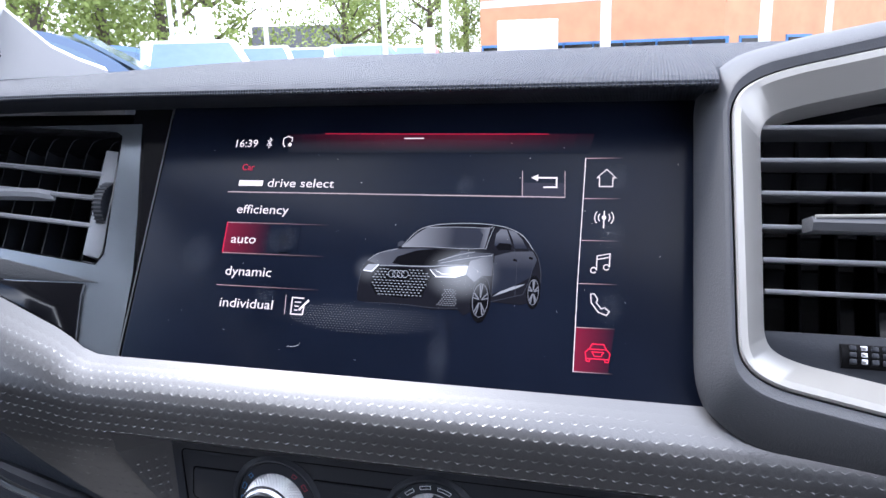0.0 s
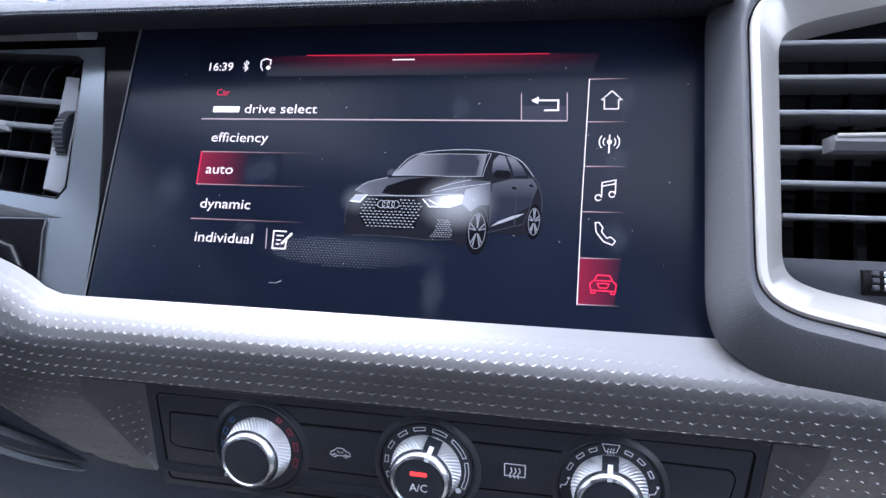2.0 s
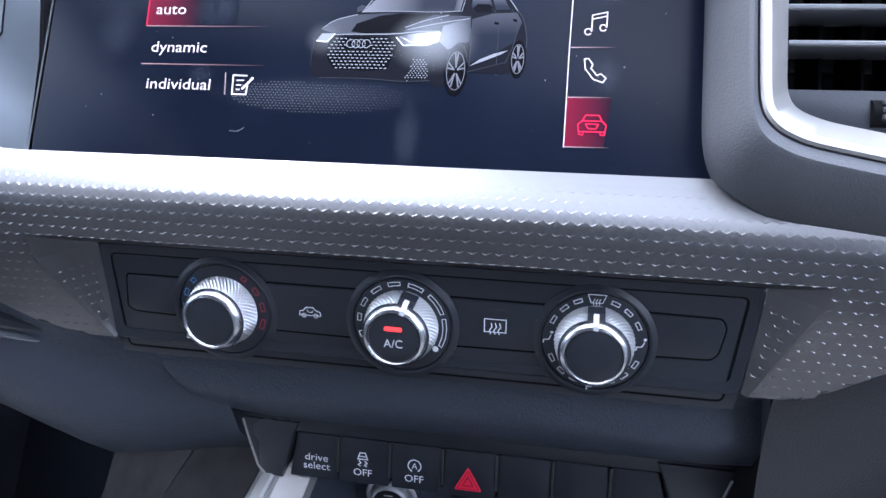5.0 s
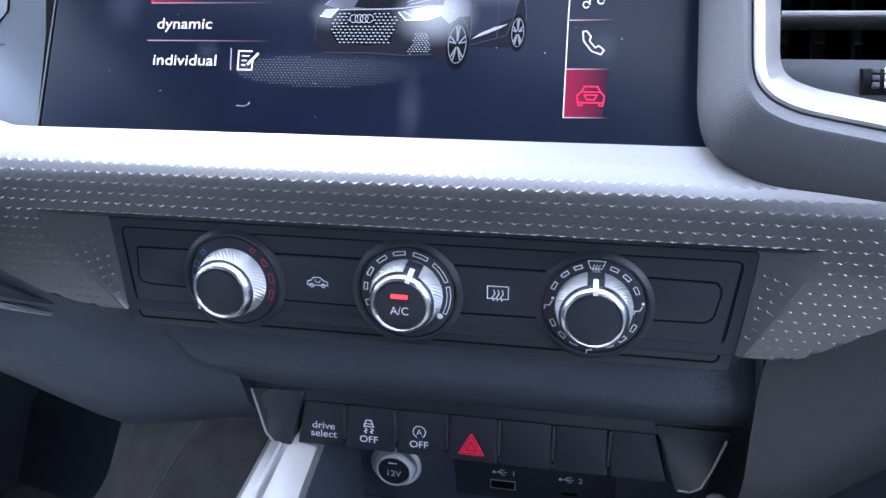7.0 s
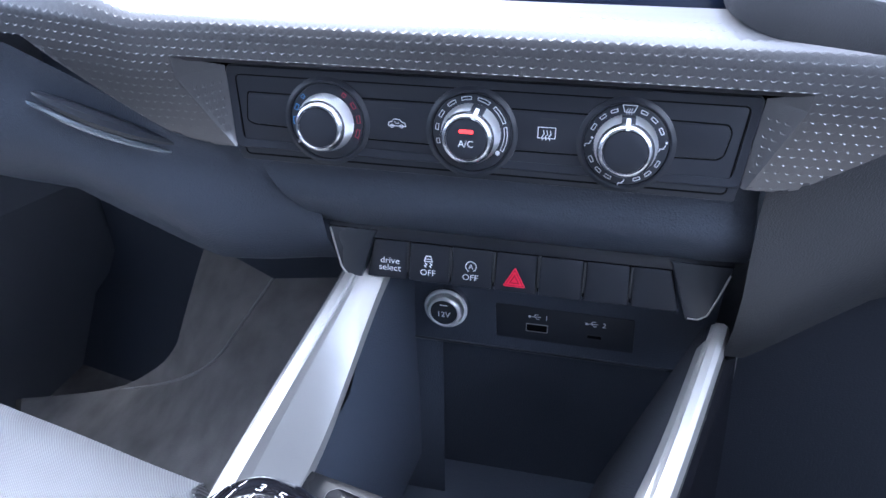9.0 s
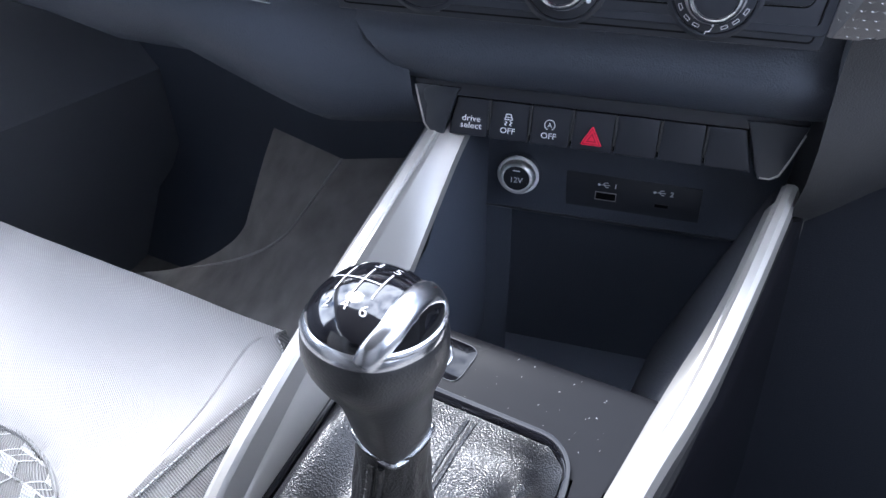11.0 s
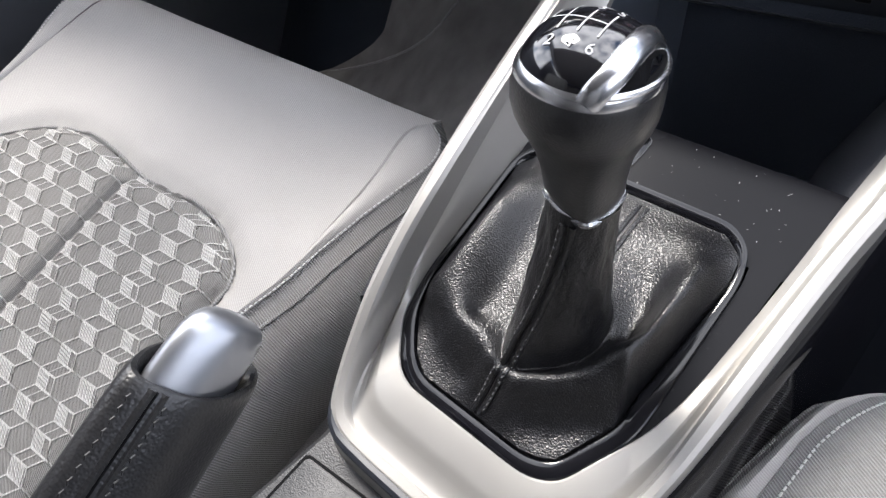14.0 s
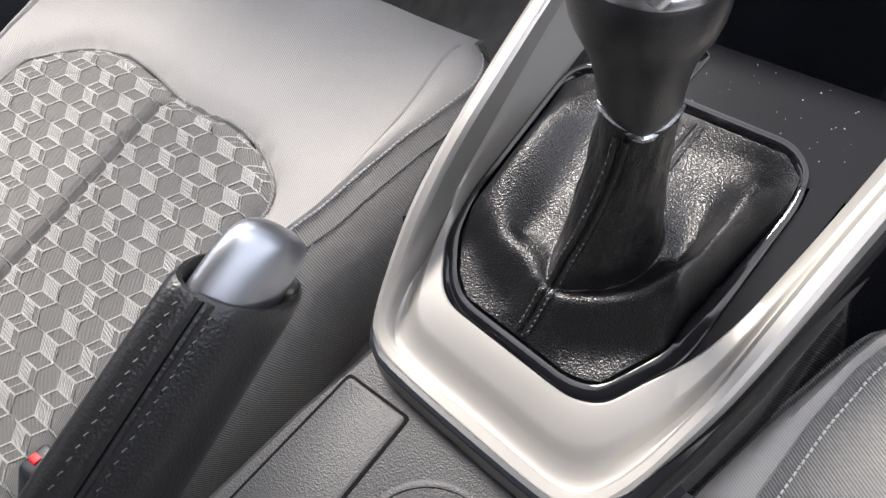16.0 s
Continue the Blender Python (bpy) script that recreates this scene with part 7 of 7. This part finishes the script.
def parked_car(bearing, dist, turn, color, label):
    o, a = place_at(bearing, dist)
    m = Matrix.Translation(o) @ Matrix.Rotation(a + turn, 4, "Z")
    t = thing("parked_car", o, label, "car", group="parked cars")
    q = lambda x, y, z: m @ Vector((x, y, z))
    paint = mat("car_paint", color, 0.3, coat=0.6, vary=0.04)
    low = [(-2.05, 0.35), (-2.1, 0.62), (-2.0, 0.85), (-1.2, 0.95), (1.1, 0.98), (1.95, 0.9), (2.08, 0.65), (2.05, 0.35)]
    low = rounded(low, 0.18, 4)
    part("body", loft([[q(w * (0.94 if z < 0.5 else 1.0 - max(0, z - 0.7) * 0.25), y, z) for y, z in low] for w in (-0.88, -0.84, 0.84, 0.88)]), paint, t)
    cab = rounded([(-1.15, 0.93), (-0.45, 1.40), (0.2, 1.48), (1.1, 1.42), (1.75, 0.95)], 0.4, 5)
    part("cabin", loft([[q(w * (1 - (z - 0.93) * 0.32), y, z) for y, z in cab] for w in (-0.80, -0.76, 0.76, 0.80)]), paint, t)
    dark = mat("car_glass", (0.10, 0.16, 0.24), 0.08, vary=0.1)
    for sg in (-1, 1):
        part("side_window", loft([[q(sg * (0.812 - (z - 0.93) * 0.25 + k), y, z) for y, z in rounded([(-0.9, 0.98), (-0.42, 1.33), (0.2, 1.40), (1.0, 1.36), (1.4, 1.0)], 0.3, 4)] for k in (-0.01, 0.006)]), dark, t)
    for y0, y1 in ((-1.13, -0.47), (1.72, 1.13)):
        part("windscreen", loft([[q(x * (1 - (z - 0.95) * 0.3), y, z) for x, (y, z) in ((-0.68, (y0, 0.97)), (0.68, (y0, 0.97)), (0.62, (y1, 1.38)), (-0.62, (y1, 1.38)))], [q(x * (1 - (z - 0.95) * 0.3), y + (-0.03 if y0 < 0 else 0.03), z + 0.02) for x, (y, z) in ((-0.68, (y0, 0.97)), (0.68, (y0, 0.97)), (0.62, (y1, 1.38)), (-0.62, (y1, 1.38)))]]), dark, t)
    for x in (-0.82, 0.82):
        for y in (-1.3, 1.3):
            FWm = m @ Matrix.Translation((x, y, 0.31)) @ Matrix.Rotation(radians(90), 4, "Y")
            part("wheel", lathe(FWm, 0, 0, [(310, -100), (310, 100), (200, 110), (20, 80)], 24), BLACK_VOID, t)


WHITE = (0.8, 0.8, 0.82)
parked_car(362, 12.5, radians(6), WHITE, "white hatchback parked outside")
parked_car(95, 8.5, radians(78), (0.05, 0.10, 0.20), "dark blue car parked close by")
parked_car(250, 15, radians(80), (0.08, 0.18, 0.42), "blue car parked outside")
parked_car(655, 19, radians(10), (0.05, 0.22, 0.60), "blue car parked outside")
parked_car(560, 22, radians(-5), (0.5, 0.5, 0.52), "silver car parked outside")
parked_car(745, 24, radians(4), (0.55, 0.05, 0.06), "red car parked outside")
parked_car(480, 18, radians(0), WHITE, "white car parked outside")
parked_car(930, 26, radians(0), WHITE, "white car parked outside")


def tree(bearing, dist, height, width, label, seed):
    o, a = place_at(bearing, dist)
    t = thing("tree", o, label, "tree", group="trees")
    bark = mat("bark", (0.10, 0.08, 0.06), 0.9, bump=0.8, scale=20)
    leaf = mat("leaves", (0.20, 0.26, 0.06), 0.7, vary=0.35, big=1.2)
    leaf.node_tree.nodes["Principled BSDF"].inputs["Transmission Weight"].default_value = 0.0
    rnd = random.Random(seed)
    limbs = [tube([o, o + UP * height * 0.4, o + UP * height * 0.75], [0.22, 0.15, 0.05], 8)]
    for _ in range(7):
        b = o + UP * height * rnd.uniform(0.25, 0.6)
        ang = rnd.uniform(0, 6.28)
        limbs.append(tube([b, b + Vector((math.cos(ang) * width * 0.3, math.sin(ang) * width * 0.3, height * 0.18))], [0.08, 0.03], 6))
    part("trunk", join(*limbs), bark, t)
    vs, fs = [], []
    clumps = [(Vector((rnd.gauss(0, width * 0.24), rnd.gauss(0, width * 0.24), height * rnd.uniform(0.22, 0.95))), rnd.uniform(0.5, 1.1) * width * 0.16) for _ in range(34)]
    for c, r in clumps:
        for _ in range(150):
            d = Vector((rnd.gauss(0, 1), rnd.gauss(0, 1), rnd.gauss(0, 1))).normalized() * r * rnd.uniform(0.5, 1.1)
            p = o + c + d
            u = Vector((rnd.gauss(0, 1), rnd.gauss(0, 1), rnd.gauss(0, 1))).normalized()
            v = u.orthogonal().normalized()
            s = rnd.uniform(0.05, 0.12)
            k = len(vs)
            vs += [p - u * s, p + v * s * 0.5, p + u * s, p - v * s * 0.5]
            fs.append((k, k + 1, k + 2, k + 3))
    part("crown", (vs, fs), leaf, t, "uneven crown of small green leaves", smooth=False)


for i, (bearing, dist, hgt, wid) in enumerate(((110, 24, 7, 6), (220, 26, 8, 7), (320, 28, 8, 7), (400, 30, 7, 6), (630, 40, 6.0, 7), (690, 46, 7, 6), (775, 42, 7, 6), (835, 44, 8, 6))):
    tree(bearing, dist, hgt, wid, "leafy green tree behind the car park", 20 + i)

POST = mat("galvanised", (0.62, 0.62, 0.60), 0.5, metal=0.3)
SIGN = mat("white_sign", (0.85, 0.85, 0.85), 0.5)
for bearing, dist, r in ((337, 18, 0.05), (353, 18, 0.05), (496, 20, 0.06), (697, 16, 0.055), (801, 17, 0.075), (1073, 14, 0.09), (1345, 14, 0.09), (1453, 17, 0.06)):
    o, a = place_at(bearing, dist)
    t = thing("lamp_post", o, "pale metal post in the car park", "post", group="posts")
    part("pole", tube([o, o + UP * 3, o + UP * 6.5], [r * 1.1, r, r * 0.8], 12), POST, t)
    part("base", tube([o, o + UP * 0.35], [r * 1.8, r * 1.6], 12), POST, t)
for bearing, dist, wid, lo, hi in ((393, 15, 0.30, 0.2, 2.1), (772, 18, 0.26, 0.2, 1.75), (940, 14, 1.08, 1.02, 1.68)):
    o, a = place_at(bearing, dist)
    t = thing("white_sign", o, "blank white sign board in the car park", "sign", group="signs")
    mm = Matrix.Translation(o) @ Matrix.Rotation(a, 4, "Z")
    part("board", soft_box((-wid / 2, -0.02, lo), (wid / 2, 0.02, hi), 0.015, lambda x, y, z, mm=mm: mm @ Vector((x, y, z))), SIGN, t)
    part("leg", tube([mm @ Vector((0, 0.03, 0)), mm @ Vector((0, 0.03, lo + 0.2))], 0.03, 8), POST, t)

# brick building
BRICK = mat("brick", (0.58, 0.30, 0.17), 0.85, bump=0.6, scale=30, vary=0.22, big=1.5)
CLAD = mat("cladding", (0.6, 0.6, 0.6), 0.6)
BLUEF = mat("blue_frames", (0.08, 0.22, 0.5), 0.4)
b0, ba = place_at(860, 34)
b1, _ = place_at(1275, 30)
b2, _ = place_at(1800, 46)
house = thing("brick_building", b0, "two-storey orange brick building with blue window frames", "building")


def wall_run(p, q, z0, z1, thick, material, name):
    d = (q - p).normalized()
    n = Vector((-d.y, d.x, 0)) * thick
    part(name, loft([[p + UP * z0, q + UP * z0, q + n + UP * z0, p + n + UP * z0], [p + UP * z1, q + UP * z1, q + n + UP * z1, p + n + UP * z1]]), material, house, smooth=False)


for p, q in ((b0, b1), (b1, b2)):
    wall_run(p, q, 0.0, 3.05, 0.3, BRICK, "wall")
    wall_run(p, q, 3.05, 3.35, 0.35, CLAD, "string_course")
    wall_run(p, q, 3.35, 7.5, 0.3, CLAD if p is b1 else BRICK, "wall")
    d = (q - p)
    nn = Vector((d.y, -d.x, 0)).normalized()
    for k in range(8):
        c = p + d * (k + 0.6) / 8
        u = d.normalized()
        for zl, zh in ((0.7, 1.5), (3.6, 4.9)):
            win = part("window", loft([[c - u * 0.7 + nn * 0.04 + UP * zl, c + u * 0.7 + nn * 0.04 + UP * zl, c + u * 0.7 + nn * 0.04 + UP * zh, c - u * 0.7 + nn * 0.04 + UP * zh], [c - u * 0.7 - nn * 0.1 + UP * zl, c + u * 0.7 - nn * 0.1 + UP * zl, c + u * 0.7 - nn * 0.1 + UP * zh, c - u * 0.7 - nn * 0.1 + UP * zh]]), BLUEF, house, smooth=False)
            part("pane", loft([[c - u * 0.6 + nn * (0.05 + e) + UP * (zl + 0.1), c + u * 0.6 + nn * (0.05 + e) + UP * (zl + 0.1), c + u * 0.6 + nn * (0.05 + e) + UP * (zh - 0.1), c - u * 0.6 + nn * (0.05 + e) + UP * (zh - 0.1)] for e in (0, 0.02)]), PIANO, win, smooth=False)
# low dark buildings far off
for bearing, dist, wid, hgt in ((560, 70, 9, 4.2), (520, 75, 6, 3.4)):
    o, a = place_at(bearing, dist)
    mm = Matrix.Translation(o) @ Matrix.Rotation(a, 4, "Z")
    t = thing("far_building", o, "dark low building far behind the car park", "building")
    part("wall", soft_box((-wid / 2, 0, 0), (wid / 2, 8, hgt), 0.05, lambda x, y, z, mm=mm: mm @ Vector((x, y, z))), mat("far_wall", (0.12, 0.12, 0.13), 0.8), t)
